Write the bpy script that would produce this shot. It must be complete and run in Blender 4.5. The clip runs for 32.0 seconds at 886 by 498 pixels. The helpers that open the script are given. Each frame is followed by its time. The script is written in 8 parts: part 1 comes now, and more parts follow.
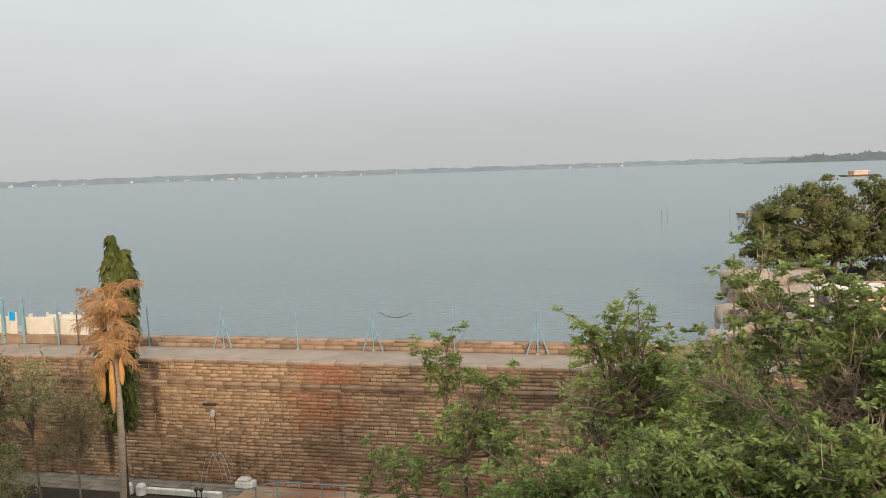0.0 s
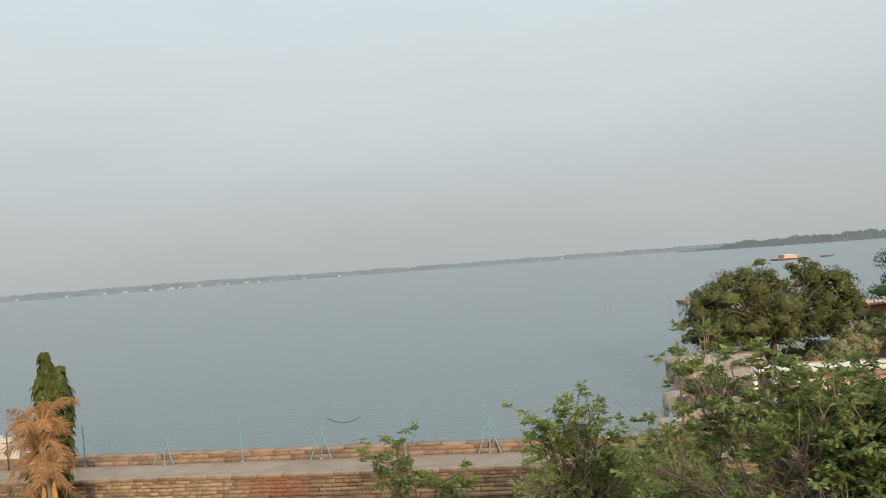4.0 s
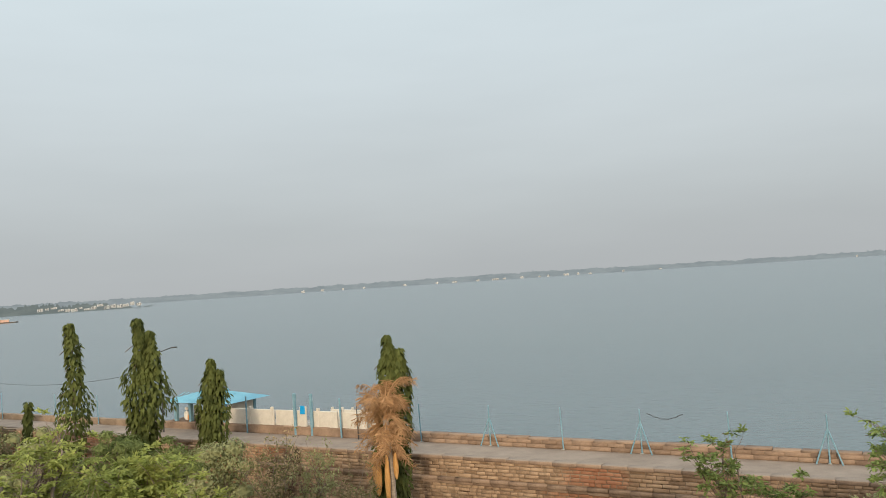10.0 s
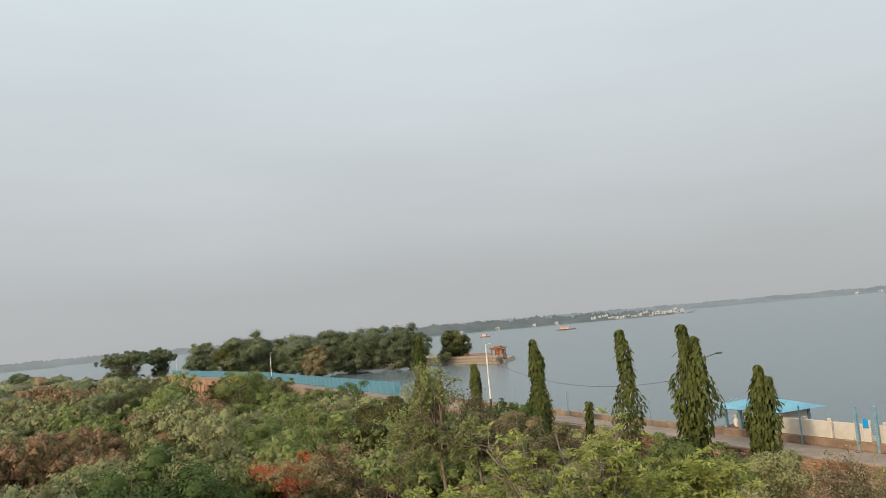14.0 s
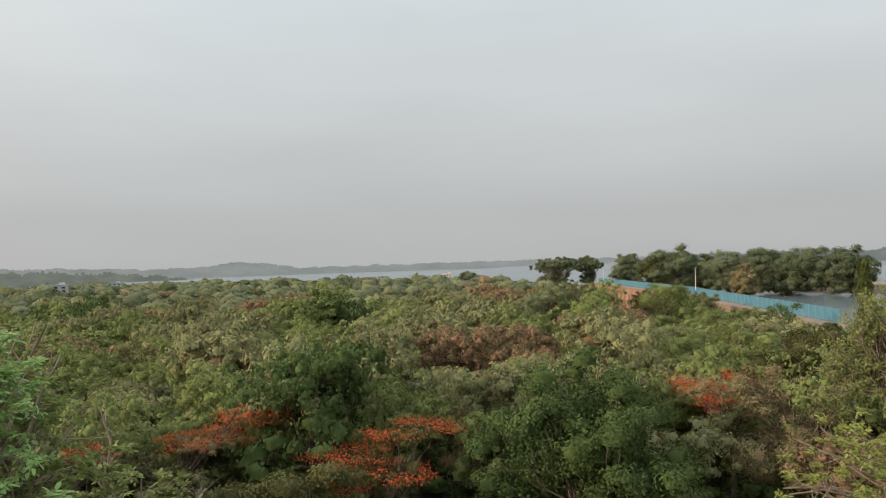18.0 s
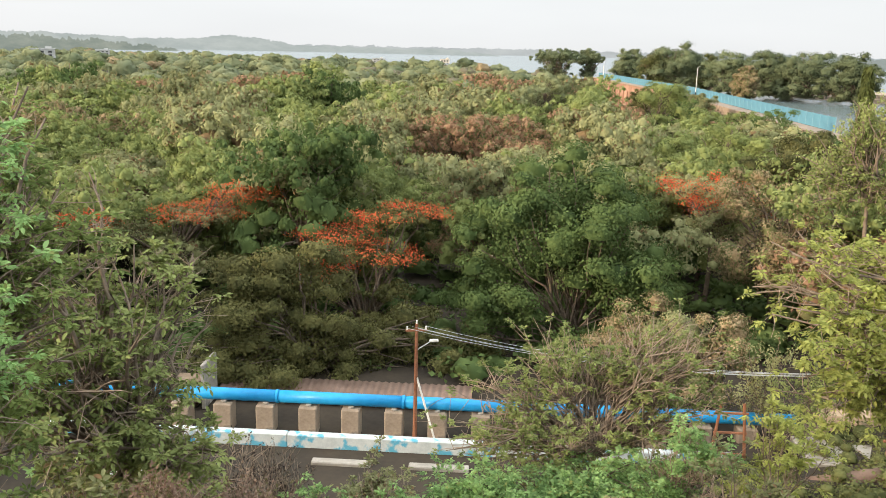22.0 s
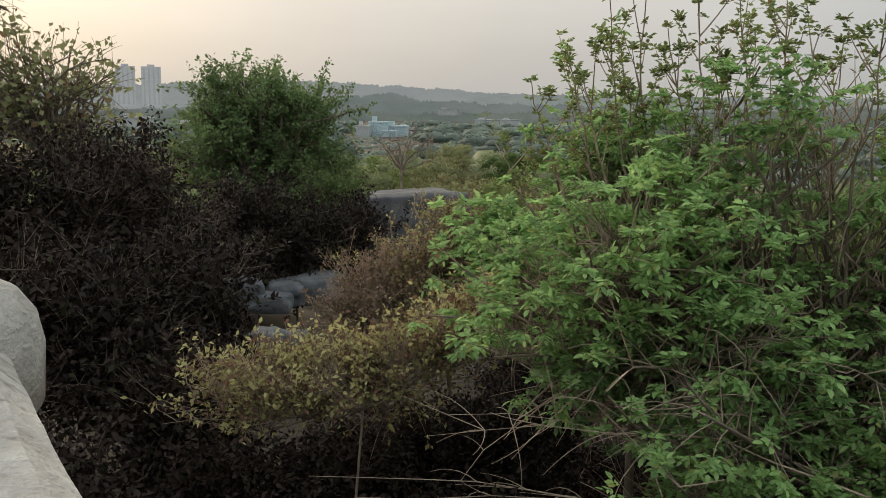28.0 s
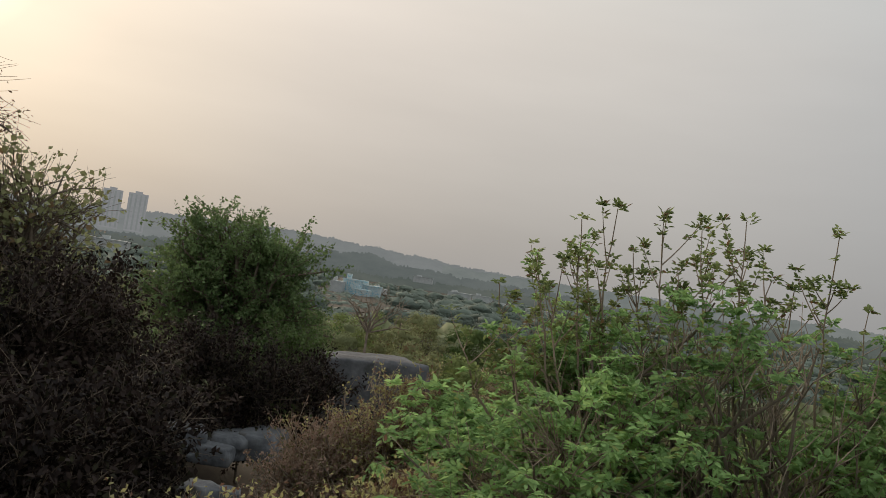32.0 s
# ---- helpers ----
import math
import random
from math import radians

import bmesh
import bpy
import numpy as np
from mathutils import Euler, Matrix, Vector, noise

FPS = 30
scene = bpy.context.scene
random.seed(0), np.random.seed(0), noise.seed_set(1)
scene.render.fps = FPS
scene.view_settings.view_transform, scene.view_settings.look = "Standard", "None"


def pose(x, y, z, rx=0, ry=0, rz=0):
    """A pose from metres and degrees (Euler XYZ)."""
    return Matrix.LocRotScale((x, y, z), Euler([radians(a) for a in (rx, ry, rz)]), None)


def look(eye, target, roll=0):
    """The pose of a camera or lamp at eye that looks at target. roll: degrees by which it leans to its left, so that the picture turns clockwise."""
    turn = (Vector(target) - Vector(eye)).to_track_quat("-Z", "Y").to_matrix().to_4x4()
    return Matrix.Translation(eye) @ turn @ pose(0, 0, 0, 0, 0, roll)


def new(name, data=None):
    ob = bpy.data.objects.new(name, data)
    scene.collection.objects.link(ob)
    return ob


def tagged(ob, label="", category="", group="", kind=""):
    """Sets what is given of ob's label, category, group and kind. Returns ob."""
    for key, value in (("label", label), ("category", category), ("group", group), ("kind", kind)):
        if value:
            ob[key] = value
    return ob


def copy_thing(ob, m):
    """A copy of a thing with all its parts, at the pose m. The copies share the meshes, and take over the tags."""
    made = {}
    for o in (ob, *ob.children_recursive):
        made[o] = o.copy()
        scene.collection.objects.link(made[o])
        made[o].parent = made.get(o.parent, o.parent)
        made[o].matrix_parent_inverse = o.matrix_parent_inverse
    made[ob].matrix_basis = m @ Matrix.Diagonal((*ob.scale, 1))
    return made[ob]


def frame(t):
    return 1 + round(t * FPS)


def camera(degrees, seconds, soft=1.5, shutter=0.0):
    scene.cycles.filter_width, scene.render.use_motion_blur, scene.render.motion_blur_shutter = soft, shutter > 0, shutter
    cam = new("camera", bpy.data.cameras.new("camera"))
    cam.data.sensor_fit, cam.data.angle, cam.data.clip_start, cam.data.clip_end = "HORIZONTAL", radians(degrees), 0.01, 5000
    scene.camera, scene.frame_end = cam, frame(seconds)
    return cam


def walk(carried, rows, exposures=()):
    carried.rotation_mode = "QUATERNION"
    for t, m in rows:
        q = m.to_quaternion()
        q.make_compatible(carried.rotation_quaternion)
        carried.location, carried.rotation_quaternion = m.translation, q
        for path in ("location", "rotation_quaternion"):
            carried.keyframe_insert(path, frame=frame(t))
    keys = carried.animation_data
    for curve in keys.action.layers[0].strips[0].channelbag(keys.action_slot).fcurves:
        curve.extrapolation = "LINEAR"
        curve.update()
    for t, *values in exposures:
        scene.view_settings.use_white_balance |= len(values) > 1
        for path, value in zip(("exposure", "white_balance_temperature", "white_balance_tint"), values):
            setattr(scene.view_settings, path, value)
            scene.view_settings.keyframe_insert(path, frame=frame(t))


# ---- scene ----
cam = camera(55.8, 32.0, soft=0.8)

# seconds, eye x y z, then heading, tilt and roll in degrees
PATH = [
    (0.0, 0.000, 0.000, 14.000, 0.01, -5.47, 1.92),
    (0.5, 0.000, 0.000, 14.000, -7.33, -3.62, 1.26),
    (1.0, 0.000, 0.000, 14.000, -8.49, -1.85, 0.96),
    (1.5, 0.000, 0.000, 14.000, -8.66, -0.61, 0.94),
    (2.0, 0.000, 0.000, 14.000, -8.79, -0.49, 0.38),
    (2.5, 0.000, 0.000, 14.000, -7.85, 0.20, 0.89),
    (3.0, 0.000, 0.000, 14.000, -6.49, 0.62, 3.27),
    (3.5, 0.000, 0.000, 14.000, -4.08, 0.96, 3.66),
    (4.0, 0.000, 0.000, 14.000, -3.88, 1.10, 4.28),
    (4.5, 0.000, 0.000, 14.000, -4.00, 1.40, 4.27),
    (6.5, 0.000, 0.000, 14.000, -4.35, 1.13, 4.48),
    (7.0, 0.000, 0.000, 14.000, -2.72, 0.62, 4.34),
    (7.5, 0.000, 0.000, 14.000, 0.20, 0.73, 4.26),
    (8.0, 0.000, 0.000, 14.000, 5.10, 1.11, 4.24),
    (8.5, 0.000, 0.000, 14.000, 9.18, 1.44, 4.19),
    (9.0, 0.000, 0.000, 14.000, 13.55, 1.83, 4.16),
    (9.5, 0.000, 0.000, 14.000, 15.45, 1.97, 4.03),
    (10.0, 0.000, 0.000, 14.000, 17.78, 2.10, 3.74),
    (10.5, 0.000, 0.000, 14.000, 22.00, 2.44, 3.51),
    (11.0, 0.000, 0.000, 14.000, 23.77, 2.73, 3.45),
    (11.5, 0.000, 0.000, 14.000, 24.50, 2.81, 3.77),
    (12.0, 0.000, 0.000, 14.000, 24.54, 2.81, 5.16),
    (12.5, 0.000, 0.000, 14.000, 30.95, 3.50, 4.91),
    (13.0, 0.000, 0.000, 14.000, 36.76, 4.08, 4.53),
    (13.5, 0.000, 0.000, 14.000, 44.98, 4.97, 5.08),
    (14.0, 0.000, 0.000, 14.000, 53.69, 5.36, 5.17),
    (14.5, 0.000, 0.000, 14.000, 57.99, 5.14, 4.78),
    (15.0, 0.000, 0.000, 14.000, 66.54, 3.82, 4.16),
    (15.5, 0.000, 0.000, 14.000, 75.28, 3.13, 3.12),
    (17.5, 0.000, 0.000, 14.000, 84.50, 1.84, 2.07),
    (18.0, 0.000, 0.000, 14.000, 82.15, 1.12, 1.75),
    (18.5, 0.000, 0.000, 14.000, 81.05, 0.70, 0.99),
    (19.0, 0.000, 0.000, 14.000, 73.03, 0.34, 0.91),
    (19.5, 0.000, 0.000, 14.000, 70.96, -3.64, 1.06),
    (20.0, 0.000, 0.000, 14.000, 71.06, -6.17, 0.62),
    (20.5, 0.000, 0.000, 14.000, 72.85, -9.07, -0.43),
    (21.0, 0.000, 0.000, 14.000, 74.35, -10.15, -0.61),
    (21.5, 0.000, 0.000, 14.000, 78.01, -10.73, -0.29),
    (22.0, -0.024, 0.048, 13.972, 82.01, -13.35, -1.42),
    (22.5, 0.044, 0.005, 14.023, 91.66, -14.92, -2.83),
    (23.0, 0.045, -0.056, 14.026, 102.51, -16.47, -5.35),
    (23.5, 0.051, -0.191, 14.048, 118.44, -18.19, -4.89),
    (24.0, 0.086, -0.272, 14.095, 132.89, -15.20, -5.89),
    (24.5, 0.084, -0.307, 14.082, 138.90, -13.08, -5.86),
    (25.0, 0.098, -0.331, 14.082, 141.77, -12.50, -5.61),
    (25.5, 0.124, -0.370, 14.122, 148.18, -11.33, -7.10),
    (26.0, 0.159, -0.371, 14.139, 153.27, -8.89, -7.35),
    (26.5, 0.209, -0.379, 14.150, 156.94, -8.73, -7.28),
    (28.5, 0.265, -0.495, 14.057, 161.37, -9.55, 0.42),
    (29.0, 0.230, -0.387, 14.103, 155.30, -8.38, 3.60),
    (29.5, 0.280, -0.351, 14.184, 155.18, 0.61, 1.01),
    (30.0, 0.268, -0.404, 14.230, 157.41, 3.21, -1.62),
    (30.5, 0.286, -0.398, 14.217, 160.56, 3.42, -3.85),
    (31.0, 0.304, -0.401, 14.211, 163.38, 3.09, -5.93),
    (31.5, 0.308, -0.374, 14.192, 163.82, 3.03, -7.84),
    (32.0, 0.275, -0.374, 14.215, 159.83, 2.16, -9.21),
]
EXPOSURES = [
    # seconds, stops, kelvin, tint
    (0.0, 0.25, 6500, 10), (1.0, 0.02, 6450, 8), (4.0, 0.08, 6350, 7), (9.0, 0.06, 6280, 7), (12.0, 0.04, 6220, 7), (15.0, -0.02, 6450, 10), (18.0, 0.03, 6500, 10), (19.0, 0.05, 6500, 10),
    (20.0, 0.3, 6500, 10), (21.0, 0.6, 6550, 10), (22.0, 0.95, 6450, 10), (23.0, 1.2, 6350, 9), (24.0, 0.66, 6450, 9), (25.0, 0.42, 6450, 9), (26.0, -0.05, 6450, 8), (29.0, -0.1, 6400, 7),
    (29.5, -0.5, 6450, 8), (30.0, -0.92, 6500, 10), (31.0, -0.88, 6500, 10), (32.0, -0.55, 6450, 9),
]
walk(cam, [(t, pose(x, y, z, 90 + p, r, h)) for t, x, y, z, h, p, r in PATH], EXPOSURES)

# ---------------------------------------------------------------- sky and sun
SUN_HEADING, SUN_HEIGHT = 193.0, 14.5
sun_way = Vector((-math.sin(radians(SUN_HEADING)) * math.cos(radians(SUN_HEIGHT)),
                  math.cos(radians(SUN_HEADING)) * math.cos(radians(SUN_HEIGHT)), math.sin(radians(SUN_HEIGHT))))


def sky():
    world = bpy.data.worlds.new("hazy_evening_sky")
    scene.world = world
    world.use_nodes = True
    tree = world.node_tree
    n, link = tree.nodes, tree.links
    back = n["Background"]
    air = n.new("ShaderNodeTexSky")
    air.sky_type, air.sun_disc = "NISHITA", False
    air.sun_elevation, air.sun_rotation = radians(SUN_HEIGHT), radians(180 - SUN_HEADING + 180)
    air.dust_density, air.air_density, air.ozone_density, air.altitude = 6.0, 1.2, 1.0, 500
    gain = n.new("ShaderNodeVectorMath")
    gain.operation = "SCALE"
    gain.inputs[3].default_value = SKY_GAIN
    link.new(air.outputs[0], gain.inputs[0])
    # the haze that hangs over the lake: pale above, greyer towards the horizon, warm round the sun
    co = n.new("ShaderNodeTexCoord")
    sep = n.new("ShaderNodeSeparateXYZ")
    link.new(co.outputs["Generated"], sep.inputs[0])
    ramp = n.new("ShaderNodeValToRGB")
    link.new(sep.outputs[2], ramp.inputs[0])
    stops = ((0.0, (0.555, 0.560, 0.560)), (0.06, (0.58, 0.595, 0.60)), (0.16, (0.69, 0.72, 0.73)), (0.28, (0.775, 0.83, 0.85)), (0.40, (0.86, 0.945, 0.97)), (0.72, (1.65, 1.75, 1.78)))
    while len(ramp.color_ramp.elements) < len(stops):
        ramp.color_ramp.elements.new(0.5)
    for e, (at, c) in zip(ramp.color_ramp.elements, stops):
        e.position, e.color = at, (*c, 1)
    dot = n.new("ShaderNodeVectorMath")
    dot.operation = "DOT_PRODUCT"
    link.new(co.outputs["Generated"], dot.inputs[0])
    dot.inputs[1].default_value = sun_way
    glow = n.new("ShaderNodeValToRGB")
    link.new(dot.outputs["Value"], glow.inputs[0])
    rings = ((0.0, (0.0, 0.0, 0.0)), (0.25, (0.035, 0.020, 0.009)), (0.50, (0.055, 0.022, 0.006)), (0.80, (0.215, 0.138, 0.078)), (0.93, (0.33, 0.222, 0.138)), (0.985, (0.42, 0.285, 0.165)), (0.997, (0.50, 0.34, 0.20)), (1.0, (0.85, 0.60, 0.36)))
    while len(glow.color_ramp.elements) < len(rings):
        glow.color_ramp.elements.new(0.5)
    for e, (at, c) in zip(glow.color_ramp.elements, rings):
        e.position, e.color = at, (*c, 1)
    # the haze near the horizon swallows most of the glow
    thin = n.new("ShaderNodeMapRange")
    link.new(sep.outputs[2], thin.inputs[0])
    thin.inputs[1].default_value, thin.inputs[2].default_value, thin.inputs[3].default_value, thin.inputs[4].default_value = 0.0, 0.30, 0.40, 1.6
    shine = n.new("ShaderNodeVectorMath")
    shine.operation = "SCALE"
    link.new(glow.outputs[0], shine.inputs[0])
    link.new(thin.outputs[0], shine.inputs[3])
    mix = n.new("ShaderNodeMix")
    mix.data_type = "RGBA"
    mix.inputs[0].default_value = 0.8
    link.new(gain.outputs[0], mix.inputs[6])
    link.new(ramp.outputs[0], mix.inputs[7])
    cloud = n.new("ShaderNodeTexNoise")
    cloud.inputs["Scale"].default_value, cloud.inputs["Detail"].default_value = 2.2, 4
    stretch = n.new("ShaderNodeMapping")
    stretch.inputs["Scale"].default_value = (1, 1, 5)
    link.new(co.outputs["Generated"], stretch.inputs[0])
    link.new(stretch.outputs[0], cloud.inputs["Vector"])
    soft = n.new("ShaderNodeMapRange")
    link.new(cloud.outputs[0], soft.inputs[0])
    soft.inputs[1].default_value, soft.inputs[2].default_value, soft.inputs[3].default_value, soft.inputs[4].default_value = 0.3, 0.7, 0.96, 1.04
    add = n.new("ShaderNodeMix")
    add.data_type, add.blend_type = "RGBA", "ADD"
    add.inputs[0].default_value = 1.0
    link.new(mix.outputs[2], add.inputs[6])
    link.new(shine.outputs[0], add.inputs[7])
    veil = n.new("ShaderNodeVectorMath")
    veil.operation = "SCALE"
    link.new(add.outputs[2], veil.inputs[0])
    link.new(soft.outputs[0], veil.inputs[3])
    link.new(veil.outputs[0], back.inputs[0])
    back.inputs[1].default_value = 1.0


SKY_GAIN = 0.03
sky()
lamp = bpy.data.lights.new("sun", "SUN")
lamp.energy, lamp.angle, lamp.color = 3.0, radians(7.0), (1.0, 0.80, 0.58)
sun = new("sun", lamp)
sun.matrix_world = look(sun_way * 100, (0, 0, 0))


# ---------------------------------------------------------------- materials
def mat(name, dark, light, scale=3.0, rough=0.8, bump=0.3, fine=30.0, by="", metal=0.0, spec=0.3, stretch=(1, 1, 1), coat=None, stains=False):
    """A surface of two colours mixed by coarse and fine noise; by: '' place only, 'piece' random by object, 'island' random by island."""
    m = bpy.data.materials.new(name)
    m.use_nodes = True
    n, link = m.node_tree.nodes, m.node_tree.links
    b = n["Principled BSDF"]
    co = n.new("ShaderNodeTexCoord")
    mp = n.new("ShaderNodeMapping")
    mp.inputs["Scale"].default_value = stretch
    link.new(co.outputs["Object"], mp.inputs[0])
    big = n.new("ShaderNodeTexNoise")
    big.inputs["Scale"].default_value, big.inputs["Detail"].default_value, big.inputs["Roughness"].default_value = scale, 5, 0.65
    small = n.new("ShaderNodeTexNoise")
    small.inputs["Scale"].default_value, small.inputs["Detail"].default_value = fine, 3
    link.new(mp.outputs[0], big.inputs["Vector"])
    link.new(mp.outputs[0], small.inputs["Vector"])
    f = n.new("ShaderNodeMath")
    f.operation = "MULTIPLY_ADD"
    link.new(small.outputs[0], f.inputs[0])
    f.inputs[1].default_value = 0.5
    g = n.new("ShaderNodeMapRange")
    link.new(big.outputs[0], g.inputs[0])
    g.inputs[1].default_value, g.inputs[2].default_value, g.inputs[3].default_value, g.inputs[4].default_value = 0.3, 0.7, -0.2, 0.7
    link.new(g.outputs[0], f.inputs[2])
    last = f.outputs[0]
    if by:
        src = n.new("ShaderNodeObjectInfo").outputs["Random"] if by == "piece" else n.new("ShaderNodeNewGeometry").outputs["Random Per Island"]
        h = n.new("ShaderNodeMath")
        h.operation = "MULTIPLY_ADD"
        link.new(src, h.inputs[0])
        h.inputs[1].default_value = 0.7
        link.new(last, h.inputs[2])
        k = n.new("ShaderNodeMath")
        k.operation = "SUBTRACT"
        link.new(h.outputs[0], k.inputs[0])
        k.inputs[1].default_value = 0.35
        last = k.outputs[0]
    c = n.new("ShaderNodeMix")
    c.data_type = "RGBA"
    c.clamp_factor = True
    link.new(last, c.inputs[0])
    c.inputs[6].default_value, c.inputs[7].default_value = (*dark, 1), (*light, 1)
    out = c.outputs[2]
    if coat:
        # worn patches of a second colour with a shape of their own
        patch = n.new("ShaderNodeTexNoise")
        patch.inputs["Scale"].default_value, patch.inputs["Detail"].default_value = coat[1], 6
        link.new(mp.outputs[0], patch.inputs["Vector"])
        cut = n.new("ShaderNodeMapRange")
        link.new(patch.outputs[0], cut.inputs[0])
        cut.inputs[1].default_value, cut.inputs[2].default_value = coat[2], coat[2] + 0.08
        c2 = n.new("ShaderNodeMix")
        c2.data_type = "RGBA"
        link.new(cut.outputs[0], c2.inputs[0])
        link.new(out, c2.inputs[6])
        c2.inputs[7].default_value = (*coat[0], 1)
        out = c2.outputs[2]
    if stains:
        # old water stains that run down the wall, and reddish weathered patches, across the stones
        where = n.new("ShaderNodeNewGeometry")
        for col, sc, st, cut0, most in (((0.050, 0.030, 0.020), 1.0, (0.9, 0.9, 0.12), 0.575, 0.85), ((0.32, 0.12, 0.060), 0.22, (1, 1, 1.6), 0.55, 0.6), ((0.055, 0.034, 0.024), 0.7, (0.35, 0.35, 1.6), 0.60, 0.6)):
            mp2 = n.new("ShaderNodeMapping")
            mp2.inputs["Scale"].default_value = st
            link.new(where.outputs["Position"], mp2.inputs[0])
            run = n.new("ShaderNodeTexNoise")
            run.inputs["Scale"].default_value, run.inputs["Detail"].default_value = sc, 4
            link.new(mp2.outputs[0], run.inputs["Vector"])
            cr = n.new("ShaderNodeMapRange")
            link.new(run.outputs[0], cr.inputs[0])
            cr.inputs[1].default_value, cr.inputs[2].default_value, cr.inputs[4].default_value = cut0, cut0 + 0.10, most
            c3 = n.new("ShaderNodeMix")
            c3.data_type = "RGBA"
            link.new(cr.outputs[0], c3.inputs[0])
            link.new(out, c3.inputs[6])
            c3.inputs[7].default_value = (*col, 1)
            out = c3.outputs[2]
    link.new(out, b.inputs["Base Color"])
    b.inputs["Roughness"].default_value, b.inputs["Metallic"].default_value = rough, metal
    b.inputs["Specular IOR Level"].default_value = spec
    if bump:
        bp = n.new("ShaderNodeBump")
        bp.inputs["Strength"].default_value, bp.inputs["Distance"].default_value = bump, 0.02
        link.new(f.outputs[0], bp.inputs["Height"])
        link.new(bp.outputs[0], b.inputs["Normal"])
    return m


LEAF_LIGHT = 1.3


def leaf_mat(name, dark, light, dry=None, share=0.0, crown=0.5, through_light=0.45, grain=0.65):
    """Leaves: colour by leaf, by place in the crown and by tree; some of them dry."""
    m = bpy.data.materials.new(name)
    m.use_nodes = True
    n, link = m.node_tree.nodes, m.node_tree.links
    b = n["Principled BSDF"]
    dark, light = [tuple(min(v * LEAF_LIGHT, 0.9) for v in c) for c in (dark, light)]
    geo = n.new("ShaderNodeNewGeometry")
    info = n.new("ShaderNodeObjectInfo")
    noise_ = n.new("ShaderNodeTexNoise")
    noise_.inputs["Scale"].default_value, noise_.inputs["Detail"].default_value = crown, 2
    link.new(geo.outputs["Position"], noise_.inputs["Vector"])
    s = n.new("ShaderNodeMath")
    s.operation = "MULTIPLY_ADD"
    link.new(geo.outputs["Random Per Island"], s.inputs[0])
    s.inputs[1].default_value = grain
    r = n.new("ShaderNodeMapRange")
    link.new(noise_.outputs[0], r.inputs[0])
    r.inputs[1].default_value, r.inputs[2].default_value, r.inputs[3].default_value, r.inputs[4].default_value = 0.3, 0.7, 0.08 - grain / 2, 0.78 - grain / 2
    link.new(r.outputs[0], s.inputs[2])
    o = n.new("ShaderNodeMath")
    o.operation = "MULTIPLY_ADD"
    link.new(info.outputs["Random"], o.inputs[0])
    o.inputs[1].default_value = 0.35
    link.new(s.outputs[0], o.inputs[2])
    c = n.new("ShaderNodeMix")
    c.data_type = "RGBA"
    c.clamp_factor = True
    link.new(o.outputs[0], c.inputs[0])
    c.inputs[6].default_value, c.inputs[7].default_value = (*dark, 1), (*light, 1)
    out = c.outputs[2]
    if dry:
        w = n.new("ShaderNodeTexWhiteNoise")
        w.noise_dimensions = "1D"
        link.new(geo.outputs["Random Per Island"], w.inputs["W"])
        lt = n.new("ShaderNodeMath")
        lt.operation = "LESS_THAN"
        link.new(w.outputs["Value"], lt.inputs[0])
        lt.inputs[1].default_value = share
        c2 = n.new("ShaderNodeMix")
        c2.data_type = "RGBA"
        link.new(lt.outputs[0], c2.inputs[0])
        link.new(out, c2.inputs[6])
        c2.inputs[7].default_value = (*dry, 1)
        out = c2.outputs[2]
    link.new(out, b.inputs["Base Color"])
    b.inputs["Roughness"].default_value, b.inputs["Specular IOR Level"].default_value = 0.7, 0.12
    t = n.new("ShaderNodeBsdfTranslucent")
    link.new(out, t.inputs[0])
    mx = n.new("ShaderNodeMixShader")
    mx.inputs[0].default_value = through_light
    link.new(b.outputs[0], mx.inputs[1])
    link.new(t.outputs[0], mx.inputs[2])
    link.new(mx.outputs[0], n["Material Output"].inputs[0])
    return m


def water_mat():
    m = bpy.data.materials.new("lake_water")
    m.use_nodes = True
    n, link = m.node_tree.nodes, m.node_tree.links
    b = n["Principled BSDF"]
    co = n.new("ShaderNodeTexCoord")
    mp = n.new("ShaderNodeMapping")
    mp.inputs["Scale"].default_value = (1, 2.2, 1)
    link.new(co.outputs["Object"], mp.inputs[0])
    big = n.new("ShaderNodeTexNoise")
    big.inputs["Scale"].default_value, big.inputs["Detail"].default_value = 0.012, 3
    link.new(mp.outputs[0], big.inputs["Vector"])
    c = n.new("ShaderNodeMix")
    c.data_type = "RGBA"
    link.new(big.outputs[0], c.inputs[0])
    c.inputs[6].default_value, c.inputs[7].default_value = (0.080, 0.108, 0.115, 1), (0.118, 0.150, 0.156, 1)
    link.new(c.outputs[2], b.inputs["Base Color"])
    b.inputs["Roughness"].default_value, b.inputs["IOR"].default_value = 0.22, 1.33
    w = n.new("ShaderNodeTexNoise")
    w.inputs["Scale"].default_value, w.inputs["Detail"].default_value = 0.9, 5
    link.new(mp.outputs[0], w.inputs["Vector"])
    bp = n.new("ShaderNodeBump")
    bp.inputs["Strength"].default_value, bp.inputs["Distance"].default_value = 0.35, 0.25
    link.new(w.outputs[0], bp.inputs["Height"])
    link.new(bp.outputs[0], b.inputs["Normal"])
    return m


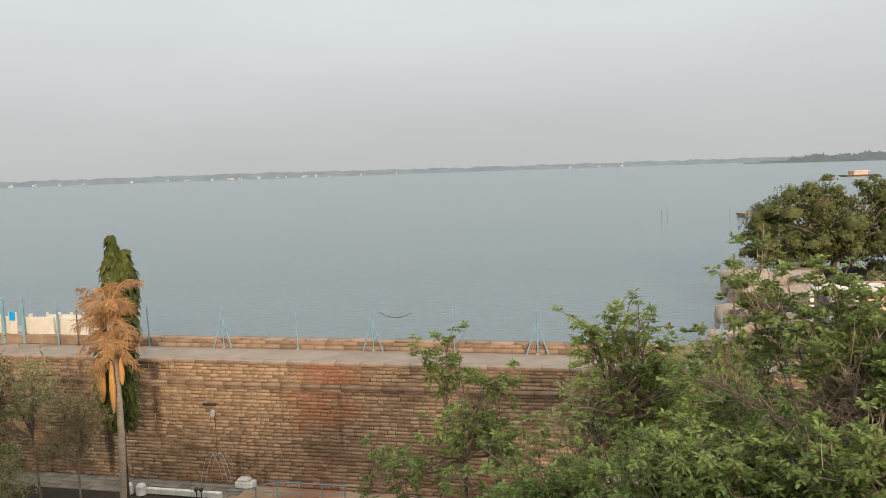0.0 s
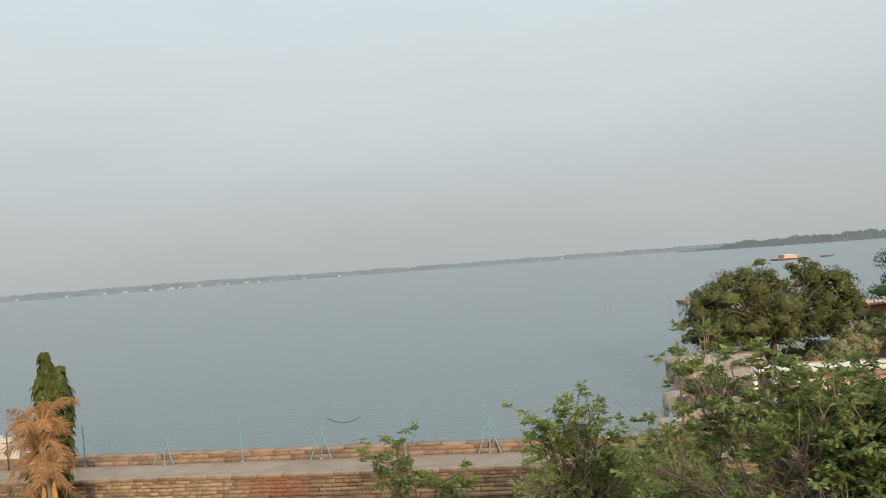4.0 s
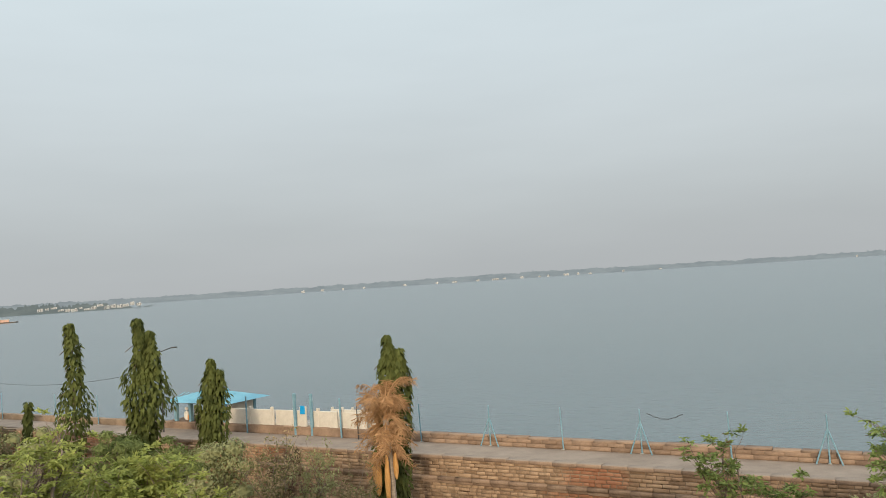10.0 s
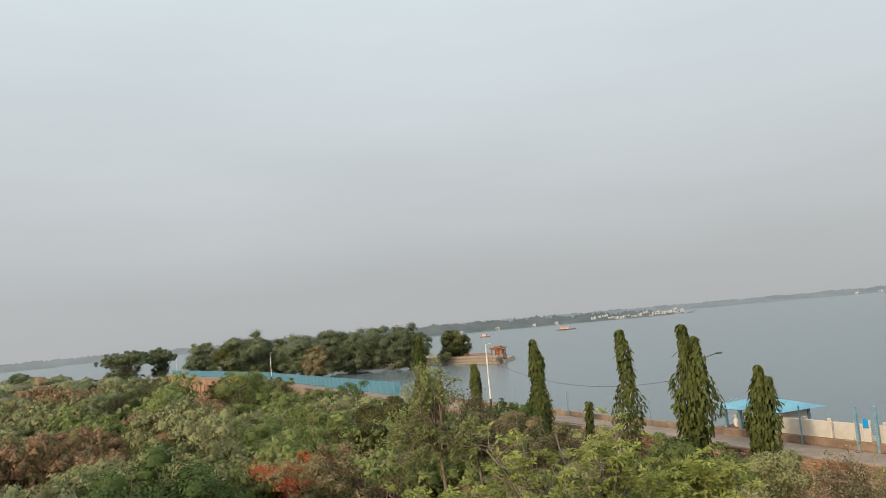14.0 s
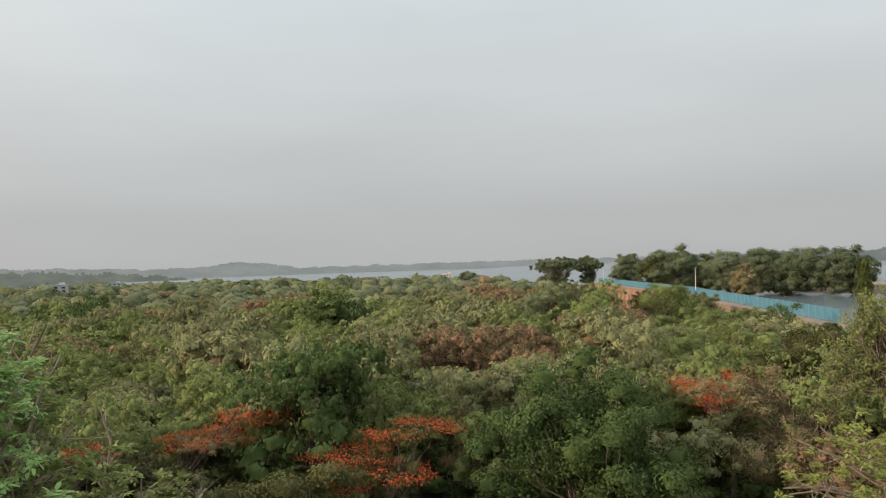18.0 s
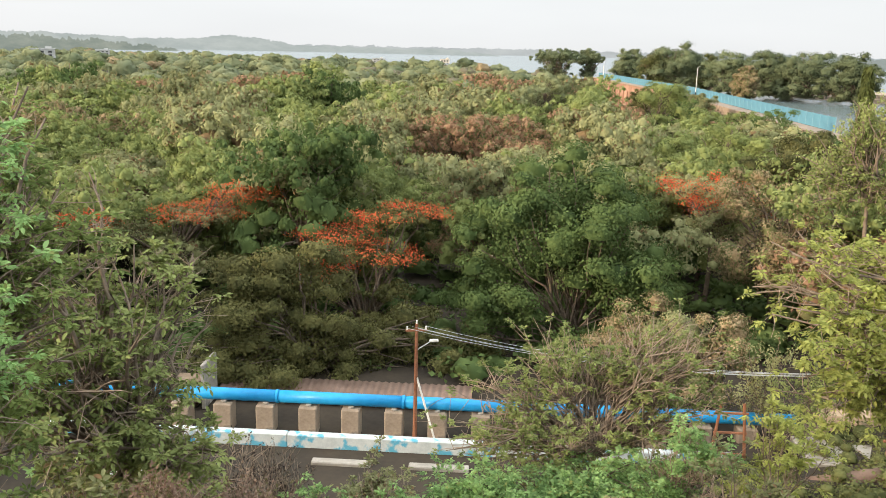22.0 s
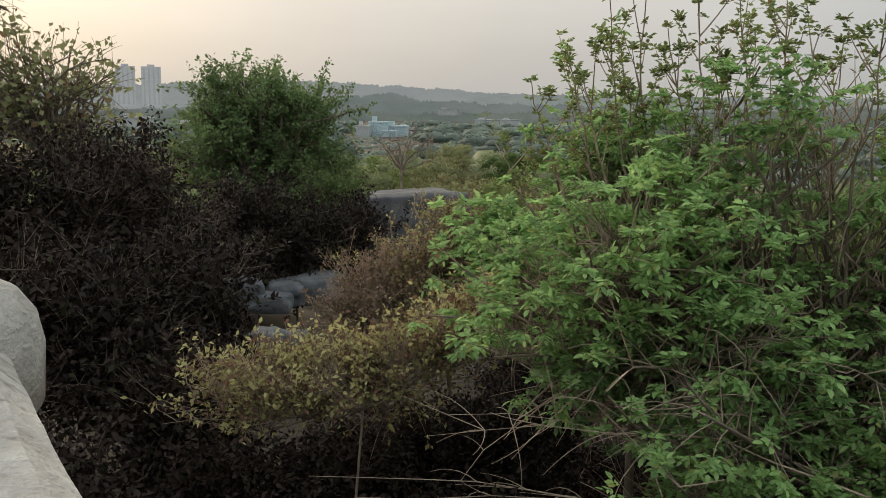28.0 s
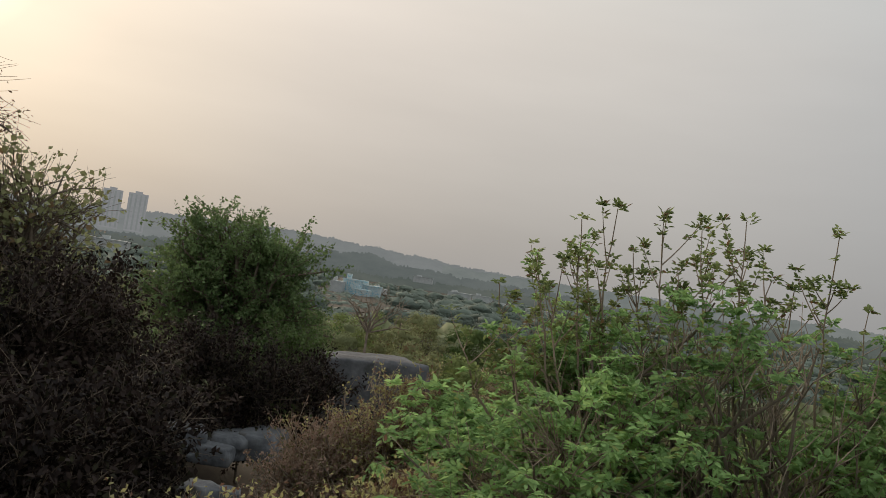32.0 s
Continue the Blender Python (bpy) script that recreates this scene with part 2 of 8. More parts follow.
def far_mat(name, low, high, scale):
    """Distance seen through the evening air: a plain glowing backdrop, haze in its colour, with the woods' faint
    mottling.
    """
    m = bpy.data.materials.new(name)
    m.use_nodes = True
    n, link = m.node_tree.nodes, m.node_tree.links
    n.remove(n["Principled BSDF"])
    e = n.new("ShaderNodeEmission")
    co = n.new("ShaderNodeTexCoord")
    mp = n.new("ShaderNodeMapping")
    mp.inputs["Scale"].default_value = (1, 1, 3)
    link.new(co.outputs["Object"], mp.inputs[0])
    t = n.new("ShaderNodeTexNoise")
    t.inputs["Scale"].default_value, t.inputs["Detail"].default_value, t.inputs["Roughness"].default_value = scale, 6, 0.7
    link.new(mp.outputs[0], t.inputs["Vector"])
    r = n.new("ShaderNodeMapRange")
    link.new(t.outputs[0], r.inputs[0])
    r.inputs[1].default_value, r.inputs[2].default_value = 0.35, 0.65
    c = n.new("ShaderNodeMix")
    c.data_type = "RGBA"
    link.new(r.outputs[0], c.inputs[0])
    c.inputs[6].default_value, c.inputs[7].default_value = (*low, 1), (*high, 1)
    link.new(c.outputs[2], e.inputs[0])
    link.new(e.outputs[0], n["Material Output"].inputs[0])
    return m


M = {
    "stone": mat("dam_masonry", (0.180, 0.112, 0.066), (0.425, 0.295, 0.188), 0.55, 0.9, 0.6, 9.0, "piece", stains=True),
    "stone_joined": mat("dam_masonry_far", (0.180, 0.112, 0.066), (0.425, 0.295, 0.188), 0.55, 0.9, 0.6, 9.0, "island", stains=True),
    "reddish": mat("reddish_masonry", (0.22, 0.115, 0.075), (0.40, 0.24, 0.165), 0.25, 0.9, 0.6, 2.0),
    "mortar": mat("mortar", (0.17, 0.12, 0.08), (0.33, 0.245, 0.17), 0.9, 0.95, 0.5, 14.0, coat=((0.09, 0.055, 0.035), 0.8, 0.58)),
    "ledge": mat("ledge_stone", (0.15, 0.098, 0.066), (0.31, 0.215, 0.148), 1.2, 0.9, 0.5, 12.0, "piece"),
    "road": mat("road_surface", (0.19, 0.148, 0.115), (0.30, 0.24, 0.190), 0.7, 0.95, 0.4, 18.0),
    "paving": mat("grey_paving", (0.13, 0.11, 0.09), (0.28, 0.245, 0.20), 0.8, 0.9, 0.4, 14.0, "piece"),
    "blue": mat("sky_blue_paint", (0.10, 0.205, 0.26), (0.22, 0.345, 0.40), 4.0, 0.55, 0.15, 40.0),
    "net": mat("blue_fence_net", (0.08, 0.22, 0.30), (0.14, 0.33, 0.42), 0.25, 0.7, 0.0, 8.0),
    "pipe": mat("bright_blue_pipe", (0.010, 0.22, 0.50), (0.025, 0.32, 0.62), 1.5, 0.4, 0.1, 30.0),
    "white": mat("whitewash", (0.52, 0.50, 0.45), (0.80, 0.78, 0.72), 2.0, 0.85, 0.25, 20.0),
    "cream": mat("cream_wall", (0.40, 0.36, 0.30), (0.62, 0.57, 0.49), 1.0, 0.85, 0.2, 16.0),
    "roofblue": mat("blue_sheet_roof", (0.10, 0.28, 0.38), (0.19, 0.42, 0.50), 0.9, 0.5, 0.1, 12.0),
    "dark": mat("dark_metal", (0.02, 0.02, 0.022), (0.06, 0.06, 0.06), 5.0, 0.6, 0.1),
    "grey": mat("galvanised_pole", (0.34, 0.36, 0.37), (0.55, 0.57, 0.58), 3.0, 0.5, 0.1, metal=0.2),
    "rust": mat("rusty_iron", (0.16, 0.065, 0.035), (0.34, 0.15, 0.08), 5.0, 0.9, 0.3),
    "concrete": mat("weathered_concrete", (0.22, 0.20, 0.17), (0.42, 0.39, 0.34), 1.3, 0.92, 0.5, 18.0, coat=((0.10, 0.09, 0.08), 0.8, 0.60)),
    "flaked": mat("flaking_pale_blue_paint", (0.40, 0.44, 0.44), (0.60, 0.63, 0.61), 2.0, 0.8, 0.3, 20.0, coat=((0.10, 0.36, 0.50), 1.6, 0.53)),
    "pink": mat("pink_plaster", (0.50, 0.30, 0.22), (0.72, 0.48, 0.37), 0.8, 0.9, 0.3, 12.0),
    "brick": mat("red_brickwork", (0.26, 0.11, 0.075), (0.42, 0.21, 0.15), 1.2, 0.9, 0.5, 9.0),
    "rock": mat("granite", (0.20, 0.155, 0.115), (0.40, 0.32, 0.24), 0.9, 0.95, 1.0, 9.0, coat=((0.09, 0.08, 0.075), 0.9, 0.57)),
    "greyrock": mat("grey_granite", (0.045, 0.045, 0.05), (0.125, 0.125, 0.13), 1.1, 0.95, 0.9, 9.0, coat=((0.06, 0.06, 0.06), 1.4, 0.58)),
    "bluerock": mat("blue_grey_granite", (0.05, 0.053, 0.060), (0.145, 0.150, 0.160), 1.6, 0.92, 1.0, 12.0, coat=((0.075, 0.07, 0.065), 1.6, 0.55)),
    "stoneblock": mat("pale_granite", (0.24, 0.235, 0.23), (0.50, 0.49, 0.47), 2.2, 0.95, 1.0, 14.0, coat=((0.09, 0.088, 0.082), 2.5, 0.52)),
    "parapet": mat("rough_plaster", (0.26, 0.24, 0.215), (0.48, 0.45, 0.41), 6.0, 0.95, 1.0, 70.0, coat=((0.20, 0.18, 0.16), 9.0, 0.62)),
    "bark": mat("bark", (0.07, 0.052, 0.038), (0.20, 0.155, 0.115), 4.0, 0.95, 0.6, 25.0),
    "twig": mat("pale_twigs", (0.18, 0.132, 0.098), (0.40, 0.315, 0.24), 5.0, 0.95, 0.2, 25.0),
    "limb": mat("grey_brown_limbs", (0.10, 0.076, 0.056), (0.24, 0.19, 0.145), 4.0, 0.95, 0.5, 25.0),
    "palmbark": mat("palm_bark", (0.22, 0.17, 0.13), (0.42, 0.35, 0.28), 3.0, 0.95, 0.6, 12.0, stretch=(1, 1, 5)),
    "frond": leaf_mat("dry_palm_fronds", (0.200, 0.112, 0.050), (0.400, 0.240, 0.120), crown=1.2, through_light=0.25),
    "husk": mat("hanging_dry_husk", (0.40, 0.20, 0.06), (0.58, 0.33, 0.12), 3.0, 0.9, 0.4, 18.0, stretch=(4, 4, 1)),
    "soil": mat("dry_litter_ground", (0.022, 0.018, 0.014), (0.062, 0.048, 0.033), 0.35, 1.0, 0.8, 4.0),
    "bank": mat("sandy_bank", (0.28, 0.20, 0.13), (0.46, 0.36, 0.25), 0.2, 1.0, 0.5, 3.0),
    "tin": mat("brown_corrugated_roof", (0.12, 0.075, 0.055), (0.22, 0.15, 0.115), 1.2, 0.85, 0.2, 15.0),
    "orange": mat("orange_paint", (0.55, 0.22, 0.05), (0.75, 0.36, 0.10), 3.0, 0.7, 0.1),
    "water": water_mat(),
    "ashoka": leaf_mat("ashoka_leaves", (0.045, 0.056, 0.018), (0.128, 0.145, 0.042), crown=0.7),
    "fresh": leaf_mat("fresh_green_leaves", (0.088, 0.152, 0.056), (0.295, 0.435, 0.168), (0.28, 0.32, 0.11), 0.06, crown=1.6, through_light=0.52),
    "spring": leaf_mat("spring_green_leaves", (0.055, 0.080, 0.024), (0.215, 0.268, 0.086), (0.18, 0.14, 0.07), 0.08, crown=1.3),
    "yellowgreen": leaf_mat("yellow_green_leaves", (0.150, 0.168, 0.048), (0.345, 0.372, 0.108), crown=1.1),
    "olive": leaf_mat("olive_leaves", (0.088, 0.096, 0.044), (0.246, 0.250, 0.120), (0.22, 0.15, 0.08), 0.08, crown=0.25, through_light=0.28, grain=0.38),
    "green": leaf_mat("green_leaves", (0.064, 0.086, 0.028), (0.205, 0.235, 0.082), crown=0.25, through_light=0.28, grain=0.38),
    "shelfgreen": leaf_mat("grey_green_leaves", (0.052, 0.082, 0.033), (0.165, 0.225, 0.092), crown=0.6),
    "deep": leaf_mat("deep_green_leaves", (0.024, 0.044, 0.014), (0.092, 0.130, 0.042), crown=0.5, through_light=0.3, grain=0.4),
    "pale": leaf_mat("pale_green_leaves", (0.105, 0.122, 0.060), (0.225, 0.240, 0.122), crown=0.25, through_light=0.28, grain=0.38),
    "brown": leaf_mat("brownish_leaves", (0.128, 0.096, 0.054), (0.300, 0.228, 0.132), (0.15, 0.155, 0.065), 0.4, crown=0.25, through_light=0.25, grain=0.38),
    "rustleaf": leaf_mat("rust_coloured_pods", (0.140, 0.084, 0.052), (0.285, 0.178, 0.108), (0.16, 0.16, 0.07), 0.35, crown=0.5, through_light=0.28, grain=0.4),
    "goldgreen": leaf_mat("gold_tipped_leaves", (0.020, 0.026, 0.009), (0.125, 0.120, 0.044), crown=0.9, through_light=0.25, grain=0.45),
    "bushy": leaf_mat("yellowing_bush_leaves", (0.130, 0.115, 0.052), (0.350, 0.330, 0.150), (0.17, 0.10, 0.07), 0.35, crown=1.4),
    # near-black: the gully's shade is put into this leaf colour
    "shade_drybush": leaf_mat("dry_red_brown_bush", (0.009, 0.0065, 0.006), (0.028, 0.018, 0.0145), (0.026, 0.024, 0.012), 0.12, crown=1.0, through_light=0.1),
    "redbrown": leaf_mat("red_brown_bush", (0.082, 0.054, 0.041), (0.185, 0.124, 0.092), (0.12, 0.11, 0.045), 0.2, crown=1.0, through_light=0.25),
    "flower": leaf_mat("scarlet_flowers", (0.36, 0.050, 0.026), (0.53, 0.135, 0.055), crown=0.5, through_light=0.35),
    # far leaf colours, paled and greyed to carry the distance haze
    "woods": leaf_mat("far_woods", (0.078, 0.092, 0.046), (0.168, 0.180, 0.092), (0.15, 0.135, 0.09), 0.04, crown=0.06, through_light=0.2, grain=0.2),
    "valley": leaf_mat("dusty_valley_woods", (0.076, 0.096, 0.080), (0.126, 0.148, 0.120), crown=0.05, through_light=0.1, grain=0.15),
    # olive leaf colour darkened for the backlight on the shoots
    "shootleaf": leaf_mat("dark_olive_shoot_leaves", (0.062, 0.086, 0.032), (0.230, 0.270, 0.105), (0.20, 0.13, 0.07), 0.12, crown=2.0, through_light=0.38),
    "lakeleaf": leaf_mat("dull_lakeside_leaves", (0.036, 0.044, 0.015), (0.128, 0.135, 0.050), (0.17, 0.13, 0.06), 0.06, crown=0.5, through_light=0.28),
    # haze is mixed into these two leaf colours as well
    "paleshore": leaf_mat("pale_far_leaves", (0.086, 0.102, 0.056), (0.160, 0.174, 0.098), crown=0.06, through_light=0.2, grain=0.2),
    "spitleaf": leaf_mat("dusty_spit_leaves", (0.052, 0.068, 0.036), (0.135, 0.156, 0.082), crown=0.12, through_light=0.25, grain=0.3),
    # self-glowing backdrop colours with the evening haze mixed in
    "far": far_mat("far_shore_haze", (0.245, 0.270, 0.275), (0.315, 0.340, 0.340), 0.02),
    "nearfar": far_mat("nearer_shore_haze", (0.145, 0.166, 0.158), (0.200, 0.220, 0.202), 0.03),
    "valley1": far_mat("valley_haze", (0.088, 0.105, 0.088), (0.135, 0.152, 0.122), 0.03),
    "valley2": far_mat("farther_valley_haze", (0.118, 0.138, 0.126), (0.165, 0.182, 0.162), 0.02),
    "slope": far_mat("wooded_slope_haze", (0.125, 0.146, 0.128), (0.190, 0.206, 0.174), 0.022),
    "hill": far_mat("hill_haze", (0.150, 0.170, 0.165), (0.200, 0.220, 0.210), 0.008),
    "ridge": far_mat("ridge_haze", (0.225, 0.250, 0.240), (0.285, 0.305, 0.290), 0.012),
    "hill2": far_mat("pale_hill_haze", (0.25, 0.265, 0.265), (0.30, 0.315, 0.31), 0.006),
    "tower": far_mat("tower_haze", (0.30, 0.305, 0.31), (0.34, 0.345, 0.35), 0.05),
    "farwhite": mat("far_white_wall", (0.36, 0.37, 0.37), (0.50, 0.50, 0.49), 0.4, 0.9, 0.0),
}

net_n = M["net"].node_tree.nodes
net_n["Principled BSDF"].inputs["Alpha"].default_value = 0.72


# ---------------------------------------------------------------- builders
def mesh_np(name, V, F, material):
    me = bpy.data.meshes.new(name)
    V, F = np.ascontiguousarray(V, dtype=np.float32), np.ascontiguousarray(F, dtype=np.int32)
    me.vertices.add(len(V))
    me.vertices.foreach_set("co", V.ravel())
    me.loops.add(F.size)
    me.loops.foreach_set("vertex_index", F.ravel())
    me.polygons.add(len(F))
    me.polygons.foreach_set("loop_start", np.arange(0, F.size, F.shape[1], dtype=np.int32))
    me.update(calc_edges=True)
    me.materials.append(material)
    return me


def thing(name, at=(0, 0, 0), label="", category="", group="", kind="", turn=0.0):
    ob = new(name)
    ob.empty_display_size = 0.2
    ob.matrix_basis = pose(*at, 0, 0, turn)
    return tagged(ob, label, category, group, kind)


def under(ob, parent):
    if parent is not None:
        ob.parent = parent
    return ob


def part(name, bm, material, parent=None, label="", smooth=False):
    me = bpy.data.meshes.new(name)
    if smooth:
        for f in bm.faces:
            f.smooth = True
    bm.to_mesh(me)
    bm.free()
    me.materials.append(material)
    return tagged(under(new(name, me), parent), label)


def part_np(name, V, F, material, parent=None, label="", smooth=False):
    me = mesh_np(name, V, F, material)
    if smooth:
        me.shade_smooth()
    return tagged(under(new(name, me), parent), label)


def box(bm, x0, x1, y0, y1, z0, z1, bevel=0.0, m=None):
    made = bmesh.ops.create_cube(bm, size=1.0, matrix=Matrix.Translation(((x0 + x1) / 2, (y0 + y1) / 2, (z0 + z1) / 2)) @ Matrix.Diagonal((x1 - x0, y1 - y0, z1 - z0, 1)))
    vs = made["verts"]
    if bevel:
        es = list({e for v in vs for e in v.link_edges})
        r = bmesh.ops.bevel(bm, geom=es, offset=bevel, segments=1, affect="EDGES")
        vs = r["verts"]
    if m is not None:
        bmesh.ops.transform(bm, matrix=m, verts=[v for v in vs if v.is_valid])
    return bm


def boxed(name, size, material, parent, at=(0, 0, 0), bevel=0.01, label="", turn=(0, 0, 0)):
    """A bevelled block standing on at."""
    bm = bmesh.new()
    w, d, h = size
    box(bm, -w / 2, w / 2, -d / 2, d / 2, 0, h, bevel)
    ob = part(name, bm, material, parent, label)
    ob.matrix_basis = pose(*at, *turn)
    return ob


def rod(bm, a, b, r0, r1=None, sides=8):
    a, b = Vector(a), Vector(b)
    way = b - a
    m = Matrix.Translation((a + b) / 2) @ way.to_track_quat("Z", "Y").to_matrix().to_4x4()
    bmesh.ops.create_cone(bm, cap_ends=True, segments=sides, radius1=r0, radius2=r0 if r1 is None else r1, depth=way.length, matrix=m)
    return bm


def tubes(P, R, sides=5):
    """Tubes along n paths of K points: P (n, K, 3), R (n, K)."""
    P, R = np.asarray(P, float), np.asarray(R, float)
    n, K, _ = P.shape
    T = np.gradient(P, axis=1)
    T /= np.linalg.norm(T, axis=2, keepdims=True) + 1e-9
    ref = np.where(np.abs(T[..., 2:]) > 0.9, np.array([1.0, 0, 0]), np.array([0, 0, 1.0]))
    A = np.cross(T, ref)
    A /= np.linalg.norm(A, axis=2, keepdims=True) + 1e-9
    B = np.cross(T, A)
    ang = np.arange(sides) * 2 * np.pi / sides
    V = P[:, :, None] + R[:, :, None, None] * (A[:, :, None] * np.cos(ang)[:, None] + B[:, :, None] * np.sin(ang)[:, None])
    i = (np.arange(n)[:, None, None] * K + np.arange(K - 1)[None, :, None]) * sides
    j, jn = np.arange(sides), (np.arange(sides) + 1) % sides
    F = np.stack([i + j, i + jn, i + jn + sides, i + j + sides], -1).reshape(-1, 4)
    return V.reshape(-1, 3), F


def joined(*some):
    V, F, o = [], [], 0
    for v, f in some:
        V.append(v), F.append(f + o)
        o += len(v)
    return np.concatenate(V), np.concatenate(F)


def unit(v):
    return v / (np.linalg.norm(v, axis=-1, keepdims=True) + 1e-9)


def leaves(P, D, N, L, W, droop=0.15):
    """One folded four-cornered leaf at each P, along D, with its face towards N."""
    D = unit(D)
    S = unit(np.cross(D, N))
    N = np.cross(S, D)
    L, W = L[:, None], W[:, None]
    mid = P + D * L * 0.45
    V = np.stack([P, mid + S * W / 2 + N * W * 0.12, P + D * L - N * L * droop, mid - S * W / 2 + N * W * 0.12], 1)
    return V.reshape(-1, 3), np.arange(len(P) * 4).reshape(-1, 4)


def ovate(P, D, N, L, W, droop=0.15):
    """One rounded leaf in two halves, folded along its rib, at each P."""
    D = unit(D)
    S = unit(np.cross(D, N))
    N = np.cross(S, D)
    L, W = L[:, None], W[:, None]
    rows = [P]
    for s in (1, -1):
        rows += [P + D * L * 0.28 + S * s * W * 0.42 + N * W * 0.14, P + D * L * 0.66 + S * s * W * 0.44 + N * (W * 0.12 - L * droop * 0.4)]
    rows.append(P + D * L - N * L * droop)
    V = np.stack(rows, 1).reshape(-1, 3)
    i = np.arange(len(P))[:, None] * 6
    return V, np.concatenate([i + np.array([[0, 1, 2, 5]]), i + np.array([[0, 5, 4, 3]])])


def pinnate(rng, P, D, pairs, length, leaf_l, leaf_w, shape=leaves):
    """Feathered leaves: pairs of leaflets and one at the end along each drooping stalk."""
    n = len(P)
    D = unit(D)
    side = unit(np.cross(D, np.array([0, 0, 1.0])) + 1e-6)
    up = np.cross(side, D)
    length = length * rng.uniform(0.7, 1.25, n)
    out = []
    for k in range(pairs + 1):
        t = (k + 1) / (pairs + 1)
        base = P + D * (length * t)[:, None] - np.array([0, 0, 1.0]) * (length * 0.35 * t * t)[:, None]
        for s in ((-1, 1) if k < pairs else (0,)):
            way = D * (0.55 if s else 1.0) + side * s * 0.9 + up * rng.normal(0, 0.15, (n, 1)) - np.array([0, 0, 1.0]) * 0.25
            ls = leaf_l * rng.uniform(0.75, 1.2, n) * (0.8 + 0.4 * t)
            out.append(shape(base, way, up + rng.normal(0, 0.25, (n, 3)), ls, ls * leaf_w, 0.2))
    return joined(*out)


def bezier(A, C, B, K):
    t = np.linspace(0, 1, K)[None, :, None]
    return (1 - t) ** 2 * A[:, None] + 2 * t * (1 - t) * C[:, None] + t * t * B[:, None]


def grow(rng, base, blobs, limbs=12, subs=3, twigs=300, twig=0.6, r0=0.12, fork=0.35, upward=0.5, shell=(0.45, 0.98), sides=(8, 6, 5)):
    """Trunk, limbs and twigs that reach into the blobs (centre, radii). Returns the wood as tubes and the twigs' paths."""
    base = np.array(base, float)
    cs, rs = np.array([b[0] for b in blobs], float), np.array([b[1] for b in blobs], float)
    vol = rs.prod(1) ** 0.7
    low = cs[:, 2].min() - rs[cs[:, 2].argmin(), 2]
    mid = (cs * vol[:, None]).sum(0) / vol.sum()
    top = base + (mid - base) * fork
    top[2] = max(base[2] + 0.3, min(low + 0.1, mid[2]) * (1 - fork) + mid[2] * fork) if low > base[2] else base[2] + 0.35
    trunk = bezier(base[None], ((base + top) / 2 + np.append(rng.normal(0, 0.06 * np.linalg.norm(top - base), 2), 0))[None], top[None], 7)
    which = rng.choice(len(cs), limbs, p=vol / vol.sum())
    way = unit(rng.normal(0, 1, (limbs, 3)) + np.array([0, 0, 0.35]))
    ends = cs[which] + rs[which] * way * rng.uniform(*shell, (limbs, 1))
    size = np.linalg.norm(ends - top, axis=1, keepdims=True)
    ctrl = top + (ends - top) * 0.45 + np.array([0, 0, 1.0]) * size * 0.12 + rng.normal(0, 0.07, (limbs, 3)) * size
    L1 = bezier(np.repeat(top[None], limbs, 0), ctrl, ends, 7)
    L1[:, 1:-1] += rng.normal(0, 0.022, (limbs, 5, 3)) * size[:, None]
    ri = np.repeat(np.arange(limbs), subs)
    at = rng.uniform(0.3, 0.85, limbs * subs)
    ix = (at * 6).astype(int)
    start = L1[ri, ix]
    wh2 = which[ri]
    e2 = cs[wh2] + rs[wh2] * unit(rng.normal(0, 1, (limbs * subs, 3)) + np.array([0, 0, 0.3])) * rng.uniform(*shell, (limbs * subs, 1))
    e2 = start + (e2 - start) * rng.uniform(0.45, 0.9, (limbs * subs, 1))
    s2 = np.linalg.norm(e2 - start, axis=1, keepdims=True)
    L2 = bezier(start, start + (e2 - start) * 0.5 + rng.normal(0, 0.1, (limbs * subs, 3)) * s2 + np.array([0, 0, 0.06]) * s2, e2, 7)
    both = np.concatenate([L1, L2])
    k = rng.integers(0, len(both), twigs)
    a = rng.uniform(0.35, 1.0, twigs)
    f = a * 6
    i0 = np.minimum(f.astype(int), 5)
    S = both[k, i0] * (1 - (f - i0))[:, None] + both[k, i0 + 1] * (f - i0)[:, None]
    out = unit(S - mid) * 0.5 + unit(rng.normal(0, 1, (twigs, 3))) * 0.8 + np.array([0, 0, upward])
    out = unit(out)
    tl = twig * rng.uniform(0.5, 1.35, (twigs, 1))
    E = S + out * tl
    T = bezier(S, S + out * tl * 0.5 + rng.normal(0, 0.08, (twigs, 3)) * tl + np.array([0, 0, 0.05]) * tl, E, 4)
    w = np.linspace(0, 1, 7)[None]
    woods = [tubes(trunk, r0 * (1 - 0.35 * w), sides[0]), tubes(L1, r0 * (0.55 - 0.42 * w) * np.ones((limbs, 1)), sides[1]), tubes(L2, r0 * (0.28 - 0.2 * w) * np.ones((limbs * subs, 1)), sides[2])]
    return woods, T


def along(rng, T, per, t0=0.25):
    """per places on each twig, with the twig's way there."""
    n = len(T)
    k = np.repeat(np.arange(n), per)
    a = rng.uniform(t0, 1.0, n * per) * 2.999
    i = a.astype(int)
    f = (a - i)[:, None]
    return T[k, i] * (1 - f) + T[k, i + 1] * f, unit(T[k, i + 1] - T[k, i])


def patchy(T, cut, scale):
    """The twigs that stand where a slow noise is above cut, so that leaves gather in sprays with open wood between them."""
    v = np.array([noise.noise(Vector(p) * scale) + 0.5 * noise.noise(Vector(p) * scale * 2.3) for p in T[:, 2]])
    return T[v > cut]


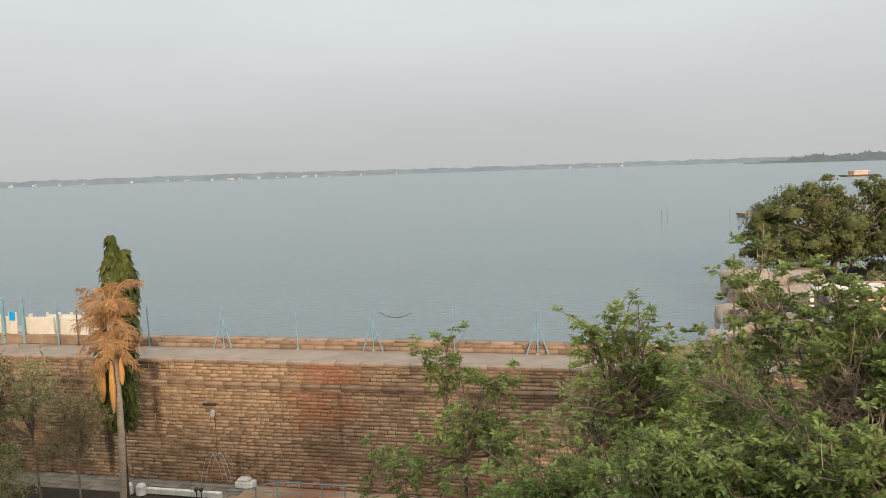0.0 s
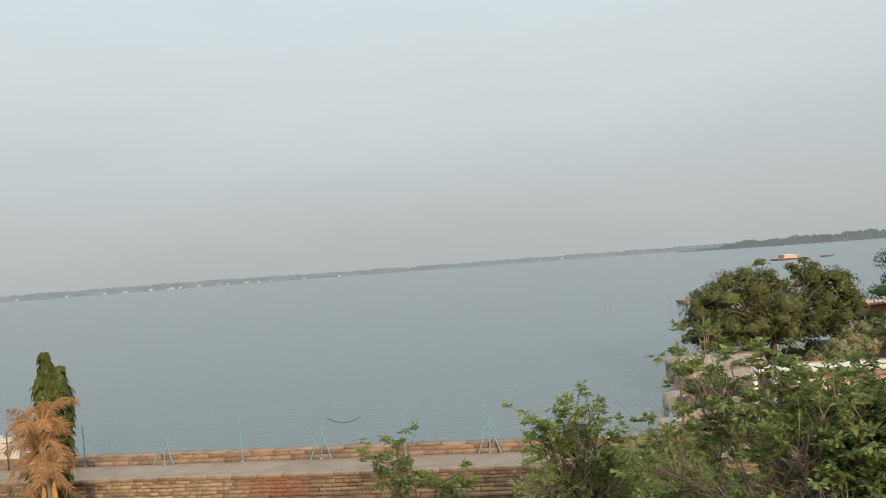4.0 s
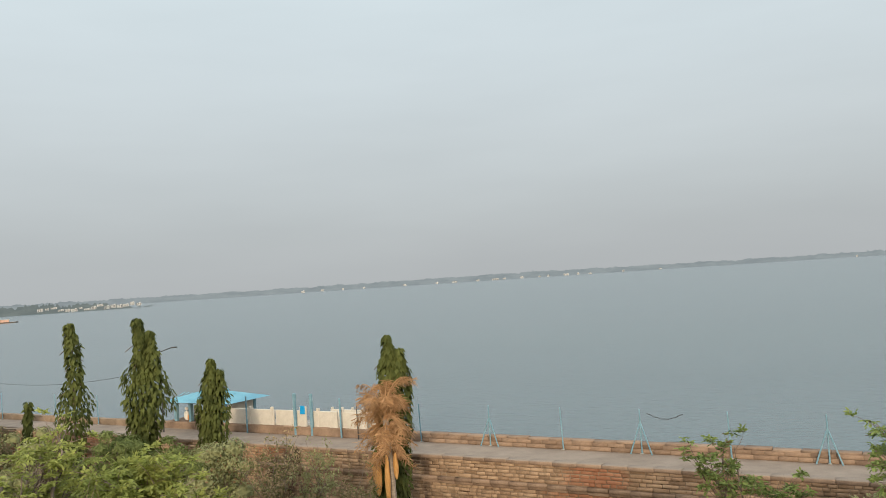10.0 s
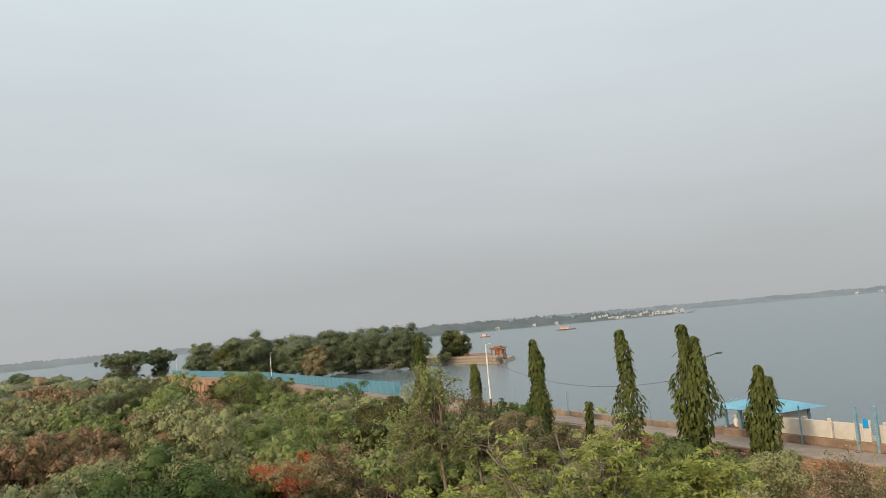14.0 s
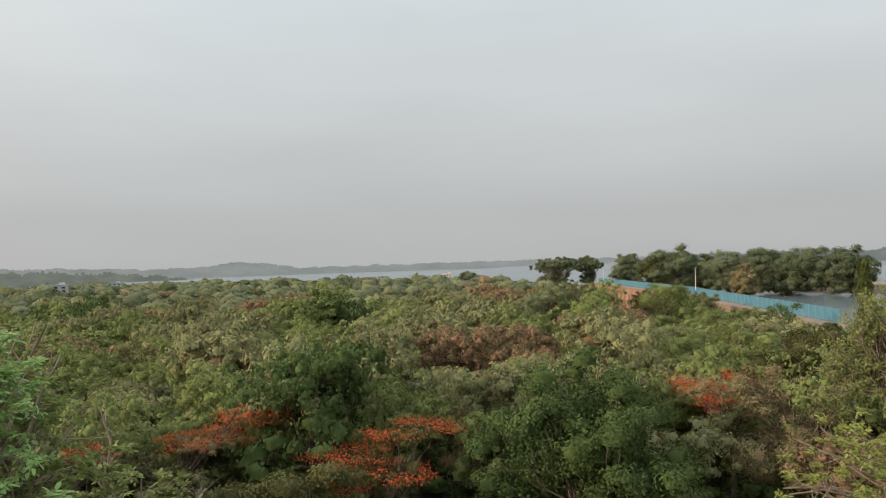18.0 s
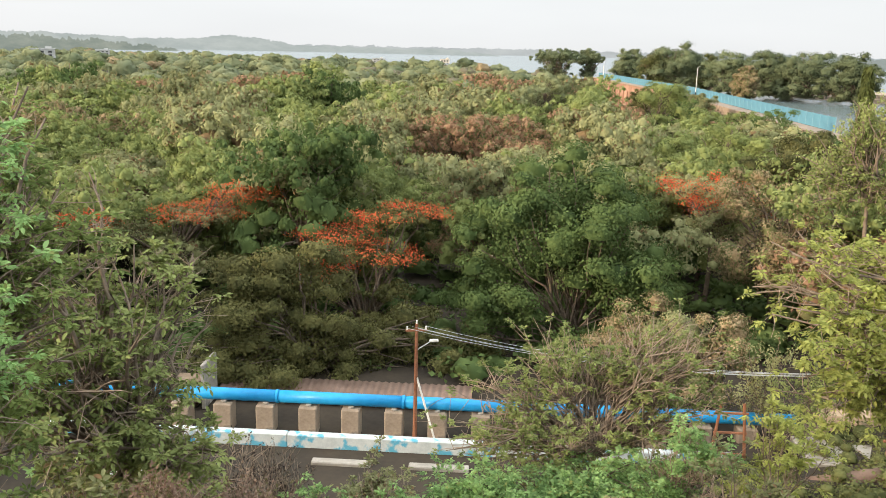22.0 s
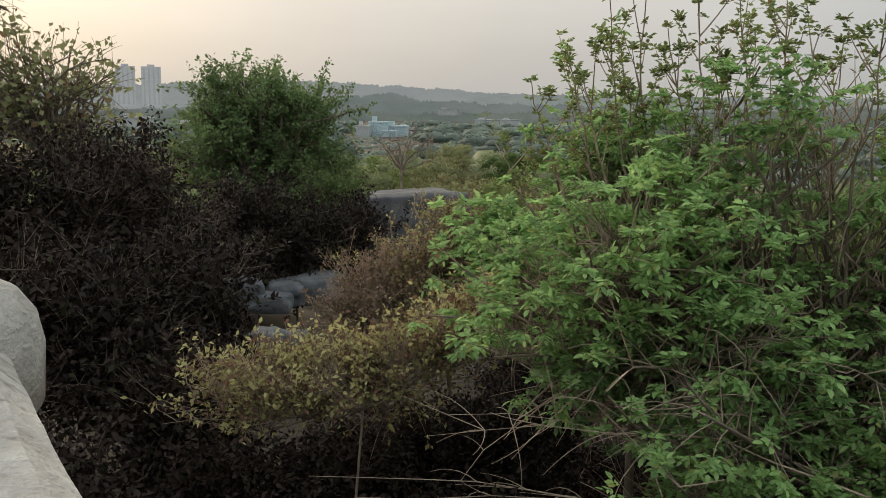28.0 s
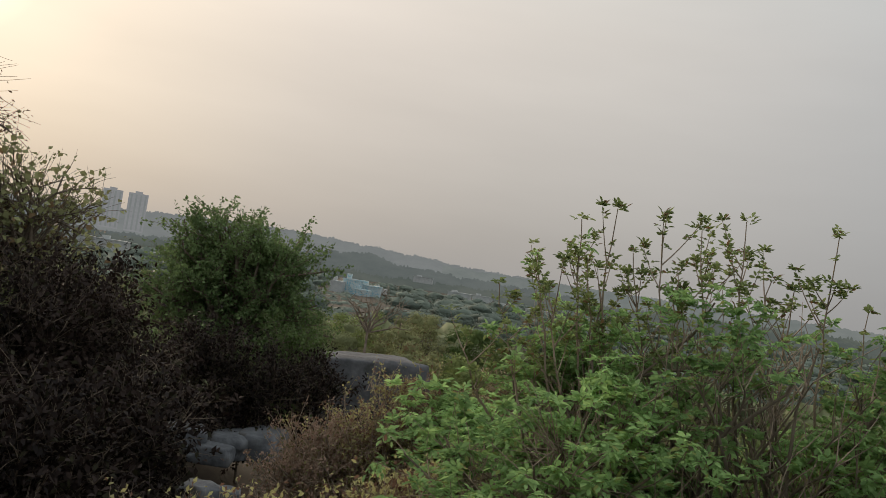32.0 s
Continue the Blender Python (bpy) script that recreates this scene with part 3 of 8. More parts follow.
def foliage(rng, T, style, per, size, wide=0.5):
    P, D = along(rng, T, per, {"pinnate": 0.5, "ovate": 0.5, "tuft": 0.84}.get(style, 0.25))
    n = len(P)
    if style == "tuft":
        # feathered leaves spread like a star round the twig's end
        turn = np.tile(np.arange(per) * 2 * np.pi / per, len(T)) + np.repeat(rng.uniform(0, 6.28, len(T)), per) + rng.normal(0, 0.3, n)
        tilt = np.repeat(rng.normal(0, 0.45, (len(T), 3)), per, 0)
        way = unit(np.stack([np.cos(turn), np.sin(turn), rng.uniform(-0.3, 0.9, n)], -1) + D * 0.4 + tilt)
        return pinnate(rng, P, way, 2, size * 0.8, size * 0.60, wide, ovate)
    if style in ("pinnate", "ovate"):
        way = unit(D * 0.5 + unit(rng.normal(0, 1, (n, 3)) * np.array([1, 1, 0.5])) * 0.9 + np.array([0, 0, 0.1]))
        return pinnate(rng, P, way, 3, size, size * 0.42, wide, ovate if style == "ovate" else leaves)
    if style == "fern":
        way = unit(D * 0.4 + unit(rng.normal(0, 1, (n, 3)) * np.array([1, 1, 0.35])))
        return pinnate(rng, P, way, 2, size, size * 0.5, wide)
    way = unit(rng.normal(0, 1, (n, 3)) + D * 0.4 - np.array([0, 0, 0.25]))
    nor = unit(rng.normal(0, 0.8, (n, 3)) + np.array([0, 0, 1.0]))
    ls = size * rng.uniform(0.6, 1.35, n)
    P = P + rng.normal(0, size * 0.5, (n, 3))
    return leaves(P, way, nor, ls, ls * wide, 0.15)


def lumps_of(rng, C, R, rings=4, segs=8, low=-0.5, rough=0.14):
    """A rough rounded clump of close foliage at each C with half sizes R (n, 3), its underside open."""
    el = np.linspace(np.arcsin(low), np.pi / 2 * 0.94, rings)
    az = np.arange(segs) * 2 * np.pi / segs
    E, A = np.meshgrid(el, az, indexing="ij")
    D = np.stack([np.cos(E) * np.cos(A), np.cos(E) * np.sin(A), np.sin(E)], -1).reshape(-1, 3)
    n, k = len(C), rings * segs
    V = C[:, None] + D[None] * R[:, None] * (1 + rng.normal(0, rough, (n, k, 1)))
    i = (np.arange(n)[:, None, None] * k + np.arange(rings - 1)[None, :, None] * segs)
    j = np.arange(segs)
    jn = (j + 1) % segs
    F = np.stack([i + j, i + jn, i + jn + segs, i + j + segs], -1).reshape(-1, 4)
    return V.reshape(-1, 3), F


def mass(rng, blobs, count, size, wide):
    """Leaves in lumps over the blobs' upper shells, turned outwards, so that the crown reads as rounded masses with dark gaps."""
    cs, rs = np.array([b[0] for b in blobs], float), np.array([b[1] for b in blobs], float)
    area = (rs[:, 0] * rs[:, 1] + rs[:, 0] * rs[:, 2] * 2) ** 1.0
    small = rs.min(1) * 0.27
    lumps = max(10, int(0.42 * (2 * rs[:, 0] * rs[:, 2] / small**2).sum()))
    k = rng.choice(len(cs), lumps, p=area / area.sum())
    way = unit(rng.normal(0, 1, (lumps, 3)) + np.array([0, 0, 0.28]))
    c = cs[k] + rs[k] * way * rng.uniform(0.62, 0.98, (lumps, 1))
    lr = rs[k].min(1) * rng.uniform(0.26, 0.46, lumps)
    j = rng.integers(0, lumps, count)
    d = unit(rng.normal(0, 1, (count, 3)) + way[j] * 0.7 + np.array([0, 0, 0.45]))
    P = c[j] + d * lr[j][:, None] * np.array([1.25, 1.25, 0.8]) * rng.uniform(0.55, 1.05, (count, 1))
    nor = unit(d * 1.0 + way[j] * 0.25 + np.array([0, 0, 0.1]) + rng.normal(0, 0.22, (count, 3)))
    D = unit(np.cross(nor, rng.normal(0, 1, (count, 3))) - np.array([0, 0, 0.25]))
    ls = size * rng.uniform(0.6, 1.35, count)
    # the shaded leaves inside the crown
    m = count // 3
    k = rng.choice(len(cs), m, p=area / area.sum())
    d = unit(rng.normal(0, 1, (m, 3)))
    P2 = cs[k] + rs[k] * d * rng.uniform(0.35, 0.62, (m, 1))
    l2 = size * rng.uniform(0.9, 1.4, m)
    inner = leaves(P2, rng.normal(0, 1, (m, 3)), d + rng.normal(0, 0.4, (m, 3)), l2, l2 * 0.7, 0.12)
    solid = lumps_of(rng, c, lr[:, None] * np.array([0.62, 0.62, 0.40]), 3, 6, -0.5, 0.2)
    return joined(leaves(P, D, nor, ls, ls * wide, 0.12), inner, solid)


def tree(name, base, blobs, leaf, seed, label, category="tree", group="", style="clump", per=8, size=0.3, wide=0.55, limbs=12, subs=3, twigs=300, twig=0.6, r0=0.12, wood="bark",
         twig_r=0.008, fork=0.35, upward=0.5, flowers=None, show_twigs=True, bare=0.0, shell=(0.45, 0.98), gaps=None):
    """A tree or bush as a thing with trunk, twigs and crown. All places in metres of the world; the thing stands at base."""
    rng = np.random.default_rng(seed)
    ob = thing(name, base, label, category, group)
    o = np.array(base, float)
    woods, T = grow(rng, base, blobs, limbs, subs, twigs, twig, r0, fork, upward, shell, (8, 5, 4) if show_twigs else (6, 4, 3))
    V, F = joined(*woods)
    part_np("trunk", V - o, F, M["limb" if wood == "twig" else wood], ob, smooth=True)
    if show_twigs:
        V, F = tubes(T, twig_r * np.linspace(1, 0.35, 4)[None] * np.ones((len(T), 1)), 3)
        tagged(part_np("twigwork", V - o, F, M["twig" if wood != "bark" or bare else wood], ob), kind="stuff")
    live = T if not bare else T[rng.random(len(T)) > bare]
    if gaps:
        live = patchy(live, *gaps)
    V, F = mass(rng, blobs, per * twigs, size, wide) if style == "mass" else foliage(rng, live, style, per, size, wide)
    part_np("crown", V - o, F, M[leaf], ob)
    if flowers:
        share, count, fs = flowers
        top = [b for b in blobs if b[0][2] >= np.quantile([c[0][2] for c in blobs], 1 - share)]
        sprays = max(6, count // 8)
        k = rng.integers(0, len(top), sprays)
        way = unit(rng.normal(0, 1, (sprays, 3)) * np.array([1, 1, 0.6]) + np.array([0, 0, 0.55]))
        ends = np.array([top[i][0] for i in k]) + np.array([top[i][1] for i in k]) * way * rng.uniform(0.95, 1.15, (sprays, 1))
        P = np.repeat(ends, 44, 0) + rng.normal(0, fs * 2.0, (sprays * 44, 3)) * np.array([1, 1, 0.3])
        n = len(P)
        ls = fs * rng.uniform(0.3, 0.62, n)
        V, F = leaves(P + np.array([0, 0, 0.12]), rng.normal(0, 1, (n, 3)), rng.normal(0, 0.5, (n, 3)) + np.array([0, 0, 1.0]), ls, ls * 0.8)
        tagged(part_np("blossom", V - o, F, M["flower"], ob, "scarlet blossom on the crown"), kind="stuff")
    return ob


# ---------------------------------------------------------------- ground and lake
WATER_Z, ROAD_Z, FOOT_Z = 3.4, 5.2, -0.9
LAKE = [(19, 39.5), (-182, 84.6), (-319, 107.5), (-420, 116), (-560, 100), (-770, 40), (-830, -70), (-980, -240), (-1500, -380), (-2600, 500), (-2600, 2500), (0, 2900), (1900, 2500),
        (1700, 1200), (700, 330), (160, 130), (75, 98), (44, 82), (24, 64), (17, 48)]


def inside(x, y, poly):
    c = np.zeros(np.shape(x), bool)
    for (x0, y0), (x1, y1) in zip(poly, poly[1:] + poly[:1]):
        c ^= ((y0 > y) != (y1 > y)) & (x < (x1 - x0) * (y - y0) / (y1 - y0 + 1e-12) + x0)
    return c


def step(a, b, v):
    t = np.clip((v - a) / (b - a), 0, 1)
    return t * t * (3 - 2 * t)


def ground_z(x, y):
    """The knoll under the viewpoint, its rocky shelf to the south, the garden by the dam, the low wood to the west."""
    x, y = np.asarray(x, float), np.asarray(y, float)
    r = np.hypot(x, y)
    h = np.degrees(np.arctan2(-x, y)) % 360
    h2 = np.where(h > 270, h - 360, h)
    low = FOOT_Z - 0.05 - 2.6 * step(40, 70, h2) + 2.0 * step(120, 160, h2) + 5.9 * step(-15, -35, h2)
    knoll = low + (11.6 - low) * (1 - step(1.5, 25, r)) ** 1.3
    shelf = -1.5 + 11.3 * (1 - step(24, 75, r)) + 1.5 * (1 - step(2, 5, r))
    south = step(120, 152, h2) * (1 - step(250, 270, h2))
    z = knoll * (1 - south) + shelf * south
    z = z + 0.35 * np.sin(x * 0.9 + 1.7 * np.sin(y * 0.6)) * step(3, 9, r) * (1 - step(24, 32, r)) * south
    z = np.where((h2 > -60) & (h2 < -15) & (r > 30), np.maximum(z, 4.6), z)
    return z


def ground():
    rings = np.concatenate([np.linspace(0, 60, 61), 60 * (4600 / 60) ** np.linspace(0.02, 1, 70)])
    angs = np.radians(np.arange(0, 360, 1.5))
    R, A = np.meshgrid(rings, angs, indexing="ij")
    X, Y = -R * np.sin(A), R * np.cos(A)
    Z = ground_z(X, Y)
    lake = inside(X, Y, LAKE)
    dam_y = 39.7 - 0.245 * X
    behind = (Y > dam_y - 1.5) & (X < 20) & (X > -190)
    Z = np.where(lake | behind, 0.3, Z)
    # the banks rise a little above the water where the lake has no wall
    Z = np.where(~lake & (R > 500) & (Y > -420 + 0.0 * X) & (X < 0), np.maximum(Z, -3.0), Z)
    n, k = len(rings), len(angs)
    i, j = np.arange(n - 1)[:, None] * k, np.arange(k)[None]
    jn = (j + 1) % k
    F = np.stack([i + j, i + k + j, i + k + jn, i + jn], -1).reshape(-1, 4)
    V = np.stack([X, Y, Z], -1).reshape(-1, 3)
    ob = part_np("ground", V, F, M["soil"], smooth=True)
    tagged(ob, "dry litter-covered ground of knoll and wood", "ground", kind="structure")
    bm = bmesh.new()
    bm.faces.new([bm.verts.new((x, y, WATER_Z)) for x, y in LAKE])
    bmesh.ops.triangulate(bm, faces=bm.faces[:])
    tagged(part("water", bm, M["water"]), "calm grey-green lake water", "water", kind="structure")


ground()


def backdrop(name, h0, h1, dist, foot, tops, material, seed, rough, label):
    """A far shore or hill line from heading h0 to h1, its crest at heights (heading, degrees) over the eye's level."""
    rng = np.random.default_rng(seed)
    hs = np.linspace(h0, h1, int(abs(h1 - h0) * 12) + 2)
    top = np.interp(hs, [a for a, _ in tops], [b for _, b in tops])
    crest = 14 + dist * np.tan(np.radians(top)) + rng.normal(0, rough, len(hs)) + rough * 1.5 * np.sin(hs * 3.1) * np.sin(hs * 1.3 + seed)
    a = np.radians(hs)
    X, Y = -dist * np.sin(a), dist * np.cos(a)
    back = 1.06
    V = np.concatenate([np.stack([X, Y, np.full(len(hs), foot)], -1), np.stack([X * 1.01, Y * 1.01, np.maximum(crest, foot + 1)], -1), np.stack([X * back, Y * back, np.full(len(hs), foot - 5)], -1)])
    n = len(hs)
    i = np.arange(n - 1)
    F = np.concatenate([np.stack([i, i + 1, n + i + 1, n + i], -1), np.stack([n + i, n + i + 1, 2 * n + i + 1, 2 * n + i], -1)])
    return tagged(part_np(name, V, F, M[material]), label, "backdrop", kind="structure")


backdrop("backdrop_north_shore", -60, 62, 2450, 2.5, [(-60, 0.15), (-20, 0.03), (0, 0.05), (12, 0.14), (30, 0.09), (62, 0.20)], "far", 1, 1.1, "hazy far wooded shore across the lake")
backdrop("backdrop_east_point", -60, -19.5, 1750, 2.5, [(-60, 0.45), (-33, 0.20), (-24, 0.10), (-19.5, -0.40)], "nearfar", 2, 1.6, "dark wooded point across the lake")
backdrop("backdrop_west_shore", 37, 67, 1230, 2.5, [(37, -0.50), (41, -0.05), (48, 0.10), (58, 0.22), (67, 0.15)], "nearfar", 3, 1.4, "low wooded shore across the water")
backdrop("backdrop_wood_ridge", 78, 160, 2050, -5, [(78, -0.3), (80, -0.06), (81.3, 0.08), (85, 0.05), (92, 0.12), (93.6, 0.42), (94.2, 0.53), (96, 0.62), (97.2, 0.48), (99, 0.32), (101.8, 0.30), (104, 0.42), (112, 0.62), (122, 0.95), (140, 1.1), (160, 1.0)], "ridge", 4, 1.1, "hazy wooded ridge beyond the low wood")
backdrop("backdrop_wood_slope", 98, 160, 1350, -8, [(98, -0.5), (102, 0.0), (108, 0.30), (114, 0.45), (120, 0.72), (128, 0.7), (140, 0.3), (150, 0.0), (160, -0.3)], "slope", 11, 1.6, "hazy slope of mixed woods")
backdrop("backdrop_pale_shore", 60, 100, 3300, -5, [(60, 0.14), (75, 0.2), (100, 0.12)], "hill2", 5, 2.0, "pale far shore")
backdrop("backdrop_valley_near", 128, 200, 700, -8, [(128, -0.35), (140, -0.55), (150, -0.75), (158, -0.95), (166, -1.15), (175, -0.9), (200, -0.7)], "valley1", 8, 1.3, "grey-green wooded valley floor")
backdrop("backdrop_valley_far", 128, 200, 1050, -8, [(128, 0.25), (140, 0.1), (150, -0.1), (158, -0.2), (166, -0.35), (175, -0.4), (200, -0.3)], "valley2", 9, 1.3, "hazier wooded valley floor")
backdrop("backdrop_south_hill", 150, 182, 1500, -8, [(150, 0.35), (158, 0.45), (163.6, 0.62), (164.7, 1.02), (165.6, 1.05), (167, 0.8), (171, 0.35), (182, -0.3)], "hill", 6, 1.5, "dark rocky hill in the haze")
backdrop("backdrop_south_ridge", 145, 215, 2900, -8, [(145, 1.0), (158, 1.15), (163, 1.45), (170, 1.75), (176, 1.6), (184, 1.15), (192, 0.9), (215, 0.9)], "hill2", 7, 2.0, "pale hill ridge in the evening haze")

# ---------------------------------------------------------------- the dam: wall, road, parapet
TURN = -13.76
FACE = -2.8
dam_m = pose(0, 39.7, 0, 0, 0, TURN)


def at_dam(x, y, z=0.0):
    """World place of (x along the dam to the east, y towards the lake, z)."""
    return tuple(dam_m @ Vector((x, y, z)))


def dam():
    bm = bmesh.new()
    box(bm, -187, 40, FACE, 0.0, -7, ROAD_Z - 0.05)
    wall = tagged(part("wall_dam", bm, M["mortar"]), "long coursed stone masonry dam wall", "wall", kind="structure")
    wall.matrix_basis = dam_m
    # the bent western reach
    bm = bmesh.new()
    box(bm, -141, 0, FACE, 0.0, -9, ROAD_Z + 0.1)
    far = tagged(part("wall_dam_west", bm, M["reddish"]), "reddish masonry wall of the farther dam reach", "wall", kind="structure")
    far.matrix_basis = WEST
    for k in range(22):
        boxed("buttress", (0.9, 0.35, 9.0), M["reddish"], far, (-138 + k * 6.4, FACE - 0.16, -5.5), 0.05)
    boxed("coping", (141, 0.5, 0.25), M["ledge"], far, (-70.5, FACE + 0.1, ROAD_Z - 0.1), 0.03)
    bm = bmesh.new()
    box(bm, -187, 40, FACE + 0.35, -0.02, ROAD_Z - 0.05, ROAD_Z)
    road = tagged(part("road", bm, M["road"]), "pale worn walkway along the dam crest", "road", kind="structure")
    road.matrix_basis = dam_m
    bm = bmesh.new()
    box(bm, -141, 0.2, FACE + 0.35, -0.02, ROAD_Z + 0.1, ROAD_Z + 0.13)
    road2 = tagged(part("road_west", bm, M["road"]), "pale walkway on the farther dam reach", "road", kind="structure")
    road2.matrix_basis = WEST
    return wall


WEST = pose(*at_dam(-187, 0), 0, 0, -9.1)
wall_dam = dam()


def post_thing(x, braced):
    ob = thing("fence_post", at_dam(x, -0.12, ROAD_Z), "slim sky-blue steel post with raking stays on the dam" if braced else "slim sky-blue steel fence post, leaning a little, on the dam", "post", "blue posts along the dam", turn=TURN)
    bm = bmesh.new()
    rod(bm, (0, 0, 0), (0.0 if braced else -0.06, 0, 2.1), 0.038, 0.03)
    part("post", bm, M["blue"], ob)
    boxed("foot", (0.16, 0.16, 0.05), M["concrete"], ob, bevel=0.01)
    if braced:
        for s in (-1, 1):
            bm = bmesh.new()
            rod(bm, (s * 0.52, -0.12, 0), (s * 0.02, 0, 1.45), 0.035)
            part("stay", bm, M["blue"], ob)
    return ob


for k, x in enumerate((16.6, 12.5, 8.3, 4.3, 0.3, -3.8, -7.8, -11.9, -16.2)):
    post_thing(x, k % 2 == 1)
for x in (-44, -46.5, -49, -56, -62, -66, -75, -80):
    post_thing(x, False)


def net_span():
    ob = thing("torn_wire", at_dam(-3.6, -0.12, ROAD_Z + 1.7), "loose dark strip of torn net hanging from a post", "net", turn=TURN)
    pts = np.array([[(0.15 + 0.17 * i, 0, 0.22 - 0.26 * math.sin(math.pi * i / 10) + 0.03 * (i % 2)) for i in range(11)]])
    V, F = tubes(pts, np.full((1, 11), 0.018), 5)
    part_np("strand", V, F, M["dark"], ob)


net_span()


def pole(at, height, label, arm=1, turn=0.0, r=0.09, paint="white"):
    ob = thing("street_lamp", at, label, "lamp post", "lamp posts on the dam", turn=turn)
    bm = bmesh.new()
    rod(bm, (0, 0, 0.8), (0, 0, height), r, r * 0.7, 10)
    part("pole", bm, M[paint], ob)
    bm = bmesh.new()
    rod(bm, (0, 0, 0), (0, 0, 0.9), r * 1.15, r * 1.1, 10)
    part("base", bm, M["dark"], ob, "black-painted foot")
    for s in ([1] if arm == 1 else [1, -1]):
        bm = bmesh.new()
        rod(bm, (0, 0, height - 0.15), (s * 0.8, 0, height + 0.1), 0.03)
        metal = M["grey" if paint == "white" else paint]
        a = part("arm", bm, metal, ob)
        boxed("lamp_head", (0.4, 0.16, 0.1), metal, a, (s * 0.95, 0, height + 0.05), 0.03)
    return ob


pole((-69.2, 56.2, ROAD_Z), 6.6, "tall white lamp post with a black foot on the dam", 1, TURN)
pole(tuple(WEST @ Vector((-2, -0.4, ROAD_Z + 0.13))), 6.4, "tall white lamp post on the farther dam", 1, 0)
pole(tuple(WEST @ Vector((-128, -0.4, ROAD_Z + 0.13))), 6.4, "tall white lamp post at the far dam end", 1, 0)
pole((-35.0, 47.0, ROAD_Z), 5.4, "thin dark lamp post beside the blue-roofed shelter", 1, 20, 0.05, "dark")


def net_fence():
    """The blue net fence along the western crest, panel by panel."""
    ob = thing("net_fence", at_dam(-100, -0.2, ROAD_Z), "long sky-blue net fence along the dam crest", "fence", turn=TURN)
    ob2 = thing("net_fence", tuple(WEST @ Vector((0, -0.2, ROAD_Z + 0.13))), "long sky-blue net fence on the farther dam reach", "fence", turn=-9.1)
    for o, span, count in ((ob, 2.9, 30), (ob2, 3.1, 45)):
        bm = bmesh.new()
        rod(bm, (0, 0, 0), (0, 0, 2.0), 0.04, None, 6)
        first = part("post", bm, M["blue"], o)
        bm = bmesh.new()
        box(bm, -span + 0.06, -0.06, -0.012, 0.012, 0.1, 1.85)
        panel = part("panel", bm, M["net"], o)
        for k in range(1, count):
            for src in (first, panel):
                c = under(new(src.name.split(".")[0], src.data), o)
                c.location = (-span * k, 0, 0)


net_fence()

# ---------------------------------------------------------------- lakeside shelter and white enclosure
def shelter():
    ob = thing("shelter", at_dam(-33.9, 1.6, ROAD_Z), "small open lakeside shrine with a sky-blue hipped roof", "shelter", turn=TURN)
    boxed("plinth", (6.4, 3.2, 0.45), M["ledge"], ob, (0, 0, 0), 0.03, "stone plinth")
    for x in (-2.3, -0.9, 0.9, 2.3):
        for y in (-1.3, 1.3):
            boxed("column", (0.24, 0.24, 1.25), M["blue"], ob, (x, y, 0.45), 0.02)
    # dark brick tone stands in for the shelter's shaded interior
    boxed("back_wall", (4.6, 0.15, 1.25), M["brick"], ob, (0, 1.3, 0.45), 0.01)
    boxed("side_wall", (0.15, 2.5, 1.25), M["cream"], ob, (2.3, 0, 0.45), 0.01)
    boxed("beam", (4.9, 0.22, 0.16), M["cream"], ob, (0, -1.3, 1.66), 0.01)
    bm = bmesh.new()
    e = [bm.verts.new(v) for v in ((-3.3, -1.9, 1.78), (3.3, -1.9, 1.78), (3.3, 1.9, 1.78), (-3.3, 1.9, 1.78), (-1.2, -0.35, 2.28), (1.2, -0.35, 2.28), (1.2, 0.35, 2.28), (-1.2, 0.35, 2.28))]
    for q in ((0, 1, 5, 4), (1, 2, 6, 5), (2, 3, 7, 6), (3, 0, 4, 7), (4, 5, 6, 7), (3, 2, 1, 0)):
        bm.faces.new([e[i] for i in q])
    roof = part("roof", bm, M["roofblue"], ob, "sky-blue sheet roof")
    boxed("ridge_vent", (2.0, 0.8, 0.14), M["roofblue"], roof, (0, 0, 2.29), 0.03)
    for k in range(13):
        boxed("seam", (0.04, 1.5, 0.03), M["roofblue"], roof, (-2.4 + 0.4 * k, -1.1, 2.02), 0.0, turn=(18, 0, 0))
    board = boxed("picture_frame", (0.75, 0.1, 0.75), M["dark"], ob, (-0.55, -1.0, 0.72), 0.02, "dark framed board")
    boxed("board", (0.55, 0.04, 0.5), M["cream"], board, (0, -0.06, 0.12), 0.01)
    boxed("altar", (1.2, 0.6, 0.35), M["orange"], ob, (0.9, -0.6, 0.45), 0.03, "orange-painted altar block")
    for x, m, h in ((-1.6, "white", 0.95), (-1.25, "orange", 0.7), (0.6, "orange", 0.75), (1.1, "white", 0.65), (1.6, "orange", 0.9)):
        f = thing("shrine_figure", at_dam(-33.9 + x, 0.55, ROAD_Z + (0.80 if 0.3 < x < 1.5 else 0.45)), f"plain {'white' if m == 'white' else 'orange'} painted shrine figure", "statue", "figures in the shelter", turn=TURN)
        bm = bmesh.new()
        bmesh.ops.create_uvsphere(bm, u_segments=10, v_segments=8, radius=0.5, matrix=Matrix.Translation((0, 0, h * 0.36)) @ Matrix.Diagonal((0.42, 0.36, h * 0.72, 1)))
        bmesh.ops.create_uvsphere(bm, u_segments=10, v_segments=8, radius=0.12, matrix=Matrix.Translation((0, 0, h * 0.84)))
        o = part("figure", bm, M[m], f, smooth=True)


shelter()


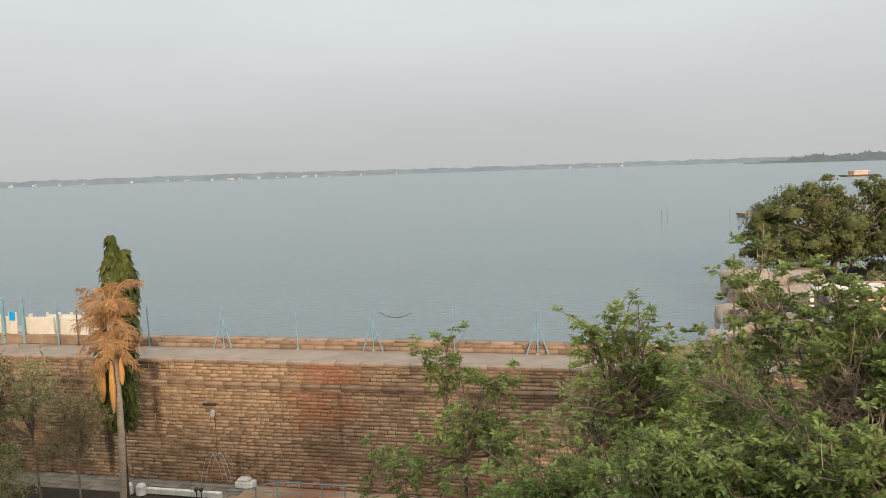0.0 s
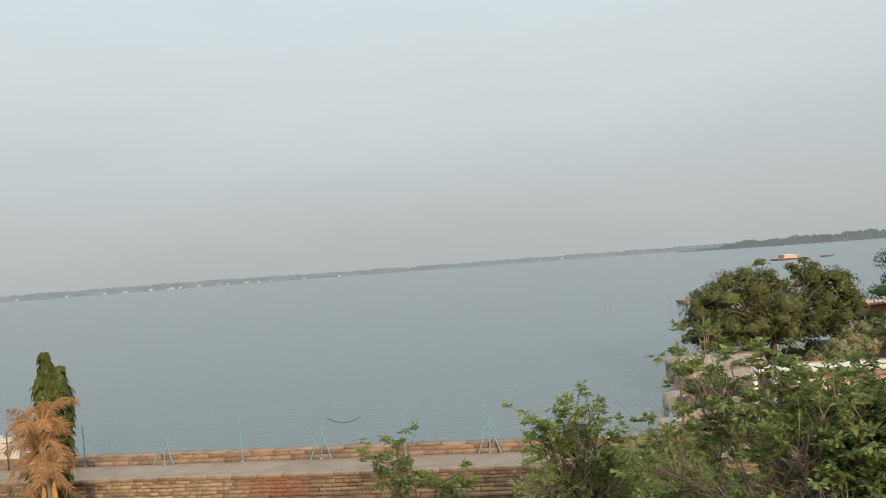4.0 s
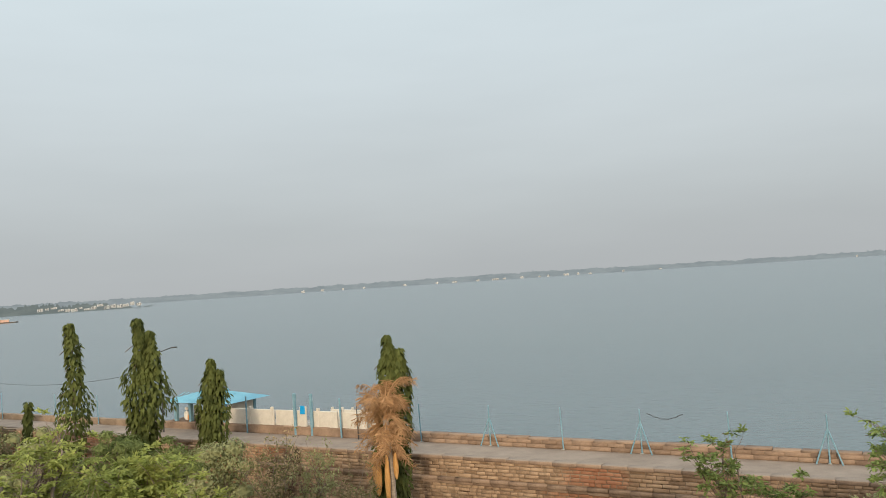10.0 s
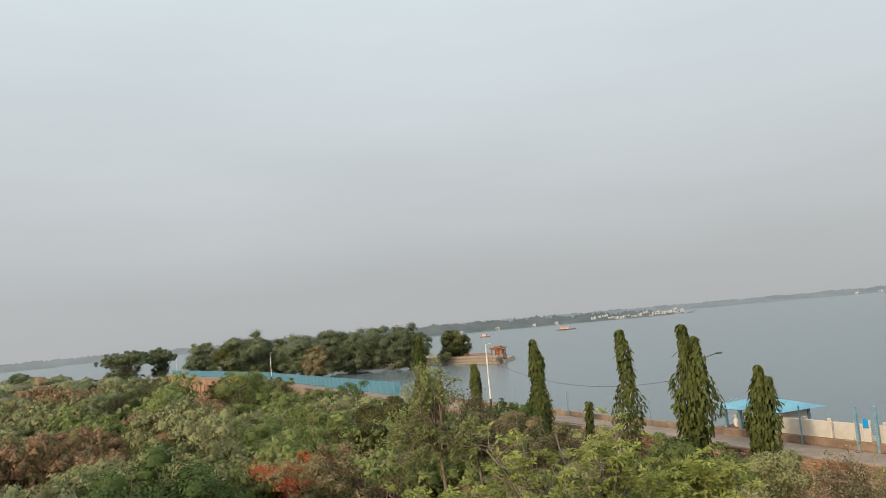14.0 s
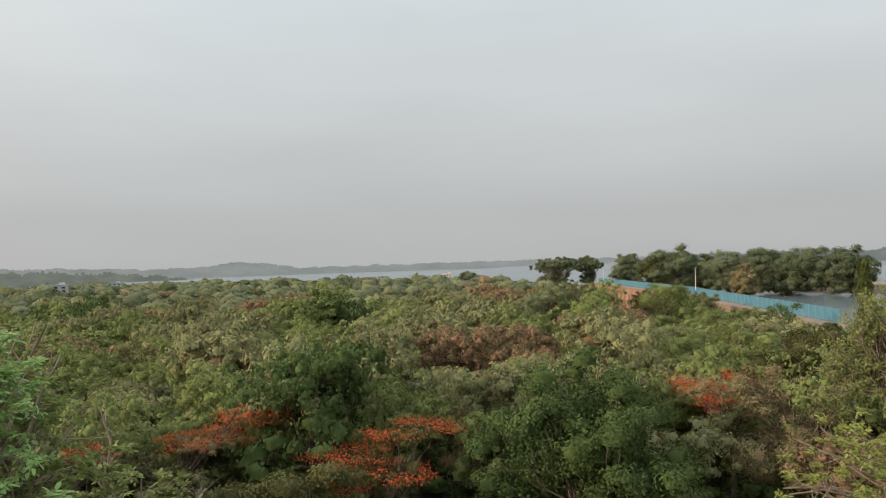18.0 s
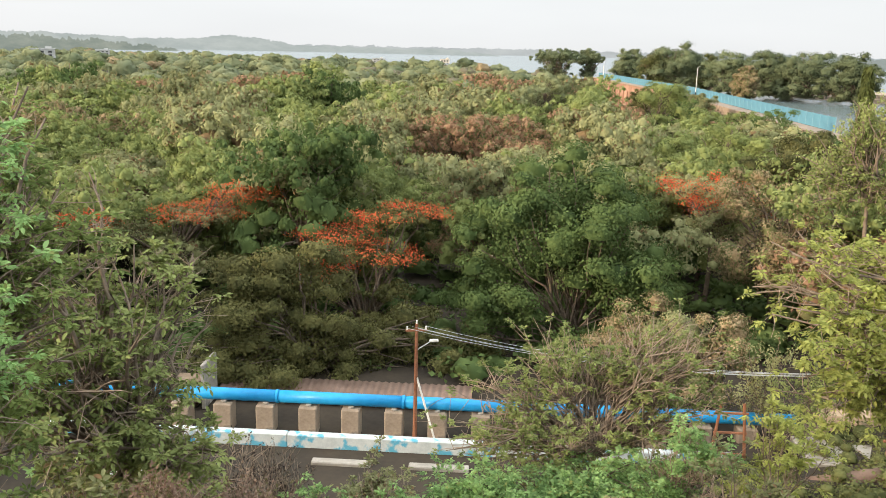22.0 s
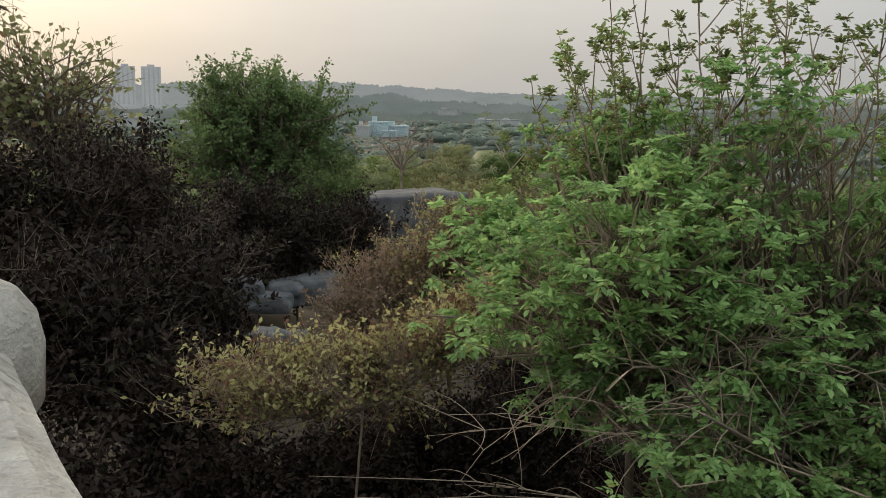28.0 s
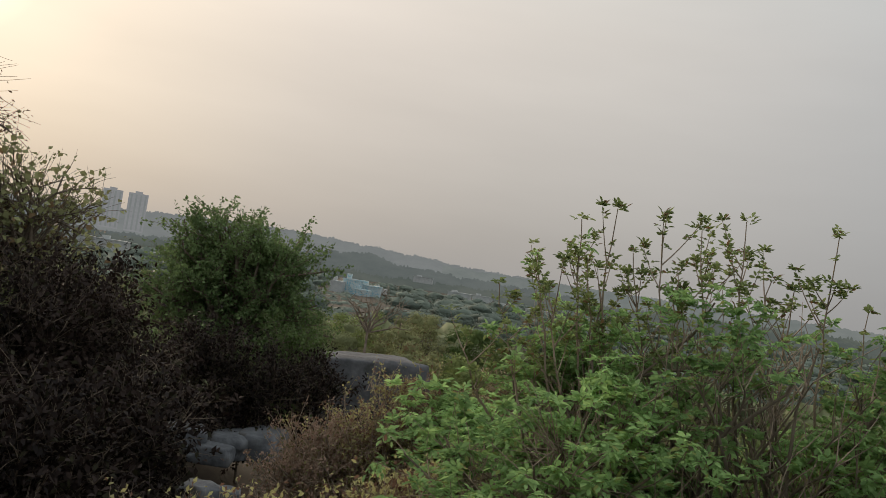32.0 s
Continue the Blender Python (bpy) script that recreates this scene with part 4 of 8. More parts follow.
def enclosure():
    ob = thing("white_enclosure", at_dam(-24.6, 0.2, ROAD_Z), "cream-white panelled enclosure wall on a stone base", "wall", turn=TURN)
    boxed("stone_base", (11.0, 0.5, 0.5), M["ledge"], ob, (-1.1, 0, 0), 0.03, "stone base")
    for k in range(5):
        boxed("panel", (1.95, 0.14, 0.95), M["cream"], ob, (-5.4 + 2.1 * k + (0.5 if k > 2 else -0.3), 0, 0.5), 0.015)
    for k in range(6):
        boxed("pier", (0.16, 0.2, 1.12), M["cream"], ob, (-6.5 + 1.85 * k, 0, 0.5), 0.02)
    for x in (-0.75, 0.55):
        boxed("gate_post", (0.16, 0.16, 2.5), M["blue"], ob, (x, -0.2, 0), 0.02, "sky-blue gate post")
    booth = boxed("notice_board", (0.5, 0.12, 1.2), M["cream"], ob, (0.0, -0.3, 0.55), 0.02, "white notice board with a blue panel")
    boxed("blue_panel", (0.36, 0.03, 0.5), M["pipe"], booth, (0, -0.07, 0.75), 0.005)
    back = boxed("lake_wall", (5.2, 0.16, 1.15), M["cream"], ob, (1.2, 4.0, -0.3), 0.02)
    for k in range(7):
        boxed("baluster", (0.1, 0.2, 1.25), M["cream"], back, (-2.5 + 0.83 * k, 0, 0.05), 0.015)
    boxed("platform", (11.2, 4.6, 2.4), M["concrete"], ob, (-1.0, 2.2, -2.4), 0.04)
    boxed("white_kiosk", (1.2, 1.0, 1.2), M["cream"], ob, (4.0, 1.3, 0.0), 0.04, "small white kiosk")
    for x in (-4.6, 2.9):
        boxed("blue_post", (0.08, 0.08, 2.3), M["blue"], ob, (x, -0.4, 0), 0.01)
    boxed("ladder_post", (0.05, 0.05, 2.0), M["dark"], ob, (4.2, -0.5, 0.0), 0.01)


enclosure()


# ---------------------------------------------------------------- peninsula with its trees and tower point
def peninsula():
    bm = bmesh.new()
    edge = [(-169, 143), (-188, 143.6), (-205, 141), (-222, 131), (-240, 130), (-268, 128), (-320, 126), (-350, 128), (-330, 175), (-260, 180), (-205, 165), (-180, 156)]
    top = [bm.verts.new((x, y, 4.4 if i not in (0, 10) else 4.2)) for i, (x, y) in enumerate(edge)]
    cx, cy = np.mean(edge, axis=0)
    foot = [bm.verts.new((x + (x - cx) * 0.02, y + (y - cy) * 0.05, 2.0)) for x, y in edge]
    bm.faces.new(top)
    for i in range(len(edge)):
        j = (i + 1) % len(edge)
        bm.faces.new((top[i], foot[i], foot[j], top[j]))
    bmesh.ops.recalc_face_normals(bm, faces=bm.faces[:])
    tagged(part("peninsula_ground", bm, M["rock"]), "dark wooded spit reaching into the lake", "ground", kind="structure")
    w = thing("stone_quay", (-186.4, 142.0, 2.4), "tan stone retaining wall at the tip of the spit", "wall", turn=-4.3)
    for row in range(4):
        for k in range(22):
            boxed("block", (1.56, 0.9, 0.76), M["rock"], w, (-17 + 1.6 * k + 0.5 * (row % 2), 0.05 * row, 0.79 * row), 0.05)
    t = thing("watch_hut", (-172.4, 144.2, 4.1), "small rusty brown watch hut on the spit's tip", "hut", turn=30)
    boxed("plinth", (3.4, 3.4, 1.4), M["rock"], t, (0, 0, 0), 0.06, "tan stone plinth")
    for x in (-1.4, 0.0, 1.4):
        for y in (-1.4, 1.4):
            boxed("column", (0.25, 0.25, 1.5), M["rust"], t, (x, y, 1.4), 0.02)
    boxed("wall", (1.6, 2.0, 1.4), M["brick"], t, (0.4, 0.3, 1.4), 0.03, "brown inner wall")
    boxed("beam", (3.2, 0.25, 0.3), M["rust"], t, (0, -1.45, 2.8), 0.02)
    roof = boxed("roof", (3.8, 3.8, 0.26), M["rust"], t, (0, 0, 3.1), 0.05)
    boxed("roof_cap", (2.0, 2.0, 0.35), M["rust"], roof, (0, 0, 0.26), 0.1)
    f = thing("quay_railing", (-180.5, 143.4, 5.2), "rusty brown railing along the quay's edge", "railing", turn=-4.3)
    for k in range(14):
        boxed("post", (0.16, 0.16, 1.5), M["rust"], f, (-6.5 + 1.0 * k, 0, -0.6), 0.01)
    for z in (0.35, 0.8):
        boxed("rail", (13.4, 0.1, 0.12), M["rust"], f, (0, 0, z), 0.01)


peninsula()


# ---------------------------------------------------------------- near trees and bushes, north side
def blob(h, el, d, rx, rz, ry=None):
    """A crown blob by heading, angle over the eye's level, distance and half sizes."""
    a = radians(h)
    return ((-d * math.sin(a), d * math.cos(a), 14 + d * math.tan(radians(el))), (rx, ry or rx, rz))


def foot(h, d, sink=0.1):
    a = radians(h)
    x, y = -d * math.sin(a), d * math.cos(a)
    return (x, y, float(ground_z(x, y)) - sink)


tree("young_tree", foot(-12, 12.6), [blob(-11.8, -12.0, 13, 0.95, 0.75), blob(-12.5, -15.5, 12.8, 1.1, 0.8)], "spring", 11, "young tree with fresh green feathered leaves on the slope", style="tuft", per=6, size=0.108, wide=0.52, gaps=(-0.3, 1.3),
     limbs=22, subs=3, twigs=380, twig=0.42, r0=0.05, twig_r=0.006, upward=0.7)
tree("young_tree", foot(-1, 12.4), [blob(0.2, -12.8, 13, 0.42, 0.6), blob(-2.5, -17, 12.5, 1.1, 0.7), blob(3.0, -20, 12.0, 0.8, 0.5)], "spring", 12, "thin young tree with sparse green leaf tufts", style="tuft", per=6, size=0.108, wide=0.52, gaps=(-0.3, 1.3),
     limbs=16, subs=2, twigs=260, twig=0.4, r0=0.045, twig_r=0.006, upward=0.8)
tree("shrub", foot(-9, 10.6), [blob(-6, -22, 11, 1.6, 0.9), blob(-13, -21, 10.6, 1.6, 0.9), blob(-20, -20, 10.4, 1.6, 1.0), blob(5.5, -21.5, 11.6, 0.9, 0.5), blob(-16, -26, 10.2, 1.5, 0.8), blob(-10, -26, 10.4, 1.4, 0.7)], "spring", 13, "open green shrub with brown stems on the slope", "shrub", style="tuft", per=6, size=0.108, wide=0.52, gaps=(-0.3, 1.3),
     limbs=50, subs=3, twigs=820, twig=0.5, r0=0.05, twig_r=0.006, upward=0.6)
tree("shrub", foot(-22, 10.2), [blob(-20.5, -8.5, 11, 0.6, 0.9), blob(-24.5, -11.0, 10.8, 1.0, 0.9), blob(-18.5, -13.5, 11, 0.9, 0.7), blob(-29, -13.5, 10.5, 1.2, 0.9), blob(-34, -16, 10, 1.2, 0.9)], "spring", 14, "tall olive-green shrub with long bare shoots",
     "shrub", style="tuft", per=6, size=0.108, wide=0.52, gaps=(-0.35, 1.3), limbs=26, subs=4, twigs=820, twig=0.55, r0=0.035, twig_r=0.006, upward=0.9, wood="twig")
tree("shrub", foot(-30, 9.6), [blob(-27, -18, 10, 1.3, 0.8), blob(-33, -17.5, 9.6, 1.2, 0.9)], "spring", 15, "green shrub with feathered leaves among dry stems", "shrub", style="tuft", per=6, size=0.108, wide=0.52, gaps=(-0.3, 1.3),
     limbs=30, subs=3, twigs=520, twig=0.4, r0=0.045, twig_r=0.006, upward=0.6)
tree("young_tree", foot(-39, 9.5), [blob(-38.2, -8.2, 10, 0.75, 0.75), blob(-38.0, -12.0, 9.6, 0.8, 0.6)], "spring", 16, "leafy bright green young tree close by", style="tuft", per=6, size=0.15, wide=0.5, limbs=20, subs=3, twigs=640, twig=0.35, r0=0.06, twig_r=0.006)

for k, (h, el, d, r) in enumerate(((-21, -20, 9.4, 0.85), (-17, -21, 9.6, 0.9), (-25, -19.5, 9.2, 0.85), (-13.5, -22, 9.8, 0.9), (-9.8, -22.5, 10, 0.9), (-29, -18.5, 9.0, 0.9), (-19, -25, 8.8, 0.9), (-24, -25, 8.6, 0.9), (-5, -23.5, 10, 0.8))):
    tree("shrub", foot(h, d), [blob(h, el, d, r, r * 0.6), blob(h + 2, el - 3.5, d, r, r * 0.6)], "spring", 220 + k, "bright green leafy shrub on the northern slope", "shrub", "shrubs on the northern slope", style="tuft", per=6, size=0.108, wide=0.52, gaps=(-0.3, 1.3), limbs=20, subs=3, twigs=300, twig=0.4,
         r0=0.035, twig_r=0.006, upward=0.8, wood="twig")

for k, (h, el, d, r, c) in enumerate(((-14, -13.5, 26, 1.6, "spring"), (-17.5, -12.8, 27, 1.7, "olive"), (-21, -12.4, 27, 1.7, "spring"), (-10.5, -15.0, 25, 1.5, "olive"), (-24.5, -12.6, 25, 1.6, "olive"), (-19, -15.6, 22, 1.5, "spring"), (-15.5, -17, 21, 1.4, "spring"))):
    tree("shrub", foot(h, d), [blob(h, el, d, r, r * 0.7), blob(h + 1.5, el - 3, d, r * 1.1, r * 0.7)], c, 240 + k, "open twiggy shrub at the foot of the northern slope", "shrub", "shrubs on the northern slope", style="pinnate", per=5, size=0.2, wide=0.58, limbs=20, subs=3, twigs=300, twig=0.5, r0=0.05, twig_r=0.008, upward=0.7, wood="twig")

tree("shrub", foot(-29, 11.4), [blob(-25.5, -10.3, 11.6, 0.6, 0.45), blob(-28.5, -10.6, 11.4, 0.7, 0.5), blob(-31.5, -10.2, 11.2, 0.7, 0.5), blob(-34, -10.4, 11, 0.6, 0.5), blob(-29.5, -13.5, 11.2, 1.2, 0.6)], "spring", 261, "sparse leafy shrub with thin upright sprays",
     "shrub", "shrubs on the northern slope", style="tuft", per=5, size=0.105, wide=0.52, gaps=(-0.3, 1.3), limbs=30, subs=3, twigs=290, twig=0.5, r0=0.04, twig_r=0.006, upward=0.9, wood="twig")

# trees by the water and round the pump house
tree("broad_tree", (31.5, 68.1, 3.9), [((28.6, 67, 8.5), (4.5, 3.8, 3.1)), ((34.8, 69, 9.0), (4.5, 3.8, 3.0)), ((26.6, 66, 6.8), (3.8, 3, 1.8)), ((33, 68, 6.6), (6.2, 4.4, 2.3)), ((37.5, 69, 7.4), (3.6, 3, 2.4)), ((30.4, 67, 10.9), (1.5, 1.5, 1.6)), ((35.6, 69, 10.9), (1.8, 1.6, 1.3)), ((25.2, 66, 8.0), (1.3, 1.3, 0.9)), ((27.4, 66.5, 10.2), (1.1, 1.1, 0.9)), ((38.6, 69.5, 9.5), (1.3, 1.3, 1.0)), ((33.0, 68, 10.4), (0.9, 0.9, 0.6)), ((24.4, 66, 6.6), (1.2, 1.2, 0.7))], "lakeleaf", 17, "broad dull green tree on the lake shore",
     style="mass", per=52, size=0.22, wide=0.6, limbs=34, subs=3, twigs=420, twig=1.0, r0=0.35, show_twigs=False)
tree("broad_tree", (51, 70, 4.6), [((50, 69, 11.5), (6.5, 5.5, 4.0)), ((45, 66, 9.0), (4.0, 4, 2.8)), ((58, 72, 11), (7, 6, 5.0)), ((50, 68, 7.4), (7, 5, 2.2))], "deep", 18, "large dark green shade tree behind the pump house",
     style="mass", per=44, size=0.26, wide=0.6, limbs=40, subs=3, twigs=600, twig=1.1, r0=0.45, show_twigs=False)
for k, (x, y, r, c) in enumerate(((36, 61, 1.6, "olive"), (33, 58, 1.5, "brown"), (40, 66, 1.7, "deep"), (30, 55, 1.3, "olive"), (20, 41, 0.8, "olive"), (23, 38.5, 1.0, "green"), (29, 40, 1.3, "green"))):
    tree("bush", (x, y, 4.55), [((x, y, 5.3 + r * 0.5), (r * 1.3, r, r * 0.8))], c, 30 + k, "low dusty bush near the pump house", "bush", style="mass", per=12, size=0.26, limbs=12, subs=2, twigs=110, twig=0.45, r0=0.06, show_twigs=False)


def ashoka(name, base, height, half, seed, label, twin=0.0, thin=False, low=0.9):
    """A slim columnar tree whose long leaves hang down in tiers."""
    rng = np.random.default_rng(seed)
    ob = thing(name, base, label, "tree", "columnar trees below the dam")
    bm = bmesh.new()
    rod(bm, (0, 0, -0.2), (0.1, 0, height * 0.97), 0.14, 0.02, 8)
    part("trunk", bm, M["bark"], ob, smooth=True)
    n = int((1500 if thin else 3300) * height * half / 9)
    t = rng.random(n) ** 0.85
    z = low + t * (height - low)
    a = rng.uniform(0, 2 * np.pi, n)
    lump = 1 + 0.16 * np.sin(a * 2 + z * 1.7 + seed) + 0.14 * np.sin(a * 3 - z * 2.6)
    prof = np.clip((height - z) / height * 3.2, 0.10, 1.0) ** 0.7 * (0.8 + 0.2 * np.sin(z * 1.3 + seed))
    r = half * prof * lump * np.sqrt(rng.uniform(0.35, 1.0, n))
    cx = np.where(rng.random(n) < twin, 0.6 * half, 0.0) * np.clip((z - height * 0.45) / height * 4, 0, 1)
    z = np.where(cx > 0, z - height * 0.05, z)
    P = np.stack([cx + r * np.cos(a) + 0.15 * np.sin(z * 0.7), r * np.sin(a), z], -1)
    D = np.stack([np.cos(a) * 0.45, np.sin(a) * 0.45, -np.ones(n)], -1) + rng.normal(0, 0.22, (n, 3))
    N = np.stack([np.cos(a), np.sin(a), 0.5 * np.ones(n)], -1) + rng.normal(0, 0.35, (n, 3))
    ls = rng.uniform(0.24, 0.44, n)
    V, F = leaves(P, D, N, ls, ls * 0.46, 0.05)
    part_np("crown", V, F, M["ashoka"], ob)
    K = 26
    zz = np.linspace(low + 0.3, height * 0.9, K)
    aa = np.arange(K) * 2.4
    A = np.stack([0 * zz, 0 * zz, zz], -1)
    B = A + np.stack([np.cos(aa), np.sin(aa), -0.6 + 0 * aa], -1) * half * 0.7
    V, F = tubes(bezier(A, (A + B) / 2 + np.array([0, 0, 0.12]), B, 4), np.full((K, 4), 0.02), 4)
    part_np("branchwork", V, F, M["bark"], ob)
    return ob


for k, (h, top, d, half, twin) in enumerate(((22.0, -3.45, 40.0, 0.86, 0.45), (37.9, -1.15, 50, 1.15, 0.3), (33.7, -4.1, 50, 0.95, 0.3), (41.9, -1.15, 52, 0.95, 0.0), (47.7, -1.3, 66, 1.0, 0.0),
                                             (51.9, -2.6, 72, 0.85, 0.0), (55.4, -0.3, 60, 1.0, 0.0), (44.5, -5.7, 50, 0.4, 0.0))):
    b = foot(h, d)
    ashoka("ashoka_tree", b, 14 + d * math.tan(radians(top)) - b[2], half, 50 + k, "slim columnar tree with drooping olive-green leaves" if k != 3 else "thin columnar tree with sparse grey-green leaves", twin, k == 3, 3.9 if k == 0 else 0.9)


def palm():
    rng = np.random.default_rng(5)
    base = (-14.3, 34.8, FOOT_Z - 0.1)
    ob = thing("palm_tree", base, "dying palm with drooping orange-brown fronds and a ringed grey trunk", "palm")
    K = 40
    z = np.linspace(0, 9.5, K)
    P = np.stack([-0.25 * (z / 9.5) + 0.22 * np.sin(z / 9.5 * 3.0), 0.5 * z / 9.5, z], -1)[None]
    R = (0.135 + 0.06 * np.exp(-z / 0.6) + 0.014 * (np.arange(K) % 2))[None]
    V, F = tubes(P, R, 10)
    part_np("trunk", V, F, M["palmbark"], ob, "ringed grey-brown trunk", smooth=True)
    head = P[0, -1]
    for k in range(50):
        a = k * 2.399
        rise = (1.2, 0.8, 0.4, 0.0, -0.5)[k % 5] + rng.normal(0, 0.15)
        ln = rng.uniform(0.9, 1.5) if k % 9 else 1.9
        head = P[0, -1 - int(rng.integers(0, 11))] if rise < 0.6 else P[0, -1 - int(rng.integers(0, 3))]
        out = np.array([math.cos(a), math.sin(a), 0])
        end = head + out * ln * (0.92 - 0.12 * rise) + np.array([0, 0, ln * (rise * 0.75 - 0.25)])
        mid = head + out * ln * 0.5 + np.array([0, 0, ln * (0.3 + rise * 0.55)])
        path = bezier(head[None], mid[None], end[None], 14)
        V, F = tubes(path, np.linspace(0.035, 0.008, 14)[None], 5)
        fr = part_np("frond", V, F, M["frond"], ob)
        pts = np.repeat(path[0, 2:], 10, 0) + rng.normal(0, 0.05, (120, 3))
        n = len(pts)
        side = np.cross(out, [0, 0, 1])
        s = np.where(np.arange(n) % 2 == 0, 1, -1)[:, None]
        D = side * s * 0.7 + out * 0.5 + np.array([0, 0, -1.0]) * rng.uniform(0.1, 1.1, (n, 1)) + rng.normal(0, 0.22, (n, 3))
        ls = rng.uniform(0.22, 0.5, n)
        V, F = leaves(pts, D, out + rng.normal(0, 0.3, (n, 3)), ls, ls * 0.085, 0.1)
        part_np("blade", V, F, M["frond"], fr)
    head = P[0, -9]
    for dx, dy, w, h in ((-0.42, -0.45, 0.36, 1.9), (0.05, -0.5, 0.26, 2.3), (-0.62, -0.2, 0.30, 1.4), (0.4, -0.3, 0.24, 1.2)):
        bm = bmesh.new()
        bmesh.ops.create_uvsphere(bm, u_segments=10, v_segments=12, radius=0.5, matrix=Matrix.Translation(Vector(head) + Vector((dx, dy, -h * 0.55))) @ Matrix.Diagonal((w, w * 0.8, h, 1)))
        for v in bm.verts:
            q = noise.noise(v.co * 4) * 0.05
            v.co.x += q
            v.co.y -= q
        part("husk", bm, M["husk"], ob, "hanging ochre bundle of dead fronds", smooth=True)


palm()

# shrubs and light trees between knoll and dam
spray = np.random.default_rng(3)
tree("feathery_tree", foot(43, 17), [blob(h, e, d + spray.normal(0, 0.7), spray.uniform(0.7, 1.25), spray.uniform(0.22, 0.42)) for h, e, d in ((43, -8.6, 18), (46.5, -7.9, 18.5), (50, -8.2, 18.5), (53.5, -9.2, 18), (57, -11.6, 18), (59.6, -14.6, 17.5), (40.5, -11, 18.5),
     (44.5, -11.5, 17.5), (48.5, -11.3, 17), (52.5, -12.4, 17), (56.5, -15, 17), (46, -14.5, 17), (50.5, -15.5, 16.5), (54.5, -18, 16.5), (48, -18.5, 16), (44, -17.5, 17), (41.5, -14.5, 18), (43, -21.5, 16.5), (52, -21, 16), (47, -20.5, 16.5), (55.5, -20.5, 16.5))], "yellowgreen", 21,
     "spreading tree with yellow-green young leaves and bare grey limbs", style="tuft", per=6, size=0.155, wide=0.5, limbs=64, subs=3, twigs=1700, twig=0.55, r0=0.11, gaps=(-0.3, 0.9), twig_r=0.009, upward=0.2, wood="twig")
tree("feathery_tree", foot(38.5, 20), [blob(39, -11.8, 20, 1.6, 0.9), blob(36, -14.5, 20, 1.5, 0.8)], "yellowgreen", 22, "small tree with feathery yellow-green leaves", style="tuft", per=6, size=0.20, wide=0.46, limbs=18, subs=3, twigs=420, twig=0.5, r0=0.08, twig_r=0.008, wood="twig")
tree("thin_tree", foot(54.5, 45), [blob(54.5, -3.6, 45, 2.0, 2.2), blob(56.5, -6.5, 45, 2.6, 2.2), blob(52.8, -7.5, 44, 2.4, 2.0)], "green", 23, "thin grey-green tree with a see-through crown", per=20, size=0.16, limbs=26, subs=3, twigs=420, twig=0.9, r0=0.14, twig_r=0.02, wood="twig")
tree("thin_tree", foot(52.5, 48), [blob(52.3, -6.0, 48, 1.6, 2.2), blob(50.5, -8.0, 47, 1.8, 1.6)], "brown", 24, "thin brownish tree with half-bare branches", per=16, size=0.16, limbs=20, subs=3, twigs=260, twig=0.9, r0=0.12, twig_r=0.02, wood="twig")
for k, (h, d, el, r, c) in enumerate(((30, 36, -10.4, 2.3, "brown"), (27, 36.5, -10.9, 2.1, "olive"), (33, 40, -10.4, 1.9, "olive"), (24.5, 36, -13.2, 1.7, "brown"), (36, 46, -9.5, 1.6, "green"), (40, 47, -9.0, 1.7, "green"),
                                      (44.5, 48, -8.3, 1.7, "olive"), (47.5, 52, -7.7, 1.7, "brown"), (49.5, 58, -6.6, 1.8, "brown"), (28.6, 34, -16.5, 1.6, "olive"), (32, 33, -16, 1.8, "green"), (36.5, 36, -14, 1.8, "brown"), (29.6, 44, -15, 1.2, "olive"), (62, 40, -17.5, 1.8, "brown"), (65, 40, -18, 1.8, "olive"), (58.6, 38, -18.5, 1.8, "olive"), (67.5, 42, -17, 1.8, "brown"), (55.5, 36, -18.5, 1.8, "green"))):
    b = foot(h, d)
    tree("shrub", b, [blob(h, el - 1.0, d, r * 0.9, r), blob(h + 1.2, el - 3.0, d, r, r)], c, 70 + k, "dull olive shrub with thin stems below the dam" if c != "green" else "leafy green shrub below the dam", "shrub", "shrubs below the dam",
         style="clump" if d < 40 else "mass", per=14 if d < 40 else 32, size=0.11 if d < 40 else 0.13, limbs=14, subs=3, twigs=230, twig=0.55, r0=0.06, upward=0.7, wood="twig", show_twigs=False)

